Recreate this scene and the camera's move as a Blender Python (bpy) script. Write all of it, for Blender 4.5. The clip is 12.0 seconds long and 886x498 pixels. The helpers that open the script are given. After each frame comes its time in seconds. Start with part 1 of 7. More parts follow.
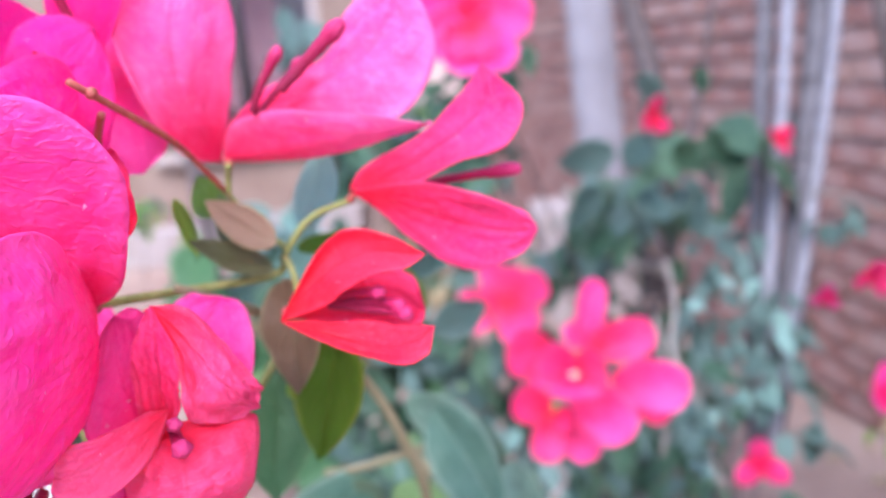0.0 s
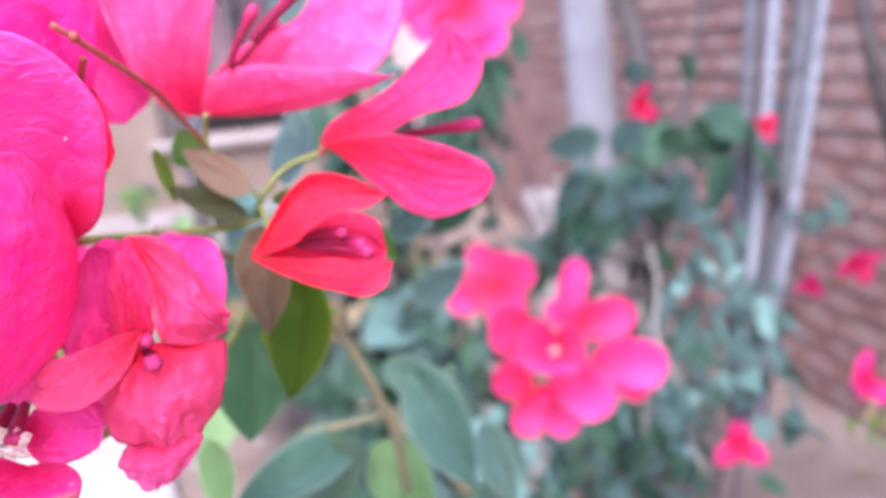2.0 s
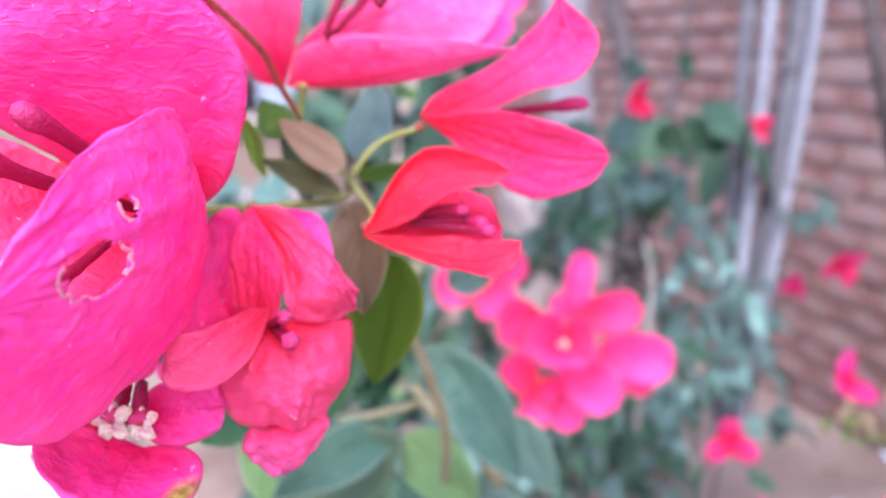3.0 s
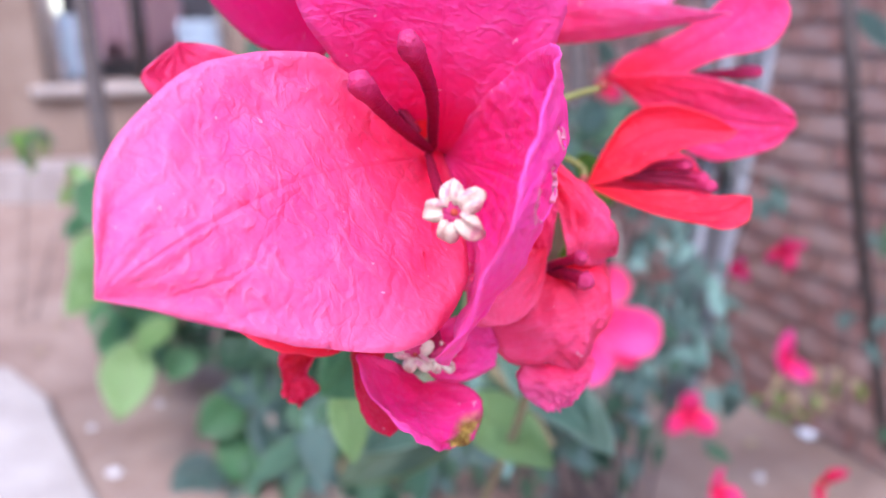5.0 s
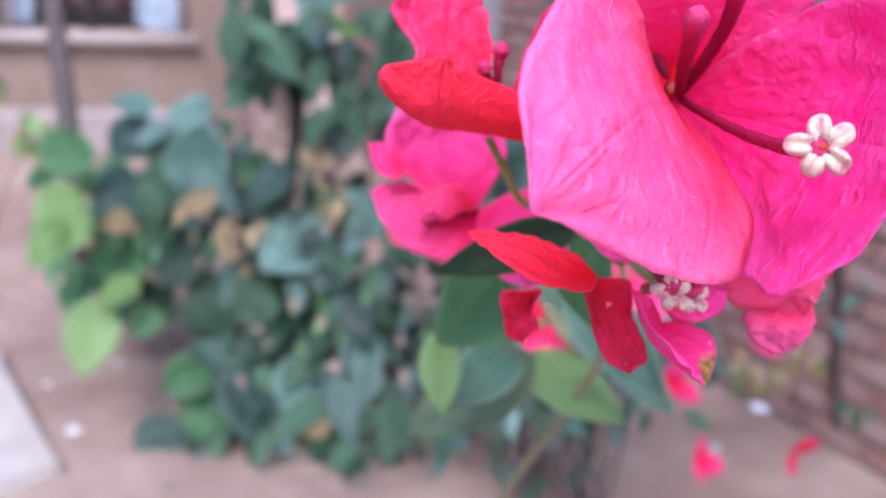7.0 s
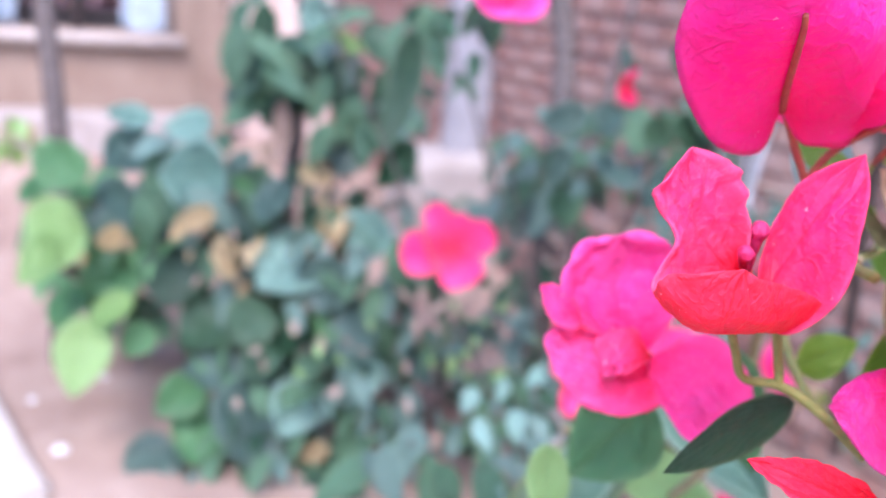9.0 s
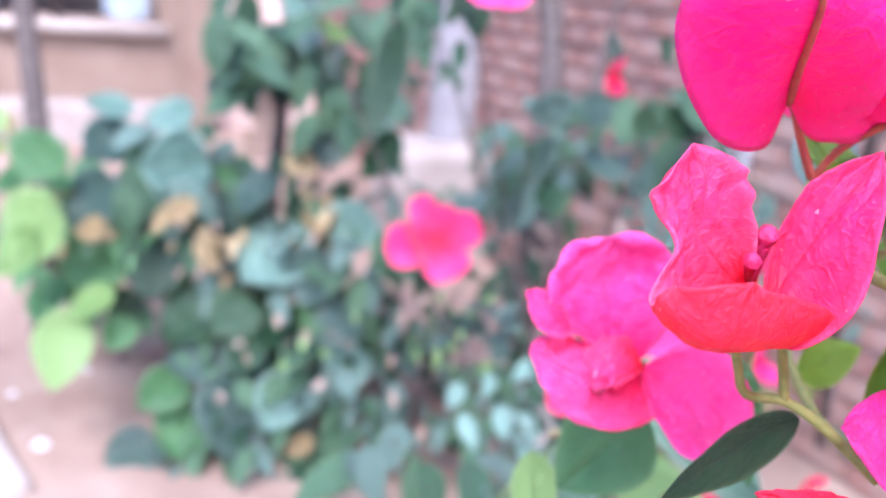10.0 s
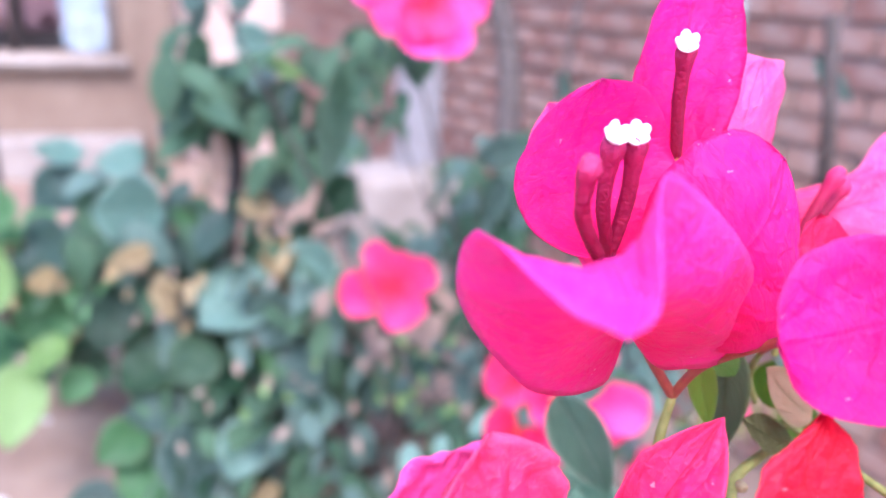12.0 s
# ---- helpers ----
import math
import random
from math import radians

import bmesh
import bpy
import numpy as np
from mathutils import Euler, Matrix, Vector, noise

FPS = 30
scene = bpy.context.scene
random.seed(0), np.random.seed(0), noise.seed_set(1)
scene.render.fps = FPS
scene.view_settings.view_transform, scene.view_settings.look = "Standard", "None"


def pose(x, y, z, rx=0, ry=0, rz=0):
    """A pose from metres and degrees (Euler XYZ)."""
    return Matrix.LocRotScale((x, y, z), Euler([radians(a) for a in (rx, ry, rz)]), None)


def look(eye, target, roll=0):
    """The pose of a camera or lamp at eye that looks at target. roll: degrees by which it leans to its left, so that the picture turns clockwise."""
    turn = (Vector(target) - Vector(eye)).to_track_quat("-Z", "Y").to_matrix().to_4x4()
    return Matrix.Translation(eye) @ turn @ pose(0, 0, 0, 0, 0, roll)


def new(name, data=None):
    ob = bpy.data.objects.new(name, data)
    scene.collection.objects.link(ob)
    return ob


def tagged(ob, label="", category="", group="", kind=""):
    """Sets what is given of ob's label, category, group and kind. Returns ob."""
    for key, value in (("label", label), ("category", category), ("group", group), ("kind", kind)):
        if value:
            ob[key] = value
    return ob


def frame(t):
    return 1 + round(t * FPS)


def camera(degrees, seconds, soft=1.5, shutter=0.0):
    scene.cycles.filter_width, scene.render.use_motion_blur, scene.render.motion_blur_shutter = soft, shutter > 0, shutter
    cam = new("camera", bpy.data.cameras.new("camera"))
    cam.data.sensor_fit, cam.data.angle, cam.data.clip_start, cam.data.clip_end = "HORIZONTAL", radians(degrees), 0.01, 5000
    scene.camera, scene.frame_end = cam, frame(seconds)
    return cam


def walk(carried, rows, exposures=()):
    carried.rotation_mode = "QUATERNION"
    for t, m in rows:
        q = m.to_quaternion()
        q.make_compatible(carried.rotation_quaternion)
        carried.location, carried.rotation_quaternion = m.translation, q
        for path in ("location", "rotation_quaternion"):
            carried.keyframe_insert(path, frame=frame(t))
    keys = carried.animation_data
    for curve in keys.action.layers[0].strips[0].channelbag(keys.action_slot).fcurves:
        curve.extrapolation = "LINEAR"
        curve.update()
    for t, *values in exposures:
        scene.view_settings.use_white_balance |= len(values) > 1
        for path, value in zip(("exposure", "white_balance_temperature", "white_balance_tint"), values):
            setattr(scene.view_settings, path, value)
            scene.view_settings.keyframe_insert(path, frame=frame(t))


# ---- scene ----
cam = camera(56.0, 12.0, soft=1.6)
PATH = [
    (0, (0.0, 0.0, 1.07601), (0.0, 0.97316, 0.84587), -7.33),
    (0.5, (0.0196, -0.00174, 1.07252), (0.01211, 0.97147, 0.84272), -7.34),
    (1, (0.02522, -0.00637, 1.07008), (0.01141, 0.96717, 0.84201), -7.51),
    (1.5, (0.01737, -0.01437, 1.06877), (0.01024, 0.95756, 0.83358), -7.10),
    (2, (0.00853, -0.01905, 1.06467), (0.01274, 0.95193, 0.82554), -6.54),
    (2.5, (-0.00961, -0.0154, 1.06182), (0.01345, 0.95435, 0.81883), -5.51),
    (3, (-0.03592, -0.00851, 1.0626), (0.01173, 0.9585, 0.81234), -4.45),
    (3.5, (-0.05172, -0.01157, 1.06042), (0.01252, 0.95543, 0.81388), -3.74),
    (3.7, (-0.06544, -0.01777, 1.06034), (0.01072, 0.94849, 0.81429), -3.66),
    (5.3, (-0.13563, -0.00444, 1.05993), (0.03609, 0.93887, 0.77591), -0.00),
    (5.5, (-0.14264, -0.00311, 1.05731), (0.04035, 0.93767, 0.77191), 0.54),
    (6, (-0.1663, 0.00386, 1.057), (0.03118, 0.9384, 0.76097), 1.40),
    (6.5, (-0.18442, -0.00031, 1.05571), (0.02281, 0.92989, 0.75277), 2.00),
    (7, (-0.19949, 0.00287, 1.05233), (0.02096, 0.92703, 0.74035), 2.53),
    (7.2, (-0.20893, 0.00687, 1.05562), (0.01856, 0.92902, 0.74276), 2.82),
    (8.8, (-0.24839, 0.05132, 1.08255), (-0.00189, 0.97065, 0.77583), 3.42),
    (9, (-0.25261, 0.05797, 1.08408), (-0.00215, 0.97538, 0.77486), 4.17),
    (9.5, (-0.25026, 0.06846, 1.08428), (0.00506, 0.98247, 0.76901), 4.33),
    (10, (-0.24523, 0.07586, 1.08178), (0.01989, 0.98556, 0.76215), 4.43),
    (10.5, (-0.23527, 0.08989, 1.08981), (0.04213, 0.99566, 0.76944), 4.20),
    (11, (-0.22275, 0.09682, 1.09757), (0.05756, 1.00306, 0.7811), 3.80),
    (11.5, (-0.21156, 0.10337, 1.11053), (0.07432, 1.00916, 0.79779), 3.46),
    (12, (-0.19785, 0.10779, 1.12278), (0.09022, 1.01597, 0.81908), 2.68),
]
walk(cam, [(t, look(eye, target, roll)) for t, eye, target, roll in PATH], exposures=((0.0, 2.3, 5900, 18), (2.0, 2.42, 5900, 18), (3.5, 2.35, 5900, 18), (5.5, 1.95, 5900, 18), (7.0, 1.95, 5900, 18), (9.0, 2.52, 5900, 18), (10.5, 2.75, 5900, 18), (11.2, 2.70, 5900, 18), (12.0, 2.55, 5900, 18)))
cam.data.dof.use_dof = True
cam.data.dof.focus_distance = 0.162
cam.data.dof.aperture_fstop = 10.5

# ---- daylight: bright open shade ----
world = bpy.data.worlds.new("sky")
scene.world = world
world.use_nodes = True
wn = world.node_tree
sky = wn.nodes.new("ShaderNodeTexSky")
sky.sky_type = 'NISHITA'
sky.sun_disc = False
sky.sun_elevation = radians(52)
sky.sun_rotation = radians(150)
wn.nodes["Background"].inputs["Strength"].default_value = 0.15
wn.links.new(sky.outputs["Color"], wn.nodes["Background"].inputs["Color"])
sun = new("sun", bpy.data.lights.new("sun", 'SUN'))
sun.data.energy, sun.data.angle, sun.data.color = 1.1, radians(25), (1.0, 0.95, 0.9)
sun.matrix_world = look((-2, -3.5, 5), (0, 0, 0))

# ---- materials ----


def material(name, rough=0.6):
    m = bpy.data.materials.new(name)
    m.use_nodes = True
    b = m.node_tree.nodes["Principled BSDF"]
    b.inputs["Roughness"].default_value = rough
    return m, m.node_tree, b


def ramp(nt, fac, stops):
    r = nt.nodes.new("ShaderNodeValToRGB")
    while len(r.color_ramp.elements) < len(stops):
        r.color_ramp.elements.new(0.5)
    for e, (p, c) in zip(r.color_ramp.elements, stops):
        e.position, e.color = p, (*c, 1)
    nt.links.new(fac, r.inputs["Fac"])
    return r.outputs["Color"]


def tex(nt, scale, detail=4.0, kind="noise", rough=0.6, coord="Object"):
    tc = nt.nodes.new("ShaderNodeTexCoord")
    n = nt.nodes.new("ShaderNodeTexNoise" if kind == "noise" else "ShaderNodeTexVoronoi")
    n.inputs["Scale"].default_value = scale
    if kind == "noise":
        n.inputs["Detail"].default_value, n.inputs["Roughness"].default_value = detail, rough
    nt.links.new(tc.outputs[coord], n.inputs["Vector"])
    return n.outputs["Fac"] if kind == "noise" else n.outputs["Distance"]


def mix(nt, fac, a, b, mode="MIX"):
    m = nt.nodes.new("ShaderNodeMix")
    m.data_type, m.blend_type = "RGBA", mode
    for key, v in ((0, fac), (6, a), (7, b)):
        if isinstance(v, (int, float)):
            m.inputs[key].default_value = v
        elif isinstance(v, tuple):
            m.inputs[key].default_value = (*v, 1)
        else:
            nt.links.new(v, m.inputs[key])
    return m.outputs[2]


def bump(nt, b, height, strength, distance):
    n = nt.nodes.new("ShaderNodeBump")
    n.inputs["Strength"].default_value, n.inputs["Distance"].default_value = strength, distance
    nt.links.new(height, n.inputs["Height"])
    nt.links.new(n.outputs["Normal"], b.inputs["Normal"])
    return n


def thin(nt, b, colour, share=0.35):
    """A thin blade lets part of the light through."""
    t = nt.nodes.new("ShaderNodeBsdfTranslucent")
    s = nt.nodes.new("ShaderNodeMixShader")
    s.inputs[0].default_value = share
    nt.links.new(colour, t.inputs["Color"])
    nt.links.new(b.outputs[0], s.inputs[1])
    nt.links.new(t.outputs[0], s.inputs[2])
    nt.links.new(s.outputs[0], nt.nodes["Material Output"].inputs["Surface"])


def blade_uv(nt):
    u = nt.nodes.new("ShaderNodeUVMap")
    u.uv_map = "blade"
    s = nt.nodes.new("ShaderNodeSeparateXYZ")
    nt.links.new(u.outputs[0], s.inputs[0])
    return s.outputs[0], s.outputs[1]


def calc(nt, op, a, b=None, c=None):
    m = nt.nodes.new("ShaderNodeMath")
    m.operation = op
    for i, v in enumerate((a, b, c)):
        if v is None:
            continue
        if isinstance(v, (int, float)):
            m.inputs[i].default_value = v
        else:
            nt.links.new(v, m.inputs[i])
    return m.outputs[0]


def veins(nt, count, lean):
    """Midrib and side veins from the blade's own length u and breadth v (0..1 from edge to edge)."""
    u, v = blade_uv(nt)
    off = calc(nt, "ABSOLUTE", calc(nt, "SUBTRACT", v, 0.5))
    wob = calc(nt, "MULTIPLY", calc(nt, "SUBTRACT", tex(nt, 120, 3), 0.5), 0.16)
    run = calc(nt, "ADD", calc(nt, "SUBTRACT", u, calc(nt, "MULTIPLY", off, lean)), wob)
    saw = calc(nt, "ABSOLUTE", calc(nt, "SUBTRACT", calc(nt, "FRACT", calc(nt, "MULTIPLY", run, count)), 0.5))
    side = calc(nt, "SUBTRACT", 1.0, calc(nt, "SMOOTH_MIN", calc(nt, "MULTIPLY", saw, 9.0), 1.0, 0.2))
    mid = calc(nt, "SUBTRACT", 1.0, calc(nt, "SMOOTH_MIN", calc(nt, "MULTIPLY", off, 40.0), 1.0, 0.2))
    return calc(nt, "MAXIMUM", calc(nt, "MULTIPLY", side, 0.45), mid), u


def streaks(nt, along, across):
    """Fine pale crinkles drawn out across the blade."""
    uv = nt.nodes.new("ShaderNodeUVMap")
    uv.uv_map = "blade"
    mp = nt.nodes.new("ShaderNodeMapping")
    mp.inputs["Scale"].default_value = (along, across, 1.0)
    oi = nt.nodes.new("ShaderNodeObjectInfo")
    nt.links.new(uv.outputs[0], mp.inputs["Vector"])
    nt.links.new(oi.outputs["Location"], mp.inputs["Location"])
    n = nt.nodes.new("ShaderNodeTexNoise")
    n.inputs["Scale"].default_value, n.inputs["Detail"].default_value, n.inputs["Distortion"].default_value = 1.0, 5.0, 1.2
    nt.links.new(mp.outputs[0], n.inputs["Vector"])
    return ramp(nt, n.outputs["Fac"], [(0.5, (0, 0, 0)), (0.72, (1, 1, 1))])


def net(nt, scale, sharp=9.0):
    """Faint meshwork of the finest veins: 1 on the lines."""
    tc = nt.nodes.new("ShaderNodeTexCoord")
    w = nt.nodes.new("ShaderNodeTexNoise")
    w.inputs["Scale"].default_value, w.inputs["Detail"].default_value = 110.0, 3.0
    v = nt.nodes.new("ShaderNodeTexVoronoi")
    v.feature = 'DISTANCE_TO_EDGE'
    v.inputs["Scale"].default_value = scale
    nt.links.new(tc.outputs["Object"], w.inputs["Vector"])
    nt.links.new(mix(nt, 0.012, tc.outputs["Object"], w.outputs["Color"], "ADD"), v.inputs["Vector"])
    line = calc(nt, "SUBTRACT", 1.0, calc(nt, "SMOOTH_MIN", calc(nt, "MULTIPLY", v.outputs["Distance"], sharp), 1.0, 0.4))
    return calc(nt, "MULTIPLY", line, ramp(nt, tex(nt, 60, 3), [(0.42, (0.2, 0.2, 0.2)), (0.62, (1, 1, 1))]))


def bract_material(name, tip, heart, pale, spot=False):
    m, nt, b = material(name, 0.5)
    vein, u = veins(nt, 5.0, 0.9)
    uu, vv = blade_uv(nt)
    rim = calc(nt, "MULTIPLY", calc(nt, "ABSOLUTE", calc(nt, "SUBTRACT", vv, 0.5)), 2.0)
    crinkle = streaks(nt, 26.0, 9.0)
    base = ramp(nt, u, [(0.0, heart), (0.15, heart), (0.6, tip), (1.0, tip)])
    broad = ramp(nt, tex(nt, 38, 3), [(0.36, (0, 0, 0)), (0.66, (1, 1, 1))])
    blotch = ramp(nt, tex(nt, 170, 6, rough=0.7), [(0.42, (0, 0, 0)), (0.75, (1, 1, 1))])
    far = ramp(nt, u, [(0.1, (0.2, 0.2, 0.2)), (0.7, (1, 1, 1))])
    col = mix(nt, calc(nt, "MULTIPLY", calc(nt, "MULTIPLY", broad, 0.4), far), base, pale)
    col = mix(nt, calc(nt, "MULTIPLY", calc(nt, "MULTIPLY", blotch, 0.25), far), col, pale)
    col = mix(nt, calc(nt, "MULTIPLY", calc(nt, "MULTIPLY", crinkle, 0.45), far), col, pale)
    col = mix(nt, calc(nt, "MULTIPLY", ramp(nt, rim, [(0.72, (0, 0, 0)), (1.0, (1, 1, 1))]), 0.35), col, pale)
    mesh = net(nt, 230)
    col = mix(nt, calc(nt, "MULTIPLY", vein, 0.16), col, heart)
    col = mix(nt, calc(nt, "MULTIPLY", mesh, 0.12), col, heart)
    local = ramp(nt, tex(nt, 45, 2), [(0.45, (0, 0, 0)), (0.65, (1, 1, 1))])
    crease = calc(nt, "MULTIPLY", net(nt, 105, 26.0), local)
    col = mix(nt, calc(nt, "MULTIPLY", crease, 0.4), col, heart)
    fleck = ramp(nt, tex(nt, 420, 2), [(0.73, (0, 0, 0)), (0.75, (1, 1, 1))])
    col = mix(nt, calc(nt, "MULTIPLY", fleck, 0.5), col, (0.95, 0.65, 0.8))
    if spot:
        gone = ramp(nt, tex(nt, 140, 3), [(0.40, (0, 0, 0)), (0.46, (1, 1, 1))])
        end = ramp(nt, u, [(0.44, (0, 0, 0)), (0.52, (1, 1, 1)), (0.80, (1, 1, 1)), (0.86, (0, 0, 0))])
        side = ramp(nt, vv, [(0.78, (0, 0, 0)), (0.86, (1, 1, 1))])
        rot = ramp(nt, tex(nt, 300, 3), [(0.35, (0.22, 0.10, 0.02)), (0.6, (0.58, 0.42, 0.10))])
        col = mix(nt, calc(nt, "MULTIPLY", calc(nt, "MULTIPLY", gone, end), side), col, rot)
    nt.links.new(col, b.inputs["Base Color"])
    b.inputs["Sheen Weight"].default_value = 0.02
    b.inputs["Specular IOR Level"].default_value = 0.22
    b.inputs["Sheen Roughness"].default_value = 0.35
    rough = ramp(nt, tex(nt, 240, 4), [(0.3, (0.32, 0.32, 0.32)), (0.7, (0.58, 0.58, 0.58))])
    nt.links.new(rough, b.inputs["Roughness"])
    crumple = calc(nt, "ADD", calc(nt, "MULTIPLY", tex(nt, 100, 3), 1.4), calc(nt, "MULTIPLY", tex(nt, 420, 3), 0.25))
    ridge = nt.nodes.new("ShaderNodeTexNoise")
    ridge.noise_type = 'RIDGED_MULTIFRACTAL'
    ridge.inputs["Scale"].default_value, ridge.inputs["Detail"].default_value = 55.0, 4.0
    where = nt.nodes.new("ShaderNodeTexCoord")
    nt.links.new(where.outputs["Object"], ridge.inputs["Vector"])
    crumple = calc(nt, "ADD", crumple, calc(nt, "MULTIPLY", calc(nt, "MULTIPLY", ridge.outputs["Fac"], local), 0.95))
    h = calc(nt, "SUBTRACT", calc(nt, "ADD", crumple, calc(nt, "MULTIPLY", crinkle, 0.25)), calc(nt, "MULTIPLY", vein, 0.3))
    h = calc(nt, "SUBTRACT", h, calc(nt, "MULTIPLY", calc(nt, "MULTIPLY", mesh, local), 0.09))
    h = calc(nt, "SUBTRACT", h, calc(nt, "MULTIPLY", crease, 0.16))
    bump(nt, b, h, 0.65, 0.0022)
    thin(nt, b, col, 0.45)
    return m


bract_pink = bract_material("bract_pink", (0.95, 0.05, 0.29), (0.93, 0.012, 0.13), (0.96, 0.18, 0.45))
bract_magenta = bract_material("bract_magenta", (0.95, 0.05, 0.36), (0.93, 0.013, 0.18), (0.97, 0.19, 0.54))
bract_fuchsia = bract_material("bract_fuchsia", (0.93, 0.04, 0.4), (0.91, 0.012, 0.22), (0.96, 0.2, 0.56))
bract_rose = bract_material("bract_rose", (0.93, 0.088, 0.32), (0.93, 0.024, 0.14), (0.95, 0.28, 0.51))
bract_crimson = bract_material("bract_crimson", (0.88, 0.018, 0.085), (0.76, 0.004, 0.02), (0.93, 0.085, 0.25))
bract_hot = bract_material("bract_hot", (0.93, 0.022, 0.37), (0.92, 0.009, 0.23), (0.95, 0.11, 0.47))
bract_red = bract_material("bract_red", (0.93, 0.034, 0.21), (0.88, 0.009, 0.05), (0.95, 0.14, 0.36))
bract_scarlet = bract_material("bract_scarlet", (0.9, 0.018, 0.062), (0.85, 0.005, 0.018), (0.93, 0.08, 0.17))
bract_orchid = bract_material("bract_orchid", (0.95, 0.09, 0.36), (0.94, 0.02, 0.13), (0.97, 0.29, 0.57))
bract_coral = bract_material("bract_coral", (0.94, 0.056, 0.22), (0.89, 0.014, 0.06), (0.96, 0.19, 0.39))
bract_spot = bract_material("bract_spot", (0.95, 0.035, 0.34), (0.90, 0.008, 0.13), (0.96, 0.15, 0.50), True)
bract_torn = bract_material("bract_torn", (0.90, 0.34, 0.52), (0.80, 0.10, 0.26), (0.92, 0.62, 0.72))


def leaf_material(name, dark, light, rib, gloss=0.4, share=0.25):
    m, nt, b = material(name, gloss)
    vein, u = veins(nt, 7.0, 1.1)
    oi = nt.nodes.new("ShaderNodeObjectInfo")
    gi = nt.nodes.new("ShaderNodeNewGeometry")
    r = calc(nt, "FRACT", calc(nt, "ADD", oi.outputs["Random"], gi.outputs["Random Per Island"]))
    col = mix(nt, r, dark, light)
    col = mix(nt, calc(nt, "MULTIPLY", ramp(nt, tex(nt, 40, 5), [(0.4, (0, 0, 0)), (0.7, (1, 1, 1))]), 0.4), col, light)
    col = mix(nt, calc(nt, "MULTIPLY", vein, 0.45), col, rib)
    uu, vv = blade_uv(nt)
    rim = calc(nt, "MULTIPLY", calc(nt, "ABSOLUTE", calc(nt, "SUBTRACT", vv, 0.5)), 2.0)
    col = mix(nt, calc(nt, "MULTIPLY", ramp(nt, rim, [(0.8, (0, 0, 0)), (1.0, (1, 1, 1))]), 0.7), col, rib)
    nt.links.new(col, b.inputs["Base Color"])
    bump(nt, b, calc(nt, "SUBTRACT", tex(nt, 180, 3), vein), 0.7, 0.0016)
    thin(nt, b, col, share)
    return m


leaf_green = leaf_material("leaf_green", (0.026, 0.072, 0.040), (0.076, 0.155, 0.084), (0.12, 0.185, 0.09))
leaf_grey = leaf_material("leaf_grey", (0.058, 0.112, 0.092), (0.135, 0.212, 0.178), (0.19, 0.26, 0.20), 0.3)
# darkest leaf green, with the shade between the leaves put into its colour
leaf_dark_shaded = leaf_material("leaf_dark_shaded", (0.012, 0.045, 0.024), (0.03, 0.085, 0.042), (0.05, 0.11, 0.05))
leaf_lime = leaf_material("leaf_lime", (0.12, 0.24, 0.03), (0.20, 0.34, 0.06), (0.25, 0.38, 0.1), 0.4, 0.45)
leaf_pale = leaf_material("leaf_pale", (0.184, 0.322, 0.098), (0.333, 0.483, 0.196), (0.368, 0.506, 0.230))
leaf_fresh = leaf_material("leaf_fresh", (0.07, 0.17, 0.014), (0.16, 0.28, 0.028), (0.36, 0.40, 0.05), 0.3, 0.65)
leaf_teal = leaf_material("leaf_teal", (0.135, 0.262, 0.213), (0.270, 0.425, 0.355), (0.40, 0.53, 0.45), 0.35)
leaf_mid = leaf_material("leaf_mid", (0.062, 0.175, 0.062), (0.135, 0.30, 0.13), (0.20, 0.33, 0.14), 0.4, 0.3)
leaf_bright = leaf_material("leaf_bright", (0.21, 0.37, 0.035), (0.30, 0.46, 0.07), (0.36, 0.46, 0.12), 0.4, 0.5)
leaf_rimmed = leaf_material("leaf_rimmed", (0.085, 0.135, 0.07), (0.155, 0.215, 0.125), (0.25, 0.31, 0.10), 0.35, 0.3)
leaf_dry = leaf_material("leaf_dry", (0.30, 0.19, 0.15), (0.50, 0.37, 0.30), (0.4, 0.3, 0.24), 0.7)
leaf_sage = leaf_material("leaf_sage", (0.15, 0.28, 0.19), (0.30, 0.45, 0.33), (0.50, 0.62, 0.46), 0.35, 0.35)
leaf_bronze = leaf_material("leaf_bronze", (0.20, 0.13, 0.07), (0.30, 0.20, 0.12), (0.30, 0.26, 0.12))
leaf_rosy = leaf_material("leaf_rosy", (0.46, 0.30, 0.19), (0.54, 0.38, 0.26), (0.44, 0.40, 0.18), 0.4, 0.5)
leaf_olive = leaf_material("leaf_olive", (0.09, 0.10, 0.035), (0.15, 0.15, 0.06), (0.2, 0.2, 0.08))
leaf_yellow = leaf_material("leaf_yellow", (0.34, 0.23, 0.10), (0.52, 0.40, 0.24), (0.42, 0.32, 0.18), 0.6)


def plain(name, stops, scale, rough=0.7, height=0.3, depth=0.001, metal=0.0):
    m, nt, b = material(name, rough)
    f = tex(nt, scale, 6)
    nt.links.new(ramp(nt, f, stops), b.inputs["Base Color"])
    b.inputs["Metallic"].default_value = metal
    bump(nt, b, tex(nt, scale * 5, 5), height, depth)
    return m


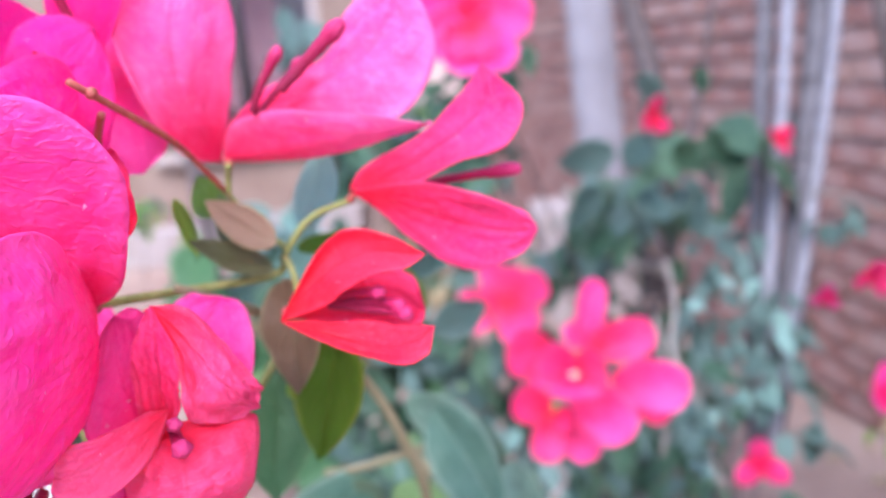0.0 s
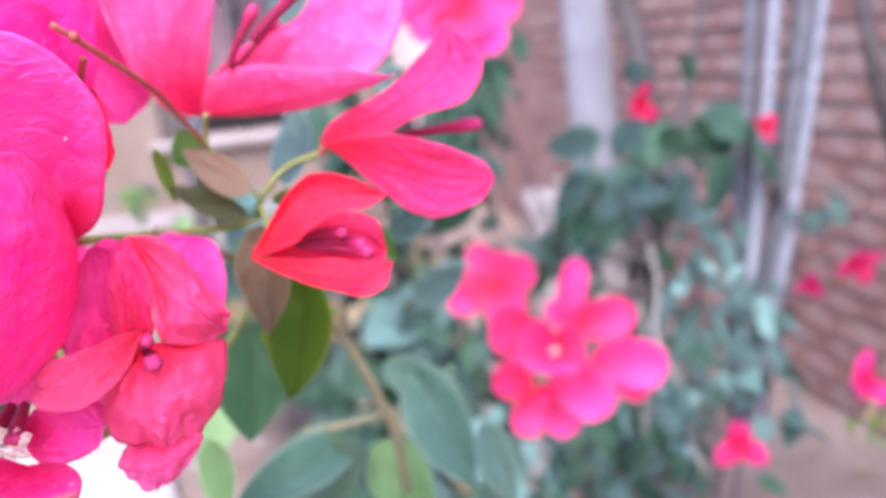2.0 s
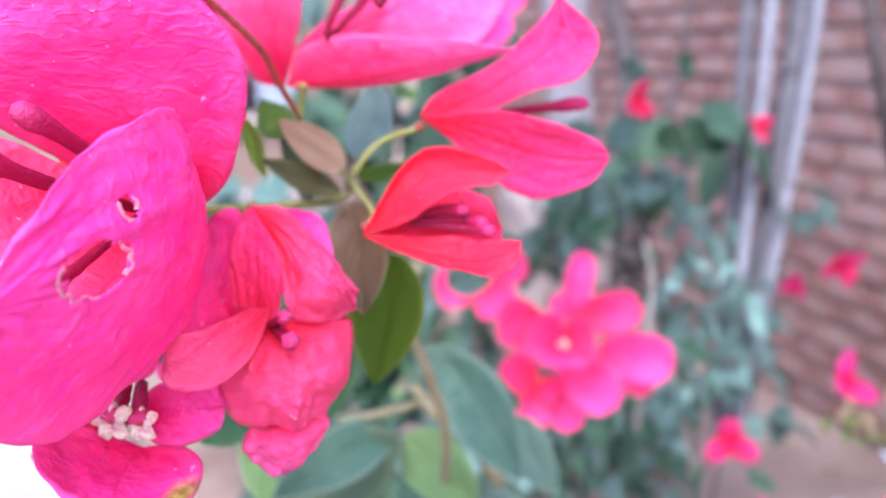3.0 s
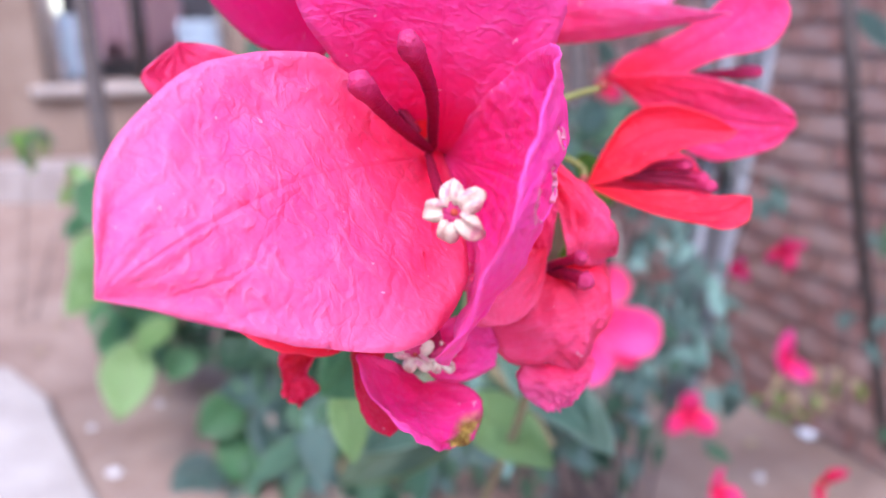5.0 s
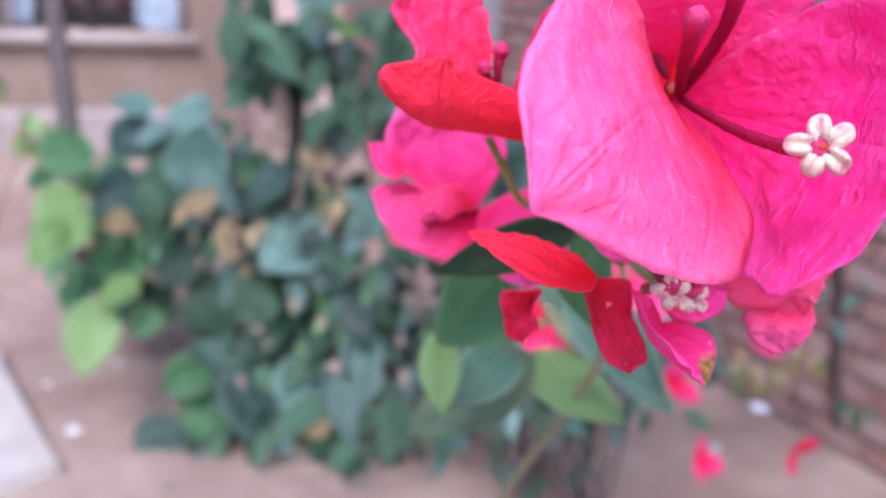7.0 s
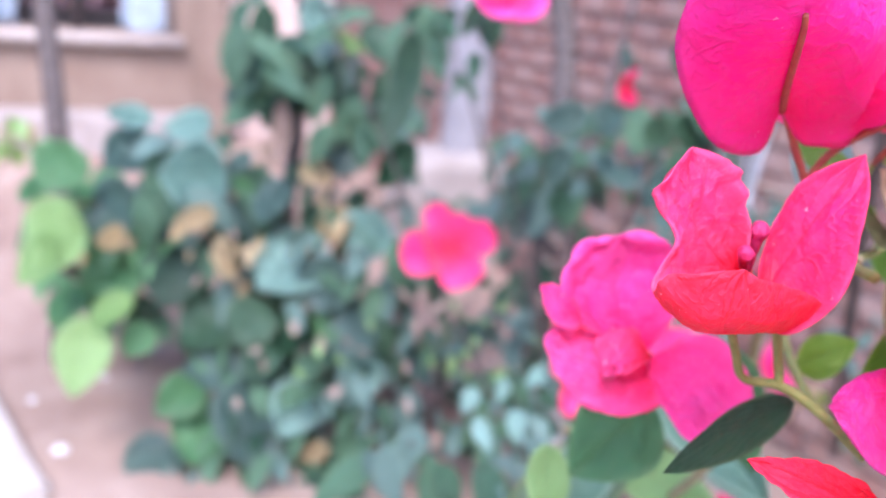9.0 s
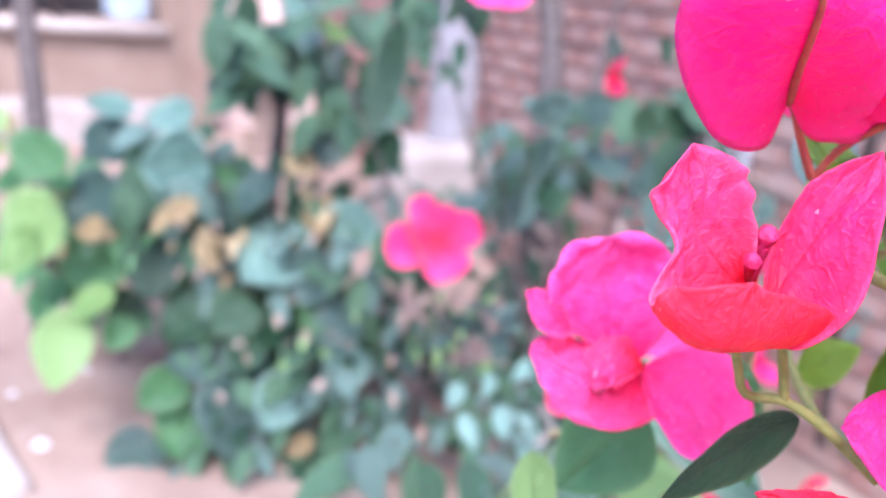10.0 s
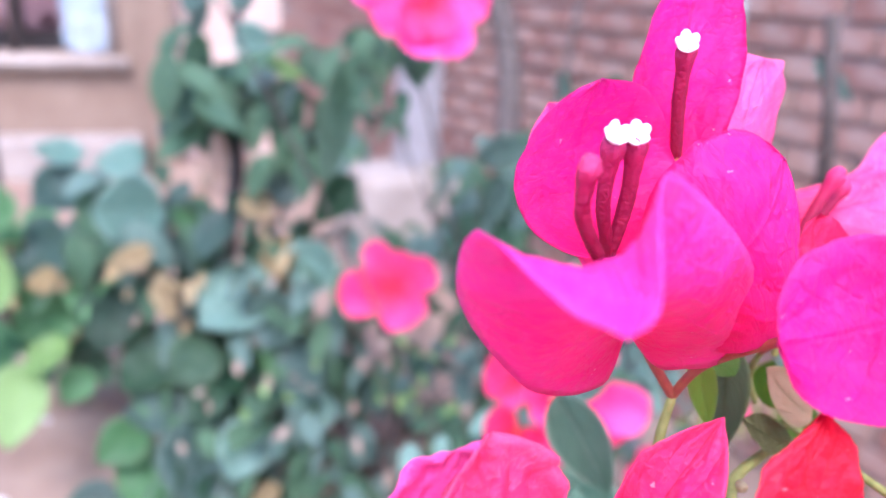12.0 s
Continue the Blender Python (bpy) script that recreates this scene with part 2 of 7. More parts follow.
stem_green = plain("stem_green", [(0.3, (0.16, 0.17, 0.04)), (0.7, (0.25, 0.25, 0.07))], 300)
stem_red = plain("stem_red", [(0.3, (0.30, 0.03, 0.04)), (0.7, (0.35, 0.10, 0.05))], 300)
tube_red, nt, b = material("tube_red", 0.55)
u, v = blade_uv(nt)
tc_ = ramp(nt, u, [(0.0, (0.13, 0.001, 0.016)), (0.6, (0.22, 0.002, 0.032)), (0.82, (0.32, 0.005, 0.055)), (1.0, (0.46, 0.03, 0.12))])
tc_ = mix(nt, calc(nt, "MULTIPLY", tex(nt, 700, 4), 0.3), tc_, (0.45, 0.015, 0.09))
nt.links.new(tc_, b.inputs["Base Color"])
b.inputs["Specular IOR Level"].default_value = 0.25
bump(nt, b, tex(nt, 900, 4), 0.8, 0.0009)
throat_red = plain("throat_red", [(0.3, (0.30, 0.02, 0.01)), (0.7, (0.45, 0.05, 0.02))], 400)
white = plain("floret_white", [(0.35, (0.78, 0.66, 0.66)), (0.6, (0.85, 0.80, 0.78))], 500)
cream = plain("floret_cream", [(0.38, (0.52, 0.22, 0.25)), (0.48, (0.56, 0.39, 0.31)), (0.7, (0.62, 0.50, 0.38))], 420)
twig_olive = plain("twig_olive", [(0.3, (0.16, 0.13, 0.06)), (0.7, (0.27, 0.22, 0.12))], 90, 0.8, 0.5, 0.001)
bark = plain("bark", [(0.3, (0.06, 0.043, 0.04)), (0.7, (0.115, 0.088, 0.08))], 40, 0.85, 0.8, 0.004)
pole_wood = plain("pole_wood", [(0.3, (0.07, 0.062, 0.066)), (0.7, (0.125, 0.112, 0.117))], 30, 0.75, 0.6, 0.002)
pole_pale = plain("pole_pale", [(0.3, (0.14, 0.13, 0.145)), (0.7, (0.235, 0.225, 0.24))], 30, 0.6, 0.5, 0.002)
twig_pale = plain("twig_pale", [(0.3, (0.18, 0.15, 0.125)), (0.7, (0.28, 0.24, 0.205))], 60, 0.8, 0.5, 0.002)
soil = plain("soil", [(0.3, (0.21, 0.13, 0.10)), (0.5, (0.275, 0.185, 0.145)), (0.75, (0.36, 0.265, 0.215))], 4, 0.95, 0.8, 0.012)
brick_mat, nt, b = material("brick", 0.9)
oi = nt.nodes.new("ShaderNodeObjectInfo")
gi = nt.nodes.new("ShaderNodeNewGeometry")
tone = calc(nt, "FRACT", calc(nt, "ADD", oi.outputs["Random"], gi.outputs["Random Per Island"]))
bc = ramp(nt, tone, [(0.0, (0.19, 0.085, 0.07)), (0.5, (0.25, 0.12, 0.098)), (1.0, (0.28, 0.165, 0.136))])
bc = mix(nt, calc(nt, "MULTIPLY", ramp(nt, tex(nt, 18, 5), [(0.45, (0, 0, 0)), (0.7, (1, 1, 1))]), 0.6), bc, (0.33, 0.25, 0.23))
nt.links.new(bc, b.inputs["Base Color"])
bump(nt, b, tex(nt, 90, 5), 0.7, 0.003)
mortar = plain("mortar", [(0.3, (0.20, 0.155, 0.148)), (0.7, (0.28, 0.235, 0.225))], 12, 0.95, 0.6, 0.004)
plaster_pink = plain("plaster_pink", [(0.3, (0.52, 0.36, 0.31)), (0.7, (0.62, 0.46, 0.40))], 5, 0.95, 0.5, 0.004)
plaster_tan = plain("plaster_tan", [(0.3, (0.20, 0.128, 0.095)), (0.7, (0.265, 0.187, 0.145))], 5, 0.95, 0.5, 0.004)
limewash = plain("limewash", [(0.3, (0.22, 0.195, 0.205)), (0.7, (0.30, 0.275, 0.285))], 9, 0.9, 0.5, 0.003)
concrete = plain("concrete", [(0.3, (0.33, 0.275, 0.24)), (0.7, (0.45, 0.385, 0.345))], 7, 0.9, 0.6, 0.004)
plinth_grey = plain("plinth_grey", [(0.3, (0.27, 0.215, 0.195)), (0.7, (0.37, 0.31, 0.285))], 7, 0.9, 0.6, 0.004)
frame_paint = plain("frame_paint", [(0.3, (0.30, 0.24, 0.21)), (0.7, (0.38, 0.31, 0.28))], 10, 0.7)

# ---- building helpers ----


def thing(name, at, label, category, group="", kind=""):
    ob = new(name)
    ob.location = at
    ob.empty_display_size = 0.02
    return tagged(ob, label, category, group, kind)


def part(name, bm, mat, parent, label="", smooth=True):
    me = bpy.data.meshes.new(name)
    bm.normal_update()
    bm.to_mesh(me)
    bm.free()
    me.materials.append(mat)
    if smooth:
        me.polygons.foreach_set("use_smooth", [True] * len(me.polygons))
    ob = new(name, me)
    if parent is not None:
        ob.parent = parent
        if parent.data is None:
            ob.matrix_parent_inverse = Matrix.Translation(parent.location).inverted()
    if label:
        ob["label"] = label
    return ob


def blade_bm(base, tip, side, width, rows, cols, profile, lift, bm=None):
    """A thin blade: rows along it, cols across it. lift(u, v) is how far it stands off its plane."""
    bm = bm or bmesh.new()
    uv = bm.loops.layers.uv.get("blade") or bm.loops.layers.uv.new("blade")
    base, tip = Vector(base), Vector(tip)
    ax = tip - base
    sd = Vector(side)
    sd = (sd - ax.normalized() * sd.dot(ax.normalized())).normalized()
    nn = sd.cross(ax.normalized())
    grid = []
    for i in range(rows + 1):
        u = i / rows
        line = []
        for j in range(cols + 1):
            v = 2 * j / cols - 1
            a, s, n = lift(u, v)
            p = base + ax * (u + a) + sd * (v * profile(u) * width / 2 + s) + nn * n
            line.append((bm.verts.new(p), u, (v + 1) / 2))
        grid.append(line)
    for i in range(rows):
        for j in range(cols):
            q = (grid[i][j], grid[i][j + 1], grid[i + 1][j + 1], grid[i + 1][j])
            f = bm.faces.new([c[0] for c in q])
            for l, c in zip(f.loops, q):
                l[uv].uv = (c[1], c[2])
    return bm


SHAPES = {"broad": (0.50, 0.62), "round": (0.46, 0.40)}
counter = [0]


def bract(parent, base, tip, side, width, bend=0.0, cup=0.0, skew=0.0, shear=0.0, wide=0.48, ruffle=1.0, mat=None, shape="broad"):
    counter[0] += 1
    k = counter[0] * 7.31
    p0, p1 = SHAPES[shape]
    length = (Vector(tip) - Vector(base)).length
    peak = wide ** p0 * (1 - wide) ** p1

    def profile(u):
        u = min(max(u, 0.0), 1.0)
        return (max(u, 0.004) ** p0) * ((1 - u) ** p1) / peak if u < 1 else 0.0

    def lift(u, v):
        w = math.sin(math.pi * min(u, 1.0)) if u < 0.5 else 1.0
        n = bend * 4 * u * (1 - u) + cup * v * v * math.sin(math.pi * min(1, u * 1.02)) ** 0.5 if 0 < u < 1 else 0.0
        q = Vector((u * 3.1 + k, v * 1.9, k * 0.37))
        n += ruffle * 0.0016 * w * noise.noise(q) * (0.4 + abs(v))
        n += ruffle * 0.0008 * w * noise.noise(q * 3.2)
        n += ruffle * 0.00035 * w * noise.noise(q * 8.5)
        n -= 0.0005 * math.exp(-(v * 7) ** 2)
        s = skew * 4 * u * (1 - u) + ruffle * 0.0008 * noise.noise(q * 2.3 + Vector((9, 0, 0))) * abs(v)
        a = shear * v * profile(u) + 0.012 * noise.noise(q * 2.9) * u
        return a, s, n

    bm = blade_bm(base, tip, side, width, *((34, 26) if length > 0.018 else (14, 10)), profile, lift)
    bmesh.ops.solidify(bm, geom=bm.faces[:], thickness=0.00025)
    return part("bract", bm, mat, parent)


def along(points, f):
    """A point on the smooth line through the points, f from 0 to 1."""
    k = f * (len(points) - 1)
    i = min(int(k), len(points) - 2)
    t = k - i
    b_, c = Vector(points[i]), Vector(points[i + 1])
    a = Vector(points[i - 1]) if i else b_ * 2 - c
    d = Vector(points[i + 2]) if i + 2 < len(points) else c * 2 - b_
    return 0.5 * (2 * b_ + (c - a) * t + (2 * a - 5 * b_ + 4 * c - d) * t * t + (3 * b_ - a - 3 * c + d) * t ** 3)


def petal(parent, rib, one, two, mat, ruffle=1.0, holes=(), rough_edge=1.0):
    """A papery bract on its midrib, spread between its two edges, which run from its foot to its tip."""
    counter[0] += 1
    k = counter[0] * 7.31
    one, two = [rib[0], *one, rib[-1]], [rib[0], *two, rib[-1]]
    bm = bmesh.new()
    uv = bm.loops.layers.uv.new("blade")
    rows, cols = (84, 70) if holes else (40, 30)
    grid = []

    def spot(u, v):
        a, b_, c = along(one, u), along(rib, u), along(two, u)
        p = b_ + (c - a) * (v / 2) + ((a + c) / 2 - b_) * v * v
        nn = (c - a).cross(along(rib, min(u + 0.02, 1.0)) - along(rib, max(u - 0.02, 0.0)))
        nn = nn.normalized() if nn.length > 1e-12 else Vector((0, -1, 0))
        w = math.sin(math.pi * min(u, 0.5)) * (1.0 if u < 0.9 else (1 - u) * 10)
        q = Vector((u * 3.1 + k, v * 1.9, k * 0.37))
        off = 0.0014 * noise.noise(q) * (0.4 + abs(v)) + 0.0008 * noise.noise(q * 3.2) * (0.6 + v * v) + 0.00035 * noise.noise(q * 8.5)
        off += 0.0006 * v ** 4 * noise.noise(Vector((u * 17 + k, v, 2.0)))
        rim = 1 + rough_edge * 0.02 * v * v * noise.noise(Vector((u * 9 + k, v * 2, 5.0)))
        return b_ + (p - b_) * rim + nn * (ruffle * w * off - 0.0004 * w * math.exp(-(v * 8) ** 2))

    def torn(u, v):
        k1 = 0.55 * noise.noise(Vector((u * 22, v * 13, 1))) + 0.35 * noise.noise(Vector((u * 61, v * 37, 4)))
        return any(((u - hu) / ru) ** 2 + ((v - hv) / rv) ** 2 < 1 + k1 for hu, hv, ru, rv in holes)

    for i in range(rows + 1):
        grid.append([(bm.verts.new(spot(i / rows, 2 * j / cols - 1)), i / rows, j / cols) for j in range(cols + 1)])
    for i in range(rows):
        for j in range(cols):
            if torn((i + 0.5) / rows, (j + 0.5) / cols):
                continue
            q = (grid[i][j], grid[i][j + 1], grid[i + 1][j + 1], grid[i + 1][j])
            f = bm.faces.new([c[0] for c in q])
            for l, c in zip(f.loops, q):
                l[uv].uv = (c[1], c[2])
    bmesh.ops.delete(bm, geom=[v for v in bm.verts if not v.link_faces], context="VERTS")
    bmesh.ops.remove_doubles(bm, verts=[c[0] for line in (grid[0], grid[-1]) for c in line if c[0].is_valid], dist=1e-6)
    bmesh.ops.solidify(bm, geom=bm.faces[:], thickness=0.00025)
    ob = part("bract", bm, mat, parent)
    for hu, hv, ru, rv in holes:
        for start, span in ((-0.6, 2.4), (2.7, 1.5)):
            edge = []
            for i in range(14):
                ang = start + span * i / 13
                r = 1.0 + 0.3 * noise.noise(Vector((math.cos(ang) * 3, math.sin(ang) * 3, 3)))
                edge.append(spot(hu + r * ru * math.cos(ang), 2 * (hv + r * rv * math.sin(ang)) - 1))
            part("torn_edge", tube_bm(edge, 0.0006, 0.0002, 6, bulge=0.0001), bract_torn, ob, "pale curled rim of a torn hole")
    return ob


def leaf(parent, base, tip, side, width, fold=0.15, bend=0.0, mat=None, rows=14, cols=8):
    counter[0] += 1
    k = counter[0] * 3.17
    length = (Vector(tip) - Vector(base)).length

    def profile(u):
        return (max(u, 0.003) ** 0.62) * ((1 - u) ** 0.95) / 0.395 if u < 1 else 0.0

    def lift(u, v):
        n = -fold * width * 0.5 * abs(v) * min(1.0, profile(u)) + (bend + 0.05) * length * 4 * u * (1 - u)
        n += width * 0.05 * noise.noise(Vector((u * 4 + k, v * 2, k)))
        return 0.0, 0.0, n

    bm = blade_bm(base, tip, side, width, rows, cols, profile, lift)
    bmesh.ops.solidify(bm, geom=bm.faces[:], thickness=0.0003)
    return part("leaf", bm, mat, parent)


def tube_bm(points, r0, r1, sides=8, bm=None, bulge=0.0):
    """A round tapering tube along a smooth line through the points."""
    bm = bm or bmesh.new()
    pts = [Vector(p) for p in points]
    line = []
    for i in range(len(pts) - 1):
        a, b_, c, d = pts[max(i - 1, 0)], pts[i], pts[i + 1], pts[min(i + 2, len(pts) - 1)]
        for j in range(5):
            t = j / 5
            line.append(0.5 * (2 * b_ + (c - a) * t + (2 * a - 5 * b_ + 4 * c - d) * t * t + (3 * b_ - a - 3 * c + d) * t ** 3))
    line.append(pts[-1])
    rings = []
    up = Vector((0.31, 0.2, 0.93))
    for i, p in enumerate(line):
        d = (line[min(i + 1, len(line) - 1)] - line[max(i - 1, 0)]).normalized()
        x = d.cross(up).normalized()
        y = d.cross(x)
        f = i / (len(line) - 1)
        r = r0 + (r1 - r0) * f + bulge * math.sin(math.pi * f) ** 2
        rings.append([bm.verts.new(p + (x * math.cos(a) + y * math.sin(a)) * r) for a in (2 * math.pi * s / sides for s in range(sides))])
    for a, b_ in zip(rings, rings[1:]):
        for s in range(sides):
            bm.faces.new((a[s], a[(s + 1) % sides], b_[(s + 1) % sides], b_[s]))
    bm.faces.new(rings[0][::-1])
    bm.faces.new(rings[-1])
    return bm


def stem(parent, points, r0, r1, mat=None, sides=8):
    return part("stem", tube_bm(points, r0, r1, sides), mat, parent)


def star_bm(at, face, r):
    """Five blunt creased lobes round a small throat."""
    bm = bmesh.new()
    f = Vector(face).normalized()
    x = f.cross(Vector((0.2, 0.3, 0.9))).normalized()
    y = f.cross(x)
    at = Vector(at)
    rings = []
    n = 50
    for q, h in ((0.06, -0.45), (0.16, -0.12), (0.34, 0.10), (0.58, 0.16), (0.82, 0.06), (0.97, -0.10), (1.0, -0.22), (0.9, -0.30)):
        ring = []
        for s in range(n):
            a = 2 * math.pi * s / n
            c = abs(math.cos(2.5 * a))
            k = 1 - 0.42 * (1 - c ** 0.85) * min(1, q * 1.4)
            k *= 1 + 0.07 * math.sin(3 * a + 1.3) * q
            fold = -0.30 * math.exp(-((1 - c) * 14) ** 2) * q + 0.12 * c * q
            ring.append(bm.verts.new(at + (x * math.cos(a) + y * math.sin(a)) * (r * q * k) + f * (r * (h + fold + 0.05 * math.sin(7 * a)))))
        rings.append(ring)
    for a, b_ in zip(rings, rings[1:]):
        for s in range(n):
            bm.faces.new((a[s], a[(s + 1) % n], b_[(s + 1) % n], b_[s]))
    bm.faces.new(rings[0][::-1])
    return bm


def floret_bm(points, r0, r1, capped):
    """A slender ribbed tube that swells to a knobbly club at the end."""
    bm = bmesh.new()
    uv = bm.loops.layers.uv.new("blade")
    core = tube_bm(points, r0, r1, 4)
    core.verts.ensure_lookup_table()
    line = [sum((core.verts[4 * i + k].co for k in range(4)), Vector()) / 4 for i in range(len(core.verts) // 4)]
    core.free()
    fine = []
    for p, q in zip(line, line[1:]):
        fine += [p, p.lerp(q, 0.5)]
    fine.append(line[-1])
    d = (fine[-1] - fine[-2]).normalized()
    fine += [fine[-1] + d * r1 * k for k in ((0.45, 0.75, 0.9) if capped else ())]
    n, last = 15, len(fine) - 1
    rings = []
    for i, p in enumerate(fine):
        f = min(1.0, i / (last - 3)) if capped else i / last
        swell = math.exp(-((f - 0.90) / 0.11) ** 2)
        r = r0 * 0.85 + (r1 * 0.80 - r0 * 0.85) * f + r1 * 0.32 * swell
        if capped and i > last - 3:
            r *= (0.86, 0.58, 0.2)[i - last + 2]
        d = (fine[min(i + 1, last)] - fine[max(i - 1, 0)]).normalized()
        x = d.cross(Vector((0.31, 0.2, 0.93))).normalized()
        y = d.cross(x)
        ring = []
        for k in range(n):
            a = 2 * math.pi * k / n
            rr = r * (1 + 0.10 * math.cos(5 * a + 2 * f) + 0.16 * noise.noise(p * 600 + x * math.cos(a) + y * math.sin(a)))
            ring.append((bm.verts.new(p + (x * math.cos(a) + y * math.sin(a)) * rr), f, k / n))
        rings.append(ring)
    for a, b_ in zip(rings, rings[1:]):
        for k in range(n):
            q = (a[k], a[(k + 1) % n], b_[(k + 1) % n], b_[k])
            fc = bm.faces.new([c[0] for c in q])
            for l, c in zip(fc.loops, q):
                l[uv].uv = (c[1], c[2])
    for ring in (rings[0][::-1], rings[-1]):
        fc = bm.faces.new([c[0] for c in ring])
        for l, c in zip(fc.loops, ring):
            l[uv].uv = (c[1], c[2])
    return bm


def crown_bm(at, face, r):
    """A small corolla seen from the side: five upright blunt lobes on a short cup."""
    bm = bmesh.new()
    f = Vector(face).normalized()
    x = f.cross(Vector((0.2, 0.3, 0.9))).normalized()
    y = f.cross(x)
    at = Vector(at)
    n = 40
    rings = []
    for q, h in ((0.45, -0.2), (0.62, 0.15), (0.80, 0.5), (0.95, 0.85), (0.85, 1.0), (0.6, 0.7), (0.3, 0.3), (0.1, 0.1)):
        ring = []
        for s in range(n):
            a = 2 * math.pi * s / n
            c = abs(math.cos(2.5 * a))
            hh = h * (0.45 + 0.55 * c ** 0.7) if h > 0.4 else h
            ring.append(bm.verts.new(at + (x * math.cos(a) + y * math.sin(a)) * (r * q * (0.82 + 0.18 * c)) + f * (r * hh * 1.1)))
        rings.append(ring)
    for a, b_ in zip(rings, rings[1:]):
        for s in range(n):
            bm.faces.new((a[s], a[(s + 1) % n], b_[(s + 1) % n], b_[s]))
    bm.faces.new(rings[0][::-1])
    bm.faces.new(rings[-1])
    return bm


def floret(parent, points, r0, r1, mat=None, star=0.0, face=(0, -1, 0), closed=False):
    ob = part("floret", floret_bm(points, r0, r1, not star), mat, parent)
    if star:
        bm = (crown_bm if closed else star_bm)(points[-1], face, star)
        part("corolla", bm, white if closed else cream, parent, "small white crown-shaped corolla" if closed else "cream star-shaped corolla")
        if not closed:
            bm = bmesh.new()
            bmesh.ops.create_icosphere(bm, subdivisions=2, radius=star * 0.13, matrix=Matrix.Translation(Vector(points[-1]) - Vector(face).normalized() * star * 0.06))
            part("throat", bm, throat_red, parent, "dark red throat of the corolla")
    return ob


bush = thing("bougainvillea_bush", (0.10, 0.75, 0.0), "flowering bougainvillea bush with pink and scarlet papery bracts", "bush")


def flower(at, label, owner=None):
    """The small receptacle where the bracts of one flower meet; the bracts hang on it."""
    bm = bmesh.new()
    bmesh.ops.create_uvsphere(bm, u_segments=10, v_segments=8, radius=0.0016, matrix=Matrix.Translation(at))
    return part("flower", bm, stem_red, owner or bush, label)


def box_bm(lo, hi, bevel=0.0, bm=None):
    bm = bm or bmesh.new()
    r = bmesh.ops.create_cube(bm, size=1.0)
    lo, hi = Vector(lo), Vector(hi)
    for v in r["verts"]:
        v.co = lo + Vector([(c + 0.5) * d for c, d in zip(v.co, hi - lo)])
    if bevel:
        bmesh.ops.bevel(bm, geom=bm.edges[:], offset=bevel, segments=2, affect='EDGES')
    return bm


# ---- ground and walls ----


def rise(y):
    k = min(max((y - 2.5) / 2.0, 0.0), 1.0)
    return 0.17 * k * k * (3 - 2 * k)


bm = bmesh.new()
bmesh.ops.create_grid(bm, x_segments=160, y_segments=160, size=5.0, matrix=Matrix.Translation((-0.6, 1.6, 0)))
for v in bm.verts:
    v.co.z = rise(v.co.y) + 0.012 * noise.noise(v.co * 2.5) + 0.006 * noise.noise(v.co * 9)
ground = part("ground", bm, soil, None)
tagged(ground, "bare reddish-tan trodden soil", "ground", kind="structure")
bm = bmesh.new()
bmesh.ops.create_grid(bm, x_segments=8, y_segments=8, size=600.0, matrix=Matrix.Translation((0, 0, -0.06)))
far = part("ground_beyond", bm, soil, None)
tagged(far, "bare tan ground reaching to the horizon", "ground", kind="structure")

WALL_AT, WALL_TURN = (1.08, 1.76, 0.0), 15.0
wall_frame = pose(*WALL_AT, 0, 0, WALL_TURN)


def turned(bm, m):
    bmesh.ops.transform(bm, matrix=m, verts=bm.verts[:])
    return bm


bm = turned(box_bm((0.012, -4.0, -0.1), (0.24, 3.05, 2.6)), wall_frame)
wall = part("wall_brick", bm, mortar, None, smooth=False)
tagged(wall, "old red brick garden wall with pale worn joints", "wall", kind="structure")

HOUSE_Y = 4.6
WIN_L, WIN_R, SILL, HEAD = -1.43, -0.49, 0.71, 1.75
bm = bmesh.new()
for lo, hi in (((-4.5, HOUSE_Y, -0.1), (WIN_L, HOUSE_Y + 0.25, 2.9)), ((WIN_R, HOUSE_Y, -0.1), (-0.24, HOUSE_Y + 0.25, 2.9)),
               ((WIN_L, HOUSE_Y, -0.1), (WIN_R, HOUSE_Y + 0.25, SILL)), ((WIN_L, HOUSE_Y, HEAD), (WIN_R, HOUSE_Y + 0.25, 2.9))):
    box_bm(lo, hi, 0, bm)
house = part("wall_house", bm, plaster_tan, None, smooth=False)
tagged(house, "tan plastered house wall with a wide window", "wall", kind="structure")
bm = box_bm((-0.38, HOUSE_Y - 0.1, -0.1), (-0.235, HOUSE_Y + 0.3, 2.9), 0.012)
pier = part("wall_pier", bm, plaster_tan, None, smooth=False)
tagged(pier, "tan plastered corner pier of the house", "pier", kind="structure")
bm = box_bm((-0.232, HOUSE_Y + 0.1, -0.1), (0.9, HOUSE_Y + 0.35, 2.6))
back = part("wall_back", bm, plaster_pink, None, smooth=False)
tagged(back, "faded pink wall between house and brick wall", "wall", kind="structure")
bm = box_bm((-4.5, HOUSE_Y - 0.32, 0.0), (-0.40, HOUSE_Y - 0.003, 0.33), 0.015)
step = part("plinth", bm, plinth_grey, None, smooth=False)
tagged(step, "pale concrete plinth along the house wall", "plinth", kind="structure")
bm = box_bm((-5.0, -3.6, -0.1), (-4.75, 5.0, 2.6))
tagged(part("wall_side", bm, plaster_tan, None, smooth=False), "plain tan garden wall", "wall", kind="structure")

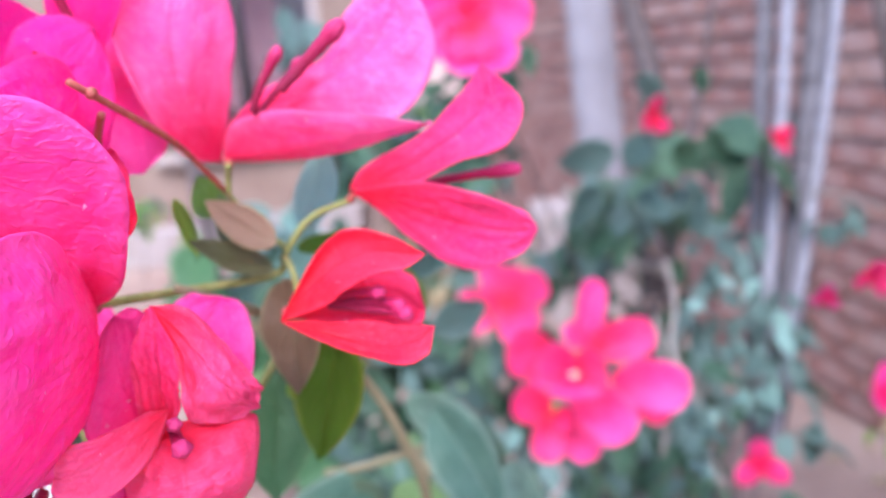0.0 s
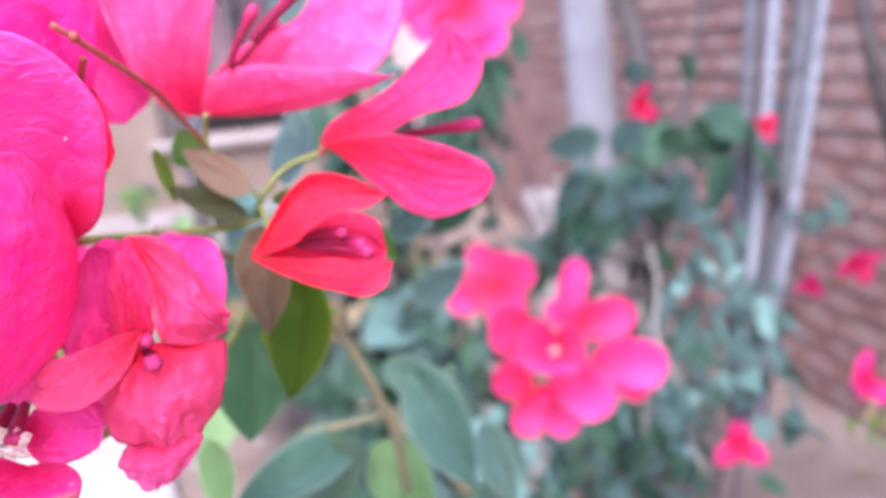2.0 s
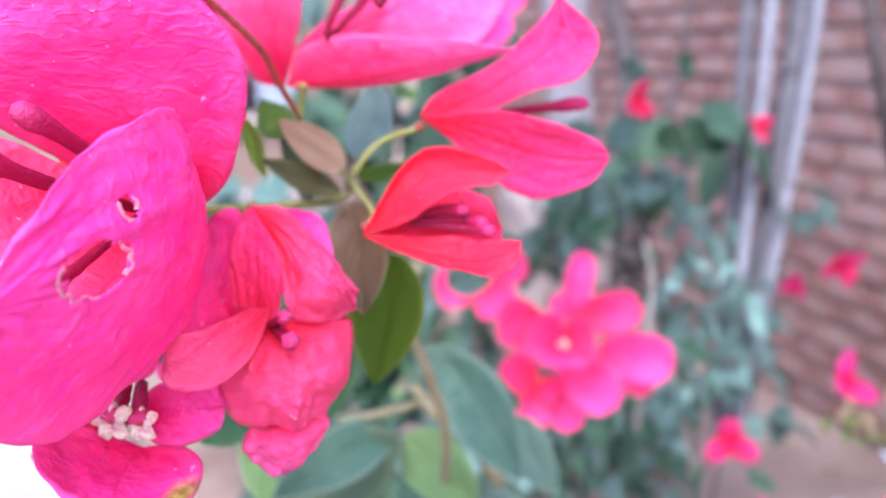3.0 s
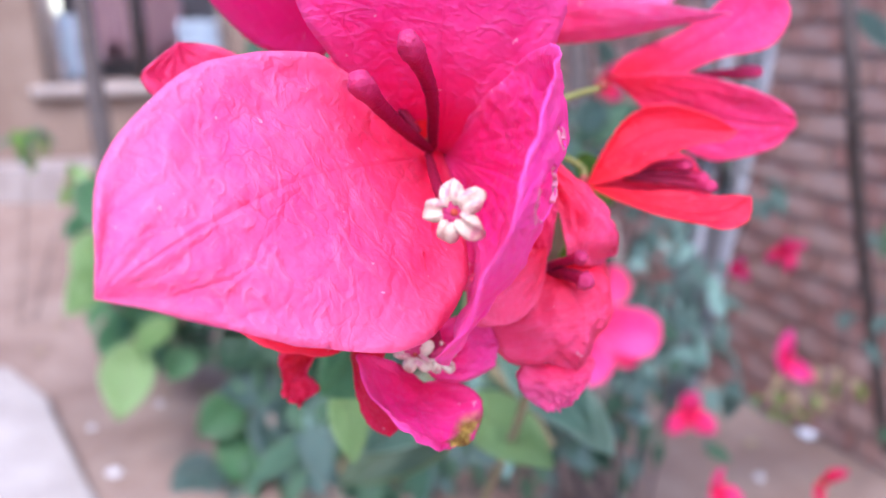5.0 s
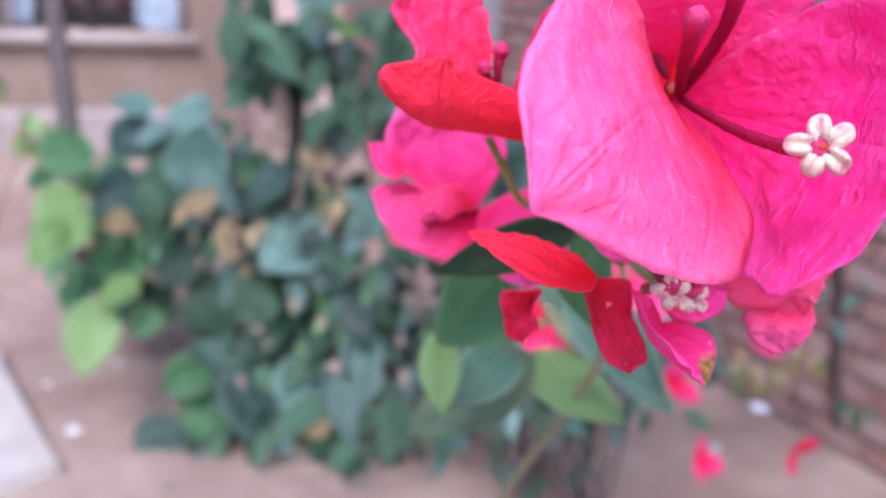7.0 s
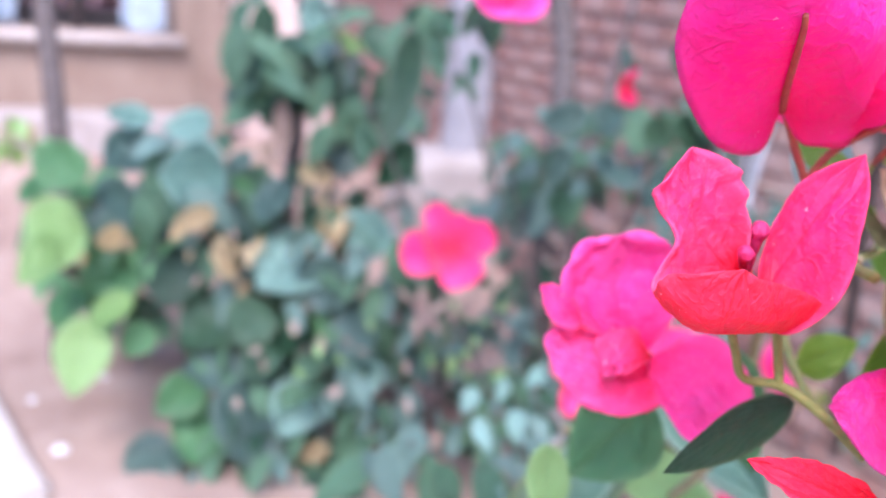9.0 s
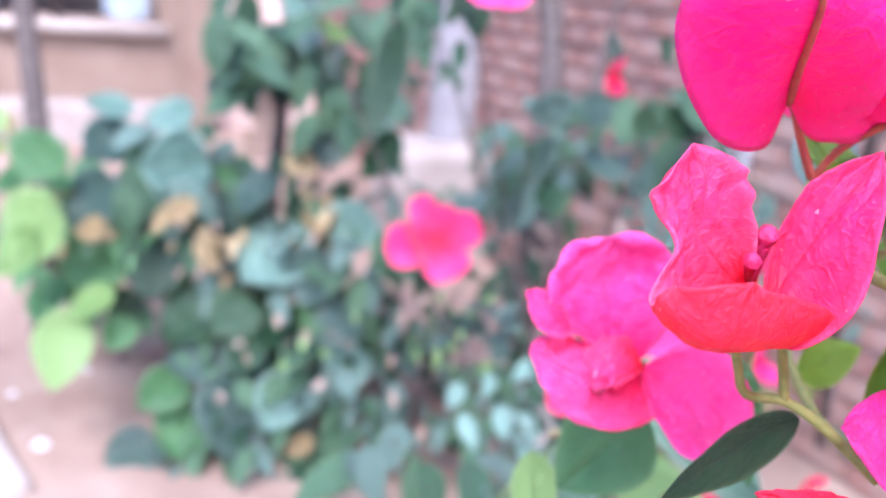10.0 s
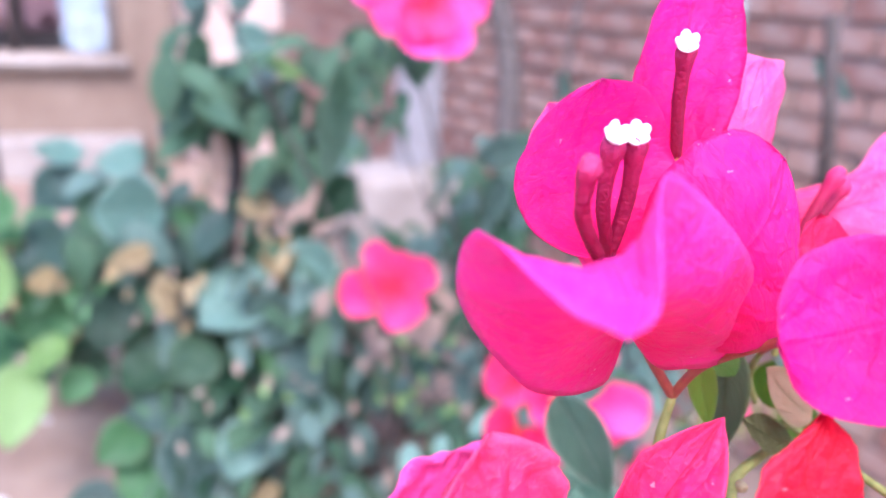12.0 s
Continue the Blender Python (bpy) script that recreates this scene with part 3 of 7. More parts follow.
window = thing("window_1", (-0.96, HOUSE_Y, SILL), "wide house window with tan frame and dim room behind", "window", kind="structure")
part("window_sill", box_bm((WIN_L - 0.06, HOUSE_Y - 0.06, SILL - 0.07), (WIN_R + 0.04, HOUSE_Y + 0.12, SILL - 0.003), 0.008), frame_paint, window)
for x0, x1 in ((WIN_L, WIN_L + 0.06), (WIN_R - 0.06, WIN_R)):
    part("window_frame", box_bm((x0 + 0.002, HOUSE_Y + 0.03, SILL), (x1 - 0.002, HOUSE_Y + 0.13, HEAD), 0.006), frame_paint, window)
part("mullion", box_bm((-0.99, HOUSE_Y + 0.05, SILL), (-0.955, HOUSE_Y + 0.11, HEAD), 0.005), bark, window)
room_dark = plain("room_dark", [(0.3, (0.16, 0.135, 0.135)), (0.7, (0.23, 0.195, 0.195))], 6)
cloth_pink = plain("cloth_pink", [(0.3, (0.50, 0.30, 0.33)), (0.7, (0.60, 0.40, 0.42))], 14)
cloth_blue = plain("cloth_blue", [(0.3, (0.24, 0.28, 0.34)), (0.7, (0.36, 0.41, 0.46))], 14)
part("room_back", box_bm((WIN_L - 0.1, HOUSE_Y + 0.9, SILL - 0.3), (WIN_R + 0.1, HOUSE_Y + 0.95, HEAD + 0.1)), room_dark, window)
for x0, x1, m in ((-1.25, -1.00, cloth_pink), (-0.95, -0.76, cloth_pink)):
    bm = bmesh.new()
    bmesh.ops.create_grid(bm, x_segments=40, y_segments=6, size=0.5)
    for v in bm.verts:
        fx, fz = v.co.x + 0.5, v.co.y + 0.5
        v.co = Vector((x0 + (x1 - x0) * fx, HOUSE_Y + 0.30 + 0.018 * math.sin(fx * 34), SILL + 0.10 + fz * (HEAD - SILL - 0.1)))
    bmesh.ops.solidify(bm, geom=bm.faces[:], thickness=0.003)
    part("curtain", bm, m, window, "faded pink curtain")


def folded_cloth(lo, hi, seed):
    bm = box_bm(lo, hi)
    bmesh.ops.subdivide_edges(bm, edges=bm.edges[:], cuts=6, use_grid_fill=True)
    for v in bm.verts:
        v.co += 0.02 * noise.noise_vector(v.co * 14 + Vector((seed, 0, 0)))
    ob = part("folded_cloth", bm, cloth_blue, None)
    return tagged(ob, "pale blue folded cloth lying inside the window", "cloth", "cloths in the window")


folded_cloth((-0.72, HOUSE_Y + 0.14, SILL + 0.0), (-0.53, HOUSE_Y + 0.24, SILL + 0.16), 1)
folded_cloth((-0.78, HOUSE_Y + 0.25, SILL + 0.0), (-0.56, HOUSE_Y + 0.29, SILL + 0.30), 5)
folded_cloth((-1.37, HOUSE_Y + 0.16, SILL + 0.0), (-1.27, HOUSE_Y + 0.26, SILL + 0.34), 9)

# pale worn slab at the path
bm = bmesh.new()
ring = [bm.verts.new((x, y, z)) for z in (-0.03, 0.035) for x, y in ((-1.06, 2.52), (-0.88, 2.27), (-0.72, 1.86), (-0.61, 1.68), (-1.5, 1.05), (-2.1, 2.35))]
bm.faces.new(ring[5::-1])
bm.faces.new(ring[6:])
for i in range(6):
    bm.faces.new((ring[i], ring[(i + 1) % 6], ring[6 + (i + 1) % 6], ring[6 + i]))
bmesh.ops.bevel(bm, geom=bm.edges[:], offset=0.012, segments=2, affect='EDGES')
slab = part("pavement", bm, concrete, None, smooth=False)
tagged(slab, "pale worn concrete slab let into the soil", "paving", kind="structure")

# limewashed post against the brick wall
bm = tube_bm([(0.66, 3.18, -0.05), (0.665, 3.18, 0.7), (0.66, 3.19, 1.5), (0.66, 3.19, 2.3)], 0.105, 0.10, 16)
post = part("post", bm, limewash, None)
tagged(post, "whitewashed round post beside the brick wall", "post")

# pale footing under the post
bm = box_bm((0.37, 2.97, -0.05), (0.78, 3.32, 0.45))
bmesh.ops.subdivide_edges(bm, edges=bm.edges[:], cuts=7, use_grid_fill=True)
for v in bm.verts:
    v.co += 0.025 * noise.noise_vector(v.co * 5) + 0.008 * noise.noise_vector(v.co * 17)
tagged(part("footing", bm, plinth_grey, None), "rough pale concrete footing at the foot of the post", "footing")

# small litter on the soil


def scrap(at, size, mat, label, category):
    bm = bmesh.new()
    bmesh.ops.create_grid(bm, x_segments=6, y_segments=5, size=0.5)
    for v in bm.verts:
        q = v.co * 3 + Vector(at) * 7
        k = 1 + 0.35 * noise.noise(q)
        v.co = Vector((v.co.x * size * k, v.co.y * size * 0.6 * k, 0.012 + 0.25 * size * abs(noise.noise(q * 1.7))))
    bmesh.ops.solidify(bm, geom=bm.faces[:], thickness=0.001)
    bmesh.ops.translate(bm, vec=at, verts=bm.verts[:])
    return tagged(part("litter_scrap" if category == "litter" else "fallen_leaf", bm, mat, None), label, category, "litter on the soil" if category == "litter" else "fallen leaves")


def stone(at, size):
    bm = bmesh.new()
    bmesh.ops.create_icosphere(bm, subdivisions=3, radius=size)
    for v in bm.verts:
        v.co *= 1 + 0.25 * noise.noise(v.co / size * 1.4 + Vector(at) * 9)
        v.co.z *= 0.6
    bmesh.ops.translate(bm, vec=Vector(at) + Vector((0, 0, size * 0.4)), verts=bm.verts[:])
    return tagged(part("pebble", bm, pebble_pale, None), "pale rounded pebble lying on bare soil", "pebble", "pebbles")


paper_white = plain("paper_white", [(0.3, (0.62, 0.62, 0.66)), (0.7, (0.75, 0.75, 0.78))], 30)
pebble_pale = plain("pebble_pale", [(0.3, (0.50, 0.46, 0.45)), (0.7, (0.66, 0.62, 0.62))], 40)

# ---- background plants ----


def leaf_mesh(name, mat, seed):
    bm = bmesh.new()
    rnd = random.Random(seed)
    fold, bend, wd = rnd.uniform(0.1, 0.4), rnd.uniform(-0.02, 0.12), rnd.uniform(0.46, 0.66)

    def profile(u):
        return (max(u, 0.003) ** 0.62) * ((1 - u) ** 0.95) / 0.395 if u < 1 else 0.0

    def lift(u, v):
        return 0.0, 0.0, fold * wd * 0.5 * abs(v) * min(1.0, profile(u)) + bend * 4 * u * (1 - u) + 0.03 * noise.noise(Vector((u * 4, v * 2, seed)))

    blade_bm((0, 0, 0), (0, 1, 0), (1, 0, 0), wd, 7, 4, profile, lift, bm)
    me = bpy.data.meshes.new(name)
    bm.to_mesh(me)
    bm.free()
    me.materials.append(mat)
    me.polygons.foreach_set("use_smooth", [True] * len(me.polygons))
    return me


leaf_sets = {}
pick = random.Random(11)


def clump(plant, at, rx, ry, rd, n, size, mats):
    """Leaves in a loose ellipsoid on a thin branch, blades tilted towards the light and hanging a little."""
    if n >= 4 and plant.data is None:
        foot = Vector((plant.location.x, plant.location.y, 0.0)) + Vector((pick.uniform(-0.06, 0.06), pick.uniform(-0.04, 0.08), 0.0))
        head = Vector(at) + Vector((0, rd * 0.3, 0))
        if head.z > 0.12:
            mid = foot.lerp(head, 0.55) + Vector((pick.uniform(-0.03, 0.03), 0.04, 0.03))
            part("branch", tube_bm([foot, mid, head], 0.0035, 0.0015, 6), bark, plant)
    for i in range(n):
        m = pick.choice(mats)
        if m.name not in leaf_sets:
            leaf_sets[m.name] = [leaf_mesh("leaf", m, k) for k in range(5)]
        while True:
            q = Vector((pick.uniform(-1, 1), pick.uniform(-1, 1), pick.uniform(-1, 1)))
            if q.length < 1:
                break
        p = Vector(at) + Vector((q.x * rx, q.y * rd, q.z * ry))
        s = size * pick.uniform(0.6, 1.15)
        ob = new("leaf", pick.choice(leaf_sets[m.name]))
        turn = Euler((radians(pick.uniform(-88, -12)), radians(pick.uniform(-30, 30)), radians(pick.uniform(105, 255))), 'XYZ')
        if plant.data is None:
            ob.parent = plant
            ob.matrix_parent_inverse = Matrix.Translation(plant.location).inverted()
        ob.matrix_basis = Matrix.LocRotScale(p, turn, (s, s, s))


def bloom(plant, at, size, n, mats, label):
    """A far flower head: n three-bracted flowers in a loose bunch."""
    fl = flower(at, label, plant)
    for i in range(n):
        d = Vector((pick.uniform(-1, 1), pick.uniform(-1.0, 0.2), pick.uniform(-0.8, 0.8)))
        c = Vector(at) + d * size * (0.15 if n > 1 else 0.02)
        out = Vector((d.x * 0.6, -0.9, d.z * 0.6 + 0.15)).normalized()
        x = out.cross(Vector((0, 0, 1))).normalized()
        y = out.cross(x)
        a0 = pick.uniform(0, 6.28)
        r = size * (0.36 if n > 1 else 0.5)
        for k in range(3):
            a = a0 + k * 2.094
            t = x * math.cos(a) + y * math.sin(a)
            side = -x * math.sin(a) + y * math.cos(a)
            bract(fl, c, c + t * r + out * r * 0.45, side, r * 0.85, bend=-0.05 * r, cup=0.12 * r, mat=pick.choice(mats))


def pole(points, r, mat, label):
    bm = tube_bm(points, r, r * 1.05, 12)
    for a, b_ in zip(points, points[1:]):
        a, b_ = Vector(a), Vector(b_)
        d = (b_ - a).normalized() * 0.006
        for f in (0.2, 0.7):
            c = a.lerp(b_, f)
            tube_bm([c - d, c, c + d], r * 1.02, r * 1.02, 12, bm, bulge=r * 0.14)
    return tagged(part("bamboo_pole", bm, mat, None), label, "pole", "bamboo poles")


def twigs(plant, points, r0, r1, mat):
    return part("stem", tube_bm(points, r0, r1, 8), mat, plant)


left_tree = thing("young_tree", (-0.6, 2.4, 0.0), "thin dark-barked tree trunk before the house", "tree")
wall_tree = thing("young_tree", (0.45, 1.8, 0.0), "thin dark-barked trunk standing by the brick wall", "tree")
stake_vine = thing("vine_on_stake", (1.2, 1.6, 0.0), "slender stake with a few grey-green vine leaves", "vine")
dry_plant = thing("dry_plant", (1.05, 1.75, 0.0), "low yellowing plant at the foot of the brick wall", "plant")
grass = thing("dry_weeds", (-1.1, 2.9, 0.05), "low tuft of dry yellowish weeds by the path", "weeds")
lime_shrub = thing("leafy_shrub", (-0.55, 1.95, 0.0), "leafy garden shrub with bright lime-green broad leaves", "shrub", "garden shrubs")
broad_shrub = thing("leafy_shrub", (-0.3, 2.1, 0.0), "broad-leaved dark green garden shrub with some dry leaves", "shrub", "garden shrubs")
tall_shrub = thing("young_tree", (-0.11, 2.26, 0.0), "slender young tree with drooping green leaves and dark trunk", "tree")
mid_shrub = thing("leafy_shrub", (0.15, 1.75, 0.0), "dense grey-green shrub with small leaves and dry patches", "shrub", "garden shrubs")
red_shrub = thing("flowering_shrub", (0.36, 1.45, 0.0), "dark green shrub with small red flowers", "shrub", "garden shrubs")
low_shrub = thing("bougainvillea_shrub", (0.42, 1.2, 0.0), "low bougainvillea with blue-green leaves and pink flowers by poles", "shrub", "garden shrubs")
# the large pink flower in front
fl = flower((-0.0907, 0.2086, 1.0230), "large open magenta-pink bougainvillea flower with three broad papery bracts")
petal(fl, [(-0.0911, 0.2065, 1.0231), (-0.1119, 0.1682, 1.0278), (-0.1268, 0.1492, 1.0296), (-0.1441, 0.1299, 1.0256), (-0.1588, 0.1179, 1.0189)], [(-0.1087, 0.1858, 1.0388), (-0.1242, 0.1689, 1.0508), (-0.1458, 0.1492, 1.0499), (-0.1576, 0.1296, 1.0376)], [(-0.0929, 0.1666, 1.0092), (-0.1040, 0.1439, 0.9978), (-0.1273, 0.1326, 1.0024), (-0.1473, 0.1235, 1.0129)], bract_rose, 1.3)
petal(fl, [(-0.0911, 0.2065, 1.0231), (-0.0939, 0.1875, 1.0429), (-0.0954, 0.1768, 1.0592), (-0.0965, 0.1697, 1.0702), (-0.0971, 0.1665, 1.0804)], [(-0.1083, 0.1933, 1.0360), (-0.1221, 0.1736, 1.0537), (-0.1267, 0.1653, 1.0655), (-0.1182, 0.1653, 1.0778)], [(-0.0779, 0.1946, 1.0303), (-0.0702, 0.1874, 1.0464), (-0.0671, 0.1808, 1.0616), (-0.0767, 0.1721, 1.0760)], bract_magenta, 1.0)
petal(fl, [(-0.0907, 0.2086, 1.0230), (-0.0795, 0.1720, 1.0220), (-0.0830, 0.1370, 1.0250), (-0.0975, 0.1070, 1.0290)], [(-0.0845, 0.1860, 1.0400), (-0.0775, 0.1560, 1.0525), (-0.0862, 0.1270, 1.0480)], [(-0.0885, 0.1820, 1.0030), (-0.0985, 0.1480, 0.9945), (-0.1045, 0.1220, 1.0030)], bract_fuchsia, 1.4, holes=((0.78, 0.43, 0.075, 0.11), (0.70, 0.25, 0.018, 0.04)), rough_edge=2.5)
floret(fl, [(-0.0967, 0.1914, 1.0271), (-0.1071, 0.1714, 1.0369), (-0.1156, 0.1535, 1.0469)], 0.00141, 0.00235, mat=tube_red)
floret(fl, [(-0.096, 0.1914, 1.0277), (-0.0991, 0.1716, 1.0427), (-0.1056, 0.1563, 1.054)], 0.00141, 0.00235, mat=tube_red)
floret(fl, [(-0.0975, 0.1882, 1.0261), (-0.0997, 0.1602, 1.0239), (-0.0998, 0.1412, 1.0238), (-0.1021, 0.1287, 1.0266)], 0.00106, 0.00212, mat=tube_red, star=0.00612, face=(-0.53, -0.82, 0.19))
# the flower above it on the same twig
fl = flower((-0.0649, 0.2693, 1.0494), "pink bougainvillea flower with upright bracts and red tubes")
petal(fl, [(-0.0716, 0.2870, 1.0483), (-0.0753, 0.2750, 1.0628), (-0.0761, 0.2699, 1.0806), (-0.0747, 0.2705, 1.0963), (-0.0702, 0.2738, 1.1098)], [(-0.0789, 0.2736, 1.0527), (-0.0836, 0.2606, 1.0676), (-0.0899, 0.2611, 1.0876), (-0.0914, 0.2668, 1.1034), (-0.0814, 0.2728, 1.1108)], [(-0.0666, 0.2852, 1.0620), (-0.0610, 0.2820, 1.0785), (-0.0580, 0.2817, 1.0947), (-0.0604, 0.2784, 1.1073)], bract_orchid, 1.0)
petal(fl, [(-0.0673, 0.2880, 1.0609), (-0.0406, 0.2819, 1.0684), (-0.0189, 0.2760, 1.0768), (-0.0082, 0.2726, 1.0879), (-0.0028, 0.2733, 1.0995)], [(-0.0524, 0.2887, 1.0716), (-0.0306, 0.2844, 1.0783), (-0.0232, 0.2830, 1.0894), (-0.0140, 0.2802, 1.0989)], [(-0.0421, 0.2794, 1.0576), (-0.0134, 0.2649, 1.0556), (0.0032, 0.2637, 1.0713), (0.0045, 0.2676, 1.0878)], bract_orchid, 1.2)
petal(fl, [(-0.0707, 0.2851, 1.0488), (-0.0480, 0.2732, 1.0491), (-0.0261, 0.2596, 1.0513), (-0.0111, 0.2461, 1.0541), (0.0014, 0.2336, 1.0567)], [(-0.0644, 0.2789, 1.0612), (-0.0461, 0.2666, 1.0646), (-0.0267, 0.2539, 1.0617), (-0.0116, 0.2432, 1.0591)], [(-0.0607, 0.2913, 1.0484), (-0.0403, 0.2814, 1.0484), (-0.0240, 0.2675, 1.0496), (-0.0088, 0.2482, 1.0540)], bract_orchid, 0.5)
petal(fl, [(-0.1155, 0.2906, 1.0968), (-0.1019, 0.2736, 1.0802), (-0.0949, 0.2656, 1.0633), (-0.0902, 0.2626, 1.0502)], [(-0.1250, 0.2778, 1.0868), (-0.1179, 0.2619, 1.0666), (-0.1043, 0.2568, 1.0528)], [(-0.0966, 0.2955, 1.0946), (-0.0888, 0.2882, 1.0763), (-0.0860, 0.2809, 1.0580)], bract_magenta, 1.0)
floret(fl, [(-0.0372, 0.2237, 1.0712), (-0.0296, 0.2252, 1.0776), (-0.0199, 0.2272, 1.0858)], 0.00165, 0.00224, mat=tube_red)
floret(fl, [(-0.0551, 0.2705, 1.0644), (-0.0507, 0.2712, 1.0727), (-0.0441, 0.2723, 1.0824)], 0.00141, 0.00200, mat=tube_red)
floret(fl, [(-0.0539, 0.2726, 1.0631), (-0.0445, 0.2746, 1.0718), (-0.0381, 0.2761, 1.0781)], 0.00141, 0.00188, mat=tube_red)
bract(fl, (-0.0735, 0.1929, 1.043), (-0.0733, 0.1954, 1.0638), (0.993, 0.115, -0.021), 0.0084, bend=-0.0031, cup=0.0024, skew=-0.0011, shear=-0.041, wide=0.50, ruffle=1.0, mat=bract_red)
# young red flowers at the twig's tip
fl = flower((-0.027, 0.2631, 1.034), "young red bougainvillea flower with half-open narrow bracts")
petal(fl, [(-0.0268, 0.2585, 1.0378), (-0.0108, 0.2556, 1.0417), (0.0048, 0.2535, 1.0493), (0.0170, 0.2537, 1.0585), (0.0184, 0.2547, 1.0714)], [(-0.0208, 0.2591, 1.0444), (-0.0036, 0.2559, 1.0516), (0.0085, 0.2552, 1.0607), (0.0153, 0.2556, 1.0666)], [(-0.0094, 0.2524, 1.0371), (0.0077, 0.2490, 1.0434), (0.0217, 0.2458, 1.0464), (0.0287, 0.2476, 1.0581)], bract_red, 0.6)
petal(fl, [(-0.0269, 0.2584, 1.0371), (-0.0106, 0.2541, 1.0310), (0.0066, 0.2495, 1.0236), (0.0188, 0.2420, 1.0217), (0.0280, 0.2362, 1.0223)], [(-0.0072, 0.2508, 1.0387), (0.0086, 0.2431, 1.0354), (0.0184, 0.2382, 1.0318), (0.0257, 0.2362, 1.0271)], [(-0.0185, 0.2579, 1.0301), (-0.0076, 0.2552, 1.0181), (0.0064, 0.2493, 1.0094), (0.0222, 0.2404, 1.0145)], bract_red, 0.8)
petal(fl, [(-0.0260, 0.2603, 1.0367), (-0.0096, 0.2636, 1.0321), (0.0047, 0.2673, 1.0297), (0.0169, 0.2685, 1.0250)], [(-0.0128, 0.2644, 1.0358), (0.0033, 0.2681, 1.0332), (0.0131, 0.2694, 1.0292)], [(-0.0139, 0.2650, 1.0296), (0.0022, 0.2684, 1.0256), (0.0133, 0.2690, 1.0233)], bract_pink, 0.6)
floret(fl, [(-0.015, 0.2688, 1.0334), (0.0042, 0.2629, 1.0362), (0.0258, 0.2591, 1.0374)], 0.00141, 0.00212, mat=tube_red)
fl = flower((-0.0459, 0.2249, 1.0105), "young scarlet bougainvillea flower just opening")
petal(fl, [(-0.0468, 0.2198, 1.0097), (-0.0356, 0.2262, 1.0187), (-0.0218, 0.2238, 1.0251), (-0.0048, 0.2127, 1.0251)], [(-0.0407, 0.2240, 1.0182), (-0.0329, 0.2263, 1.0280), (-0.0242, 0.2233, 1.0319), (-0.0133, 0.2177, 1.0295)], [(-0.0334, 0.2187, 1.0130), (-0.0257, 0.2140, 1.0186), (-0.0175, 0.2107, 1.0218), (-0.0096, 0.2101, 1.0228)], bract_scarlet, 0.6)
petal(fl, [(-0.0468, 0.2198, 1.0097), (-0.0323, 0.2149, 1.0055), (-0.0190, 0.2084, 1.0032), (-0.0097, 0.2039, 1.0051), (-0.0048, 0.2026, 1.0083)], [(-0.0360, 0.2197, 1.0084), (-0.0226, 0.2156, 1.0077), (-0.0141, 0.2104, 1.0071), (-0.0077, 0.2056, 1.0081)], [(-0.0359, 0.2127, 1.0050), (-0.0234, 0.2048, 1.0014), (-0.0140, 0.1996, 1.0004), (-0.0071, 0.1992, 1.0026)], bract_scarlet, 0.6)
petal(fl, [(-0.0455, 0.2229, 1.0096), (-0.0314, 0.2317, 1.0112), (-0.0160, 0.2299, 1.0113), (-0.0071, 0.2228, 1.0067)], [(-0.0371, 0.2306, 1.0157), (-0.0226, 0.2364, 1.0178), (-0.0102, 0.2319, 1.0152)], [(-0.0360, 0.2253, 1.0063), (-0.0212, 0.2229, 1.0039), (-0.0093, 0.2189, 1.0036)], bract_crimson, 0.8)
floret(fl, [(-0.0337, 0.2249, 1.0115), (-0.0201, 0.2187, 1.0121), (-0.0134, 0.2147, 1.0113)], 0.00118, 0.00176, mat=tube_red)
floret(fl, [(-0.0337, 0.2248, 1.011), (-0.0188, 0.218, 1.0097), (-0.0116, 0.2129, 1.0092)], 0.00118, 0.00176, mat=tube_red)
floret(fl, [(-0.0336, 0.2252, 1.0126), (-0.0247, 0.2195, 1.015), (-0.0181, 0.2158, 1.0154)], 0.00118, 0.00176, mat=tube_red)
# wilting flower underneath
fl = flower((-0.0689, 0.1878, 0.9955), "wilting coral-pink bougainvillea flower with crumpled bracts")
petal(fl, [(-0.0726, 0.2172, 0.9956), (-0.0698, 0.2203, 1.0043), (-0.0675, 0.2242, 1.0121), (-0.0643, 0.2284, 1.0168)], [(-0.0823, 0.2184, 1.0015), (-0.0818, 0.2229, 1.0119), (-0.0740, 0.2275, 1.0180)], [(-0.0601, 0.2185, 0.9916), (-0.0561, 0.2229, 1.0016), (-0.0578, 0.2275, 1.0124)], bract_magenta, 1.2)
petal(fl, [(-0.0724, 0.1882, 0.9929), (-0.0725, 0.1891, 1.0051), (-0.0722, 0.1919, 1.0165), (-0.0723, 0.1961, 1.0250)], [(-0.0787, 0.1907, 0.9990), (-0.0789, 0.1936, 1.0107), (-0.0762, 0.1960, 1.0205)], [(-0.0685, 0.1857, 0.9996), (-0.0663, 0.1867, 1.0082), (-0.0654, 0.1898, 1.0163)], bract_red, 1.2)
petal(fl, [(-0.0718, 0.1951, 1.0251), (-0.0603, 0.1844, 1.0157), (-0.0529, 0.1804, 1.0078), (-0.0489, 0.1893, 0.9978)], [(-0.0639, 0.1966, 1.0231), (-0.0559, 0.1952, 1.0132), (-0.0496, 0.1927, 1.0035)], [(-0.0658, 0.1878, 1.0124), (-0.0641, 0.1818, 1.0005), (-0.0566, 0.1858, 0.9962)], bract_coral, 2.0)
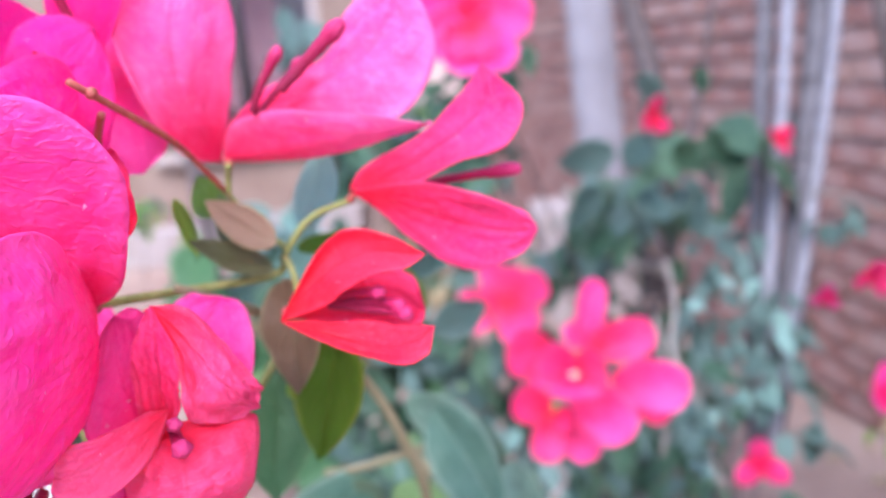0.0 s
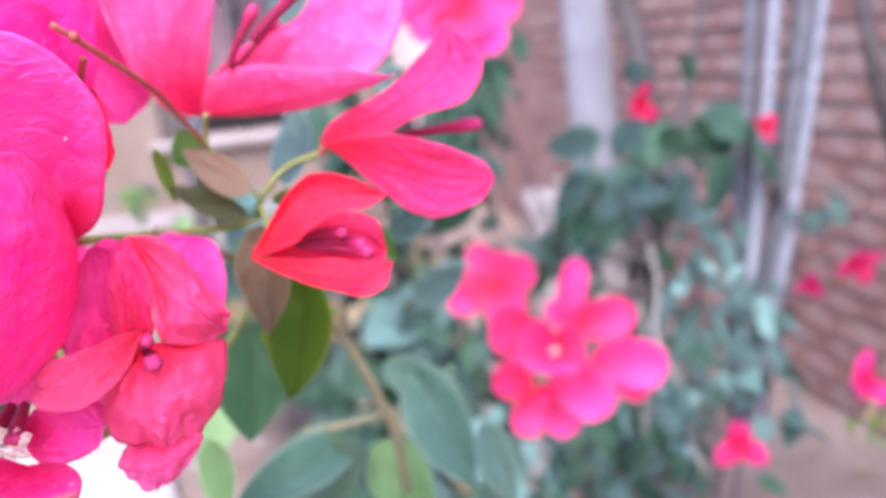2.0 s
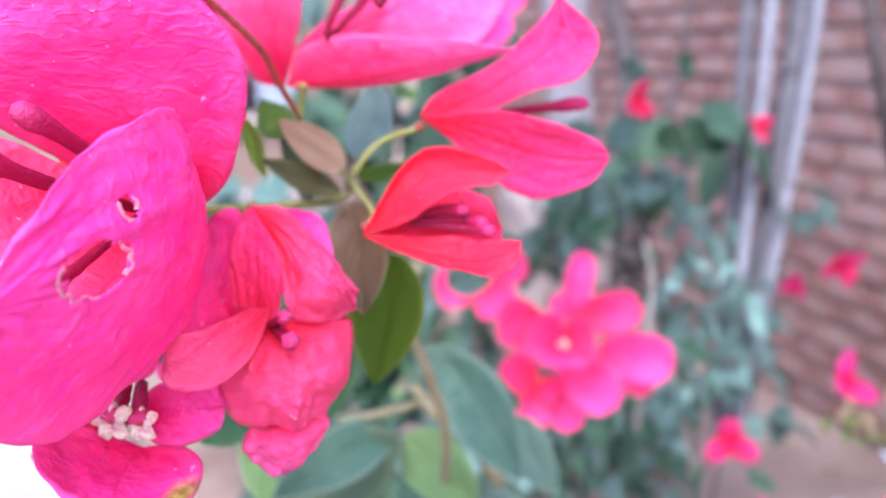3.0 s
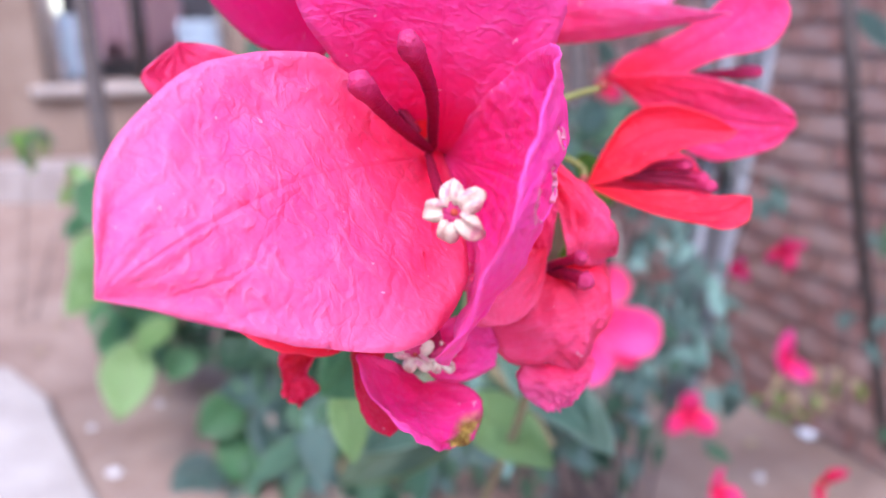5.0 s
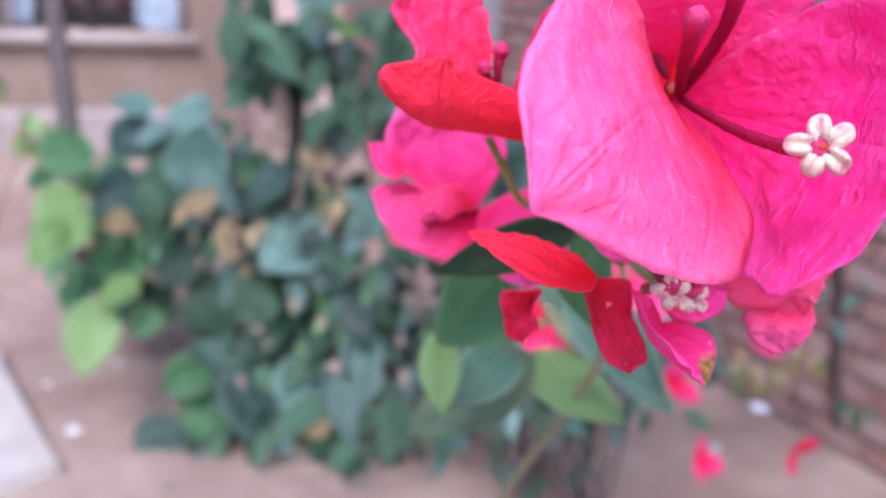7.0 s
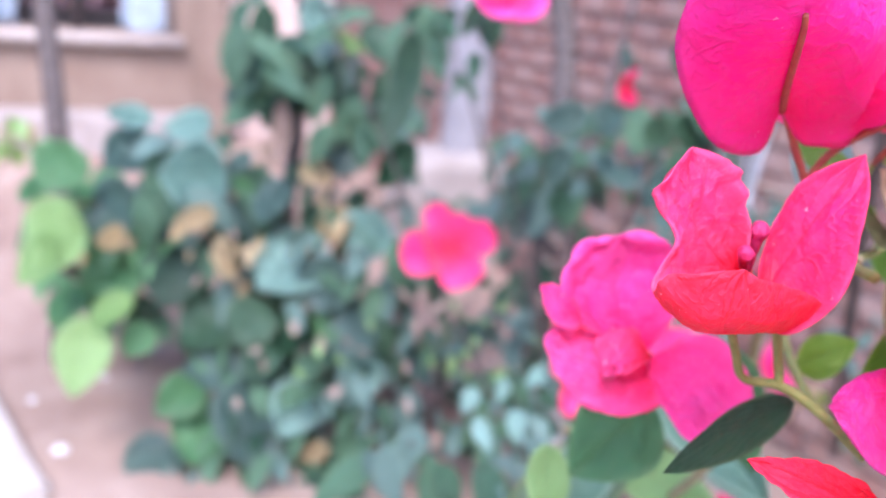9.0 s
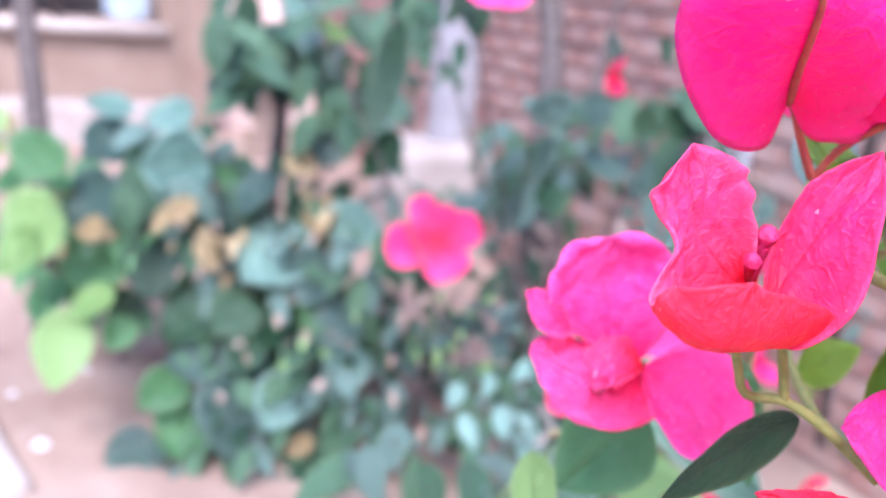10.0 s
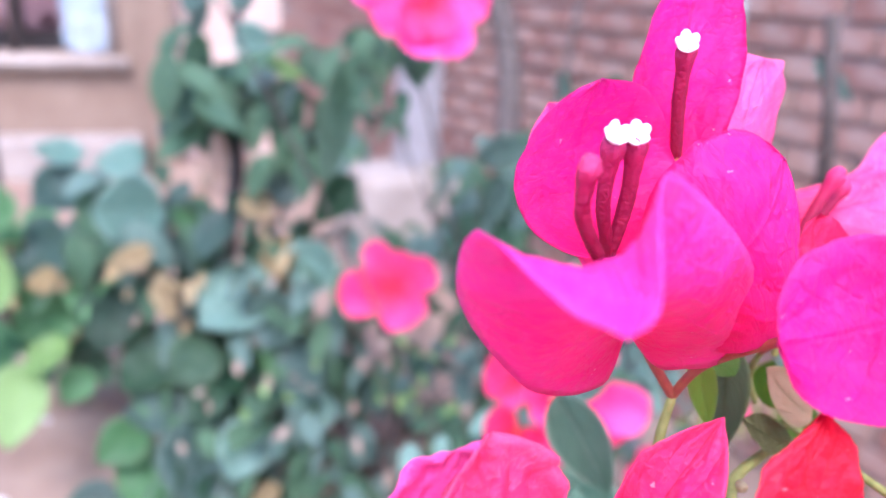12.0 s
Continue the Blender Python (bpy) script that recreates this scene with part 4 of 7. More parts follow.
petal(fl, [(-0.0690, 0.1843, 1.0025), (-0.0761, 0.1753, 0.9992), (-0.0845, 0.1705, 0.9963), (-0.0919, 0.1702, 0.9948)], [(-0.0744, 0.1841, 1.0017), (-0.0835, 0.1785, 0.9996), (-0.0909, 0.1744, 0.9994)], [(-0.0720, 0.1783, 0.9945), (-0.0793, 0.1708, 0.9894), (-0.0898, 0.1689, 0.9897)], bract_coral, 1.2)
petal(fl, [(-0.0686, 0.1863, 0.9979), (-0.0640, 0.1734, 0.9917), (-0.0641, 0.1703, 0.9834), (-0.0642, 0.1732, 0.9743)], [(-0.0777, 0.1880, 0.9920), (-0.0841, 0.1844, 0.9816), (-0.0763, 0.1781, 0.9730)], [(-0.0517, 0.1918, 0.9956), (-0.0524, 0.1885, 0.9822), (-0.0585, 0.1823, 0.9737)], bract_coral, 2.4)
petal(fl, [(-0.0653, 0.1776, 0.9754), (-0.0649, 0.1709, 0.9730), (-0.0672, 0.1717, 0.9682), (-0.0691, 0.1729, 0.9646)], [(-0.0761, 0.1792, 0.9732), (-0.0781, 0.1764, 0.9702), (-0.0741, 0.1741, 0.9652)], [(-0.0579, 0.1804, 0.9742), (-0.0592, 0.1765, 0.9707), (-0.0647, 0.1742, 0.9655)], bract_rose, 1.6)
bract(fl, (-0.0769, 0.19, 0.994), (-0.0822, 0.1962, 1.0231), (0.97, 0.201, 0.134), 0.0227, bend=-0.0041, cup=0.0035, skew=-0.0030, shear=0.288, wide=0.48, ruffle=1.0, mat=bract_magenta)
floret(fl, [(-0.0683, 0.1833, 0.997), (-0.0655, 0.1761, 0.9979), (-0.063, 0.1712, 0.9977)], 0.00141, 0.00212, mat=tube_red)
floret(fl, [(-0.0692, 0.1835, 0.9978), (-0.0661, 0.177, 1.0012), (-0.064, 0.1726, 1.0032)], 0.00118, 0.00165, mat=tube_red)
# lower flower with a browned edge
fl = flower((-0.1044, 0.1811, 0.98), "drooping pink bougainvillea flower with a browned spot at the edge")
petal(fl, [(-0.1016, 0.1763, 0.9729), (-0.1041, 0.1697, 0.9709), (-0.1042, 0.1609, 0.9688), (-0.1014, 0.1540, 0.9667)], [(-0.1086, 0.1695, 0.9815), (-0.1188, 0.1630, 0.9863), (-0.1161, 0.1537, 0.9808), (-0.1087, 0.1508, 0.9728)], [(-0.0942, 0.1787, 0.9716), (-0.0885, 0.1741, 0.9668), (-0.0903, 0.1678, 0.9622), (-0.0965, 0.1628, 0.9618)], bract_spot, 1.2)
petal(fl, [(-0.1023, 0.1782, 0.9803), (-0.0929, 0.1748, 0.9816), (-0.0867, 0.1774, 0.9813), (-0.0818, 0.1808, 0.9796)], [(-0.0980, 0.1804, 0.9863), (-0.0895, 0.1831, 0.9869), (-0.0832, 0.1850, 0.9837)], [(-0.0992, 0.1763, 0.9739), (-0.0915, 0.1755, 0.9726), (-0.0844, 0.1785, 0.9743)], bract_magenta, 1.0)
petal(fl, [(-0.1303, 0.1970, 0.9744), (-0.1321, 0.1968, 0.9691), (-0.1333, 0.1957, 0.9649), (-0.1314, 0.1942, 0.9615)], [(-0.1360, 0.2000, 0.9734), (-0.1359, 0.1980, 0.9672), (-0.1348, 0.1952, 0.9624)], [(-0.1258, 0.1972, 0.9748), (-0.1287, 0.1942, 0.9700), (-0.1275, 0.1934, 0.9648)], bract_crimson, 2.0)
petal(fl, [(-0.1160, 0.1837, 0.9827), (-0.1160, 0.1771, 0.9753), (-0.1131, 0.1741, 0.9678), (-0.1104, 0.1726, 0.9612)], [(-0.1187, 0.1859, 0.9775), (-0.1173, 0.1808, 0.9692), (-0.1150, 0.1763, 0.9631)], [(-0.1099, 0.1783, 0.9830), (-0.1104, 0.1728, 0.9754), (-0.1066, 0.1722, 0.9660)], bract_crimson, 1.2)
petal(fl, [(-0.1175, 0.1820, 0.9835), (-0.1277, 0.1789, 0.9856), (-0.1375, 0.1808, 0.9906), (-0.1500, 0.1860, 0.9945)], [(-0.1226, 0.1831, 0.9890), (-0.1312, 0.1862, 0.9918), (-0.1415, 0.1863, 0.9942)], [(-0.1241, 0.1719, 0.9835), (-0.1377, 0.1721, 0.9873), (-0.1472, 0.1772, 0.9920)], bract_scarlet, 0.8)
floret(fl, [(-0.1045, 0.1809, 0.9874), (-0.1039, 0.174, 0.9857), (-0.1046, 0.1675, 0.9844)], 0.00165, 0.00259, mat=tube_red, star=0.00494, face=(-0.21, -0.9, 0.37))
floret(fl, [(-0.1005, 0.1801, 0.9874), (-0.0994, 0.1731, 0.9857), (-0.0986, 0.1682, 0.9826)], 0.00165, 0.00259, mat=tube_red, star=0.00424, face=(-0.23, -0.9, 0.38))
# scarlet flower with three bracts
fl = flower((-0.1355, 0.2179, 1.0240), "scarlet-pink bougainvillea flower with three cupped bracts")
petal(fl, [(-0.1367, 0.2170, 1.0193), (-0.1472, 0.2045, 1.0153), (-0.1562, 0.1925, 1.0213), (-0.1567, 0.1895, 1.0348)], [(-0.1512, 0.2155, 1.0163), (-0.1694, 0.1992, 1.0263), (-0.1681, 0.1933, 1.0326)], [(-0.1286, 0.2107, 1.0116), (-0.1218, 0.2071, 1.0196), (-0.1476, 0.1943, 1.0305)], bract_scarlet, 0.8)
petal(fl, [(-0.1367, 0.2170, 1.0213), (-0.1457, 0.2190, 1.0298), (-0.1522, 0.2180, 1.0408), (-0.1562, 0.2160, 1.0526)], [(-0.1500, 0.2119, 1.0176), (-0.1650, 0.2065, 1.0237), (-0.1589, 0.2115, 1.0338), (-0.1654, 0.2120, 1.0448)], [(-0.1388, 0.2151, 1.0282), (-0.1381, 0.2170, 1.0374), (-0.1401, 0.2196, 1.0463), (-0.1465, 0.2209, 1.0510)], bract_coral, 1.6)
petal(fl, [(-0.1337, 0.2134, 1.0150), (-0.1242, 0.2196, 1.0248), (-0.1179, 0.2189, 1.0377), (-0.1093, 0.2182, 1.0521)], [(-0.1298, 0.2209, 1.0244), (-0.1265, 0.2227, 1.0356), (-0.1227, 0.2221, 1.0434), (-0.1174, 0.2201, 1.0482)], [(-0.1282, 0.2085, 1.0114), (-0.1208, 0.2035, 1.0218), (-0.1178, 0.2053, 1.0360), (-0.1124, 0.2114, 1.0457)], bract_red, 0.8)
floret(fl, [(-0.1359, 0.2169, 1.0244), (-0.1361, 0.2160, 1.0294), (-0.1357, 0.2153, 1.0351)], 0.00118, 0.00200, mat=tube_red)
floret(fl, [(-0.1365, 0.2170, 1.0244), (-0.1394, 0.2138, 1.0276), (-0.1410, 0.2115, 1.0308)], 0.00118, 0.00176, mat=tube_red)
fl = flower((-0.1225, 0.2760, 0.9734), "magenta bougainvillea flower with rounded wavy bracts")
petal(fl, [(-0.1233, 0.2766, 0.9746), (-0.1302, 0.2807, 0.9842), (-0.1354, 0.2820, 0.9983), (-0.1371, 0.2777, 1.0139)], [(-0.1372, 0.2764, 0.9807), (-0.1535, 0.2743, 0.9907), (-0.1555, 0.2765, 1.0026), (-0.1488, 0.2779, 1.0120)], [(-0.1181, 0.2764, 0.9819), (-0.1135, 0.2763, 0.9927), (-0.1160, 0.2777, 1.0056), (-0.1261, 0.2787, 1.0148)], bract_magenta, 2.0)
petal(fl, [(-0.1233, 0.2760, 0.9727), (-0.1373, 0.2701, 0.9736), (-0.1507, 0.2689, 0.9774), (-0.1612, 0.2712, 0.9826)], [(-0.1322, 0.2798, 0.9763), (-0.1442, 0.2814, 0.9818), (-0.1552, 0.2787, 0.9833)], [(-0.1210, 0.2664, 0.9621), (-0.1389, 0.2613, 0.9619), (-0.1564, 0.2634, 0.9719)], bract_pink, 2.0)
petal(fl, [(-0.1231, 0.2749, 0.9736), (-0.1167, 0.2667, 0.9701), (-0.1123, 0.2580, 0.9636), (-0.1090, 0.2522, 0.9535)], [(-0.1241, 0.2692, 0.9674), (-0.1232, 0.2609, 0.9628), (-0.1184, 0.2545, 0.9559)], [(-0.1094, 0.2746, 0.9805), (-0.0986, 0.2684, 0.9792), (-0.0948, 0.2563, 0.9660), (-0.1000, 0.2520, 0.9569)], bract_magenta, 2.0)
petal(fl, [(-0.1252, 0.2697, 0.9754), (-0.1310, 0.2704, 0.9800), (-0.1375, 0.2702, 0.9813), (-0.1446, 0.2703, 0.9754)], [(-0.1273, 0.2765, 0.9819), (-0.1348, 0.2764, 0.9827), (-0.1407, 0.2744, 0.9795)], [(-0.1323, 0.2633, 0.9769), (-0.1399, 0.2598, 0.9753), (-0.1441, 0.2629, 0.9731)], bract_red, 2.0)
petal(fl, [(-0.1506, 0.2690, 0.9904), (-0.1543, 0.2732, 0.9929), (-0.1576, 0.2758, 0.9945), (-0.1610, 0.2790, 0.9976)], [(-0.1504, 0.2746, 0.9939), (-0.1534, 0.2786, 0.9966), (-0.1572, 0.2801, 0.9979)], [(-0.1521, 0.2684, 0.9873), (-0.1574, 0.2703, 0.9884), (-0.1603, 0.2745, 0.9917)], bract_pink, 1.0)
floret(fl, [(-0.1236, 0.2742, 0.9744), (-0.1340, 0.2667, 0.9757), (-0.1445, 0.2610, 0.9759)], 0.00141, 0.00188, mat=tube_red)
# tall flower on the next twig
fl = flower((-0.1151, 0.2428, 1.0603), "tall magenta bougainvillea flower with cupped bracts and white-tipped tubes")
petal(fl, [(-0.1152, 0.2437, 1.0576), (-0.1246, 0.2305, 1.0652), (-0.1393, 0.2089, 1.0790), (-0.1466, 0.2001, 1.0884), (-0.1520, 0.1828, 1.0859)], [(-0.1207, 0.2427, 1.0462), (-0.1398, 0.2362, 1.0515), (-0.1558, 0.2295, 1.0722), (-0.1608, 0.2108, 1.0905), (-0.1580, 0.1891, 1.0878)], [(-0.1064, 0.2436, 1.0493), (-0.0929, 0.2403, 1.0522), (-0.1017, 0.2271, 1.0769), (-0.1380, 0.2005, 1.1011), (-0.1464, 0.1856, 1.0883)], bract_hot, 0.7)
part("midrib", tube_bm([(-0.1159, 0.2427, 1.0579), (-0.1194, 0.2378, 1.0606), (-0.1231, 0.2327, 1.0635), (-0.1281, 0.2255, 1.0679), (-0.1345, 0.216, 1.0737), (-0.1401, 0.2079, 1.0792), (-0.1424, 0.2051, 1.082)], 0.0011, 0.0006, 8), stem_red, fl, "dark red raised midrib")
bract(fl, (-0.1195, 0.2459, 1.0733), (-0.1222, 0.2516, 1.1070), (0.995, 0.074, 0.068), 0.0367, bend=-0.0112, cup=0.0071, skew=0.0004, shear=0.027, wide=0.47, ruffle=1.0, mat=bract_hot)
bract(fl, (-0.1106, 0.2424, 1.0633), (-0.0876, 0.2401, 1.0935), (0.768, -0.219, -0.601), 0.0391, bend=0.0109, cup=-0.0059, skew=0.0012, shear=-0.161, wide=0.52, ruffle=1.0, mat=bract_hot)
floret(fl, [(-0.1334, 0.2253, 1.0808), (-0.1376, 0.2247, 1.0884), (-0.1378, 0.2233, 1.0970)], 0.0013, 0.0018, mat=tube_red)
floret(fl, [(-0.1211, 0.2442, 1.0745), (-0.1250, 0.2413, 1.0852), (-0.1259, 0.2381, 1.0981)], 0.0014, 0.0020, mat=tube_red, star=0.0026, face=(-0.15, -0.76, 0.64), closed=True)
floret(fl, [(-0.1209, 0.2442, 1.0745), (-0.1198, 0.2421, 1.0848), (-0.1208, 0.2392, 1.0983)], 0.0014, 0.0020, mat=tube_red, star=0.0026, face=(-0.42, -0.8, 0.43), closed=True)
fl = flower((-0.0994, 0.2577, 1.0885), "magenta bougainvillea flower behind with a white-tipped tube")
bract(fl, (-0.0981, 0.2593, 1.0869), (-0.0894, 0.2692, 1.1322), (0.978, -0.133, -0.158), 0.0241, bend=-0.0039, cup=0.0047, skew=-0.0020, shear=0.050, wide=0.48, ruffle=1.0, mat=bract_hot)
floret(fl, [(-0.0986, 0.2602, 1.0892), (-0.1014, 0.2575, 1.1017), (-0.1033, 0.2543, 1.1133)], 0.0014, 0.0019, mat=tube_red, star=0.00259, face=(-0.45, -0.79, 0.41), closed=True)
fl = flower((-0.0785, 0.2044, 1.0765), "pink bougainvillea flower beside the twig")
bract(fl, (-0.0813, 0.2041, 1.0768), (-0.1099, 0.2072, 1.0708), (0.121, -0.53, -0.839), 0.0287, bend=0.0029, cup=-0.0047, skew=0.0007, shear=0.051, wide=0.66, ruffle=1.0, mat=bract_hot, shape="round")
bract(fl, (-0.0927, 0.2115, 1.0767), (-0.0960, 0.2191, 1.0886), (0.957, -0.047, 0.288), 0.0094, bend=-0.0041, cup=0.0035, skew=-0.0017, shear=-0.033, wide=0.60, ruffle=1.0, mat=bract_red, shape="round")
fl = flower((-0.0957, 0.1997, 0.9979), "magenta bougainvillea flower half hidden beside the twig")
petal(fl, [(-0.0971, 0.1994, 0.9989), (-0.1071, 0.1991, 0.9997), (-0.1119, 0.2019, 0.9978), (-0.1152, 0.2048, 0.9939)], [(-0.0986, 0.2044, 1.0031), (-0.1044, 0.2057, 1.0020), (-0.1103, 0.2063, 0.9991)], [(-0.1004, 0.1884, 0.9865), (-0.1111, 0.1898, 0.9851), (-0.1147, 0.1981, 0.9905)], bract_fuchsia, 0.8)
fl = flower((-0.0964, 0.1963, 1.0277), "scarlet bougainvillea flower at the edge of the bush")
petal(fl, [(-0.0973, 0.1958, 1.0287), (-0.1028, 0.1976, 1.0415), (-0.1059, 0.2006, 1.0507), (-0.1020, 0.2028, 1.0606)], [(-0.1110, 0.1945, 1.0316), (-0.1166, 0.1986, 1.0415), (-0.1119, 0.2020, 1.0525)], [(-0.0935, 0.1963, 1.0335), (-0.0939, 0.2005, 1.0453), (-0.0971, 0.2027, 1.0551)], bract_scarlet, 1.0)
petal(fl, [(-0.0989, 0.1945, 1.0299), (-0.1082, 0.1928, 1.0324), (-0.1141, 0.1922, 1.0316), (-0.1201, 0.1919, 1.0285)], [(-0.1031, 0.1952, 1.0344), (-0.1099, 0.1957, 1.0361), (-0.1159, 0.1945, 1.0335)], [(-0.1050, 0.1895, 1.0257), (-0.1126, 0.1882, 1.0247), (-0.1184, 0.1891, 1.0251)], bract_red, 0.8)
floret(fl, [(-0.0989, 0.1948, 1.0308), (-0.1053, 0.1944, 1.0395), (-0.1113, 0.1941, 1.0461)], 0.00118, 0.00200, mat=tube_red)
# twigs and leaves of the flowering bush
stem(bush, [(-0.0977, 0.2191, 1.021), (-0.0808, 0.2475, 1.0149), (-0.0557, 0.2644, 1.0121), (-0.0508, 0.266, 1.0188), (-0.0412, 0.2659, 1.029), (-0.0275, 0.2642, 1.0332)], 0.00153, 0.00106, mat=stem_green)
stem(bush, [(-0.0513, 0.2657, 1.0175), (-0.0473, 0.2527, 1.0147), (-0.0437, 0.2339, 1.0126), (-0.0456, 0.2262, 1.0107)], 0.00106, 0.00094, mat=stem_green)
stem(bush, [(-0.0644, 0.26, 1.0407), (-0.0634, 0.2588, 1.0456), (-0.0617, 0.2551, 1.0504)], 0.00094, 0.00094, mat=stem_green)
stem(bush, [(-0.0653, 0.2635, 1.0402), (-0.0607, 0.2718, 1.0292), (-0.0526, 0.2775, 1.0175)], 0.00082, 0.00082, mat=stem_green)
stem(bush, [(-0.0653, 0.2635, 1.0402), (-0.0689, 0.2483, 1.0526), (-0.0704, 0.2267, 1.0633), (-0.0817, 0.2004, 1.0798)], 0.00094, 0.00094, mat=stem_red)
stem(bush, [(-0.0812, 0.2434, 1.0171), (-0.0682, 0.2643, 1.0031), (-0.0591, 0.3017, 0.9816), (-0.0419, 0.3305, 0.9495), (-0.0293, 0.3459, 0.9116), (-0.0236, 0.3799, 0.8506), (-0.0376, 0.5055, 0.6662), (-0.0813, 0.7115, 0.2597)], 0.00141, 0.00306, mat=twig_olive)
stem(bush, [(-0.1133, 0.2255, 0.9890), (-0.1105, 0.2360, 1.0080), (-0.1010, 0.2490, 1.0260), (-0.0963, 0.2528, 1.0370)], 0.0013, 0.0011, mat=stem_green)
stem(bush, [(-0.0813, 0.7115, 0.2597), (-0.095, 0.77, 0.12), (-0.11, 0.80, -0.01)], 0.0032, 0.0060, mat=twig_olive)
stem(bush, [(-0.0895, 0.1875, 0.9724), (-0.0754, 0.2546, 0.9651), (-0.0612, 0.3017, 0.9818)], 0.0014, 0.0016, mat=stem_green)
leaf(bush, (-0.0521, 0.2569, 1.0236), (-0.0710, 0.2545, 1.0407), (-0.5960, -0.3734, -0.7109), 0.0140, fold=0.15, bend=0.0, mat=leaf_rosy, rows=22, cols=12)
leaf(bush, (-0.0546, 0.2590, 1.0153), (-0.0773, 0.2517, 1.0293), (-0.2482, -0.6343, -0.7322), 0.0112, fold=0.15, bend=0.0, mat=leaf_olive, rows=22, cols=12)
leaf(bush, (-0.0498, 0.2544, 1.0129), (-0.0503, 0.2441, 0.9777), (0.9442, -0.3196, 0.0799), 0.0244, fold=0.3, bend=0.0, mat=leaf_bronze, rows=22, cols=12)
leaf(bush, (-0.0377, 0.2572, 0.9932), (-0.0502, 0.2568, 0.9484), (0.9339, -0.2467, -0.2589), 0.0285, fold=0.3, bend=0.0, mat=leaf_fresh, rows=22, cols=12)
leaf(bush, (-0.049, 0.2774, 1.0163), (-0.0279, 0.3013, 1.0167), (-0.665, 0.58, 0.47), 0.0124, fold=0.15, bend=0.0, mat=leaf_fresh)
leaf(bush, (-0.0472, 0.3022, 1.0185), (-0.0418, 0.3218, 1.0489), (-0.869, 0.471, -0.151), 0.0241, fold=0.15, bend=0.0, mat=leaf_teal)
leaf(bush, (-0.0717, 0.3108, 0.9611), (-0.0727, 0.2783, 0.9235), (0.9743, 0.1569, -0.1615), 0.0362, fold=0.15, bend=0.0, mat=leaf_mid, rows=22, cols=12)
leaf(bush, (-0.0169, 0.4396, 0.8798), (0.0136, 0.3663, 0.8420), (0.7005, -0.0742, 0.7098), 0.046, fold=0.25, bend=0.0, mat=leaf_sage, rows=22, cols=12)
leaf(bush, (-0.0522, 0.4239, 0.8521), (-0.1082, 0.3546, 0.8536), (0.5991, -0.4985, -0.6266), 0.036, fold=0.25, bend=0.0, mat=leaf_sage, rows=22, cols=12)
leaf(bush, (-0.0434, 0.4308, 0.8406), (-0.0091, 0.3639, 0.8285), (0.7737, 0.2952, 0.5605), 0.0397, fold=0.2, bend=0.0, mat=leaf_pale, rows=22, cols=12)
leaf(bush, (0.0207, 0.4564, 0.8320), (0.0345, 0.3896, 0.8160), (0.7240, -0.0151, 0.6897), 0.03, fold=0.2, bend=0.0, mat=leaf_sage, rows=22, cols=12)
leaf(bush, (-0.1146, 0.3624, 0.8886), (-0.1126, 0.3522, 0.8489), (0.9640, -0.2407, 0.1128), 0.0231, fold=0.2, bend=0.0, mat=leaf_pale, rows=22, cols=12)
leaf(bush, (-0.0197, 0.4303, 0.9637), (0.0128, 0.4543, 0.9765), (-0.3851, 0.0308, 0.9224), 0.0218, fold=0.2, bend=0.0, mat=leaf_grey, rows=22, cols=12)
leaf(bush, (-0.0346, 0.4610, 0.8766), (0.0224, 0.4071, 0.8625), (0.1696, -0.0788, 0.9824), 0.036, fold=0.2, bend=0.0, mat=leaf_sage, rows=22, cols=12)
leaf(bush, (-0.0748, 0.3525, 0.9833), (-0.0580, 0.3358, 0.9493), (0.7440, -0.3769, 0.5517), 0.0244, fold=0.2, bend=0.0, mat=leaf_sage, rows=22, cols=12)
leaf(bush, (-0.0221, 0.2990, 1.0051), (-0.0083, 0.2984, 0.9836), (0.7395, -0.4673, 0.4845), 0.0135, fold=0.2, bend=0.0, mat=leaf_lime, rows=22, cols=12)
leaf(bush, (-0.0108, 0.4791, 0.9124), (0.0222, 0.4752, 0.9276), (-0.3921, 0.1936, 0.8993), 0.0271, fold=0.2, bend=0.0, mat=leaf_grey, rows=22, cols=12)
leaf(bush, (-0.0476, 0.4074, 0.8511), (-0.1202, 0.4050, 0.8074), (0.3942, -0.6787, -0.6197), 0.0476, fold=0.3, bend=0.0, mat=leaf_rimmed, rows=22, cols=12)
leaf(bush, (-0.0829, 0.2642, 1.0410), (-0.0783, 0.2616, 1.0212), (0.8774, -0.4039, 0.2589), 0.0082, fold=0.15, bend=0.0, mat=leaf_bright, rows=22, cols=12)
leaf(bush, (-0.1050, 0.2283, 0.9814), (-0.1518, 0.2116, 0.9748), (0.1728, -0.0983, -0.9800), 0.0173, fold=0.25, bend=0.0, mat=leaf_green, rows=22, cols=12)
leaf(bush, (-0.1001, 0.3053, 0.9390), (-0.1264, 0.3123, 0.9060), (0.5271, -0.6440, -0.5545), 0.0406, fold=0.15, bend=0.0, mat=leaf_mid, rows=22, cols=12)
stem(bush, [(-0.0987, 0.2070, 0.9772), (-0.1062, 0.2183, 0.9850), (-0.1133, 0.2255, 0.9890), (-0.1222, 0.2283, 0.9900), (-0.1298, 0.2237, 1.0005), (-0.1365, 0.2187, 1.0105)], 0.00141, 0.00106, mat=stem_green)
stem(bush, [(-0.1133, 0.2255, 0.9890), (-0.1150, 0.2261, 0.9970), (-0.1183, 0.2252, 1.0068)], 0.00118, 0.00106, mat=stem_green)
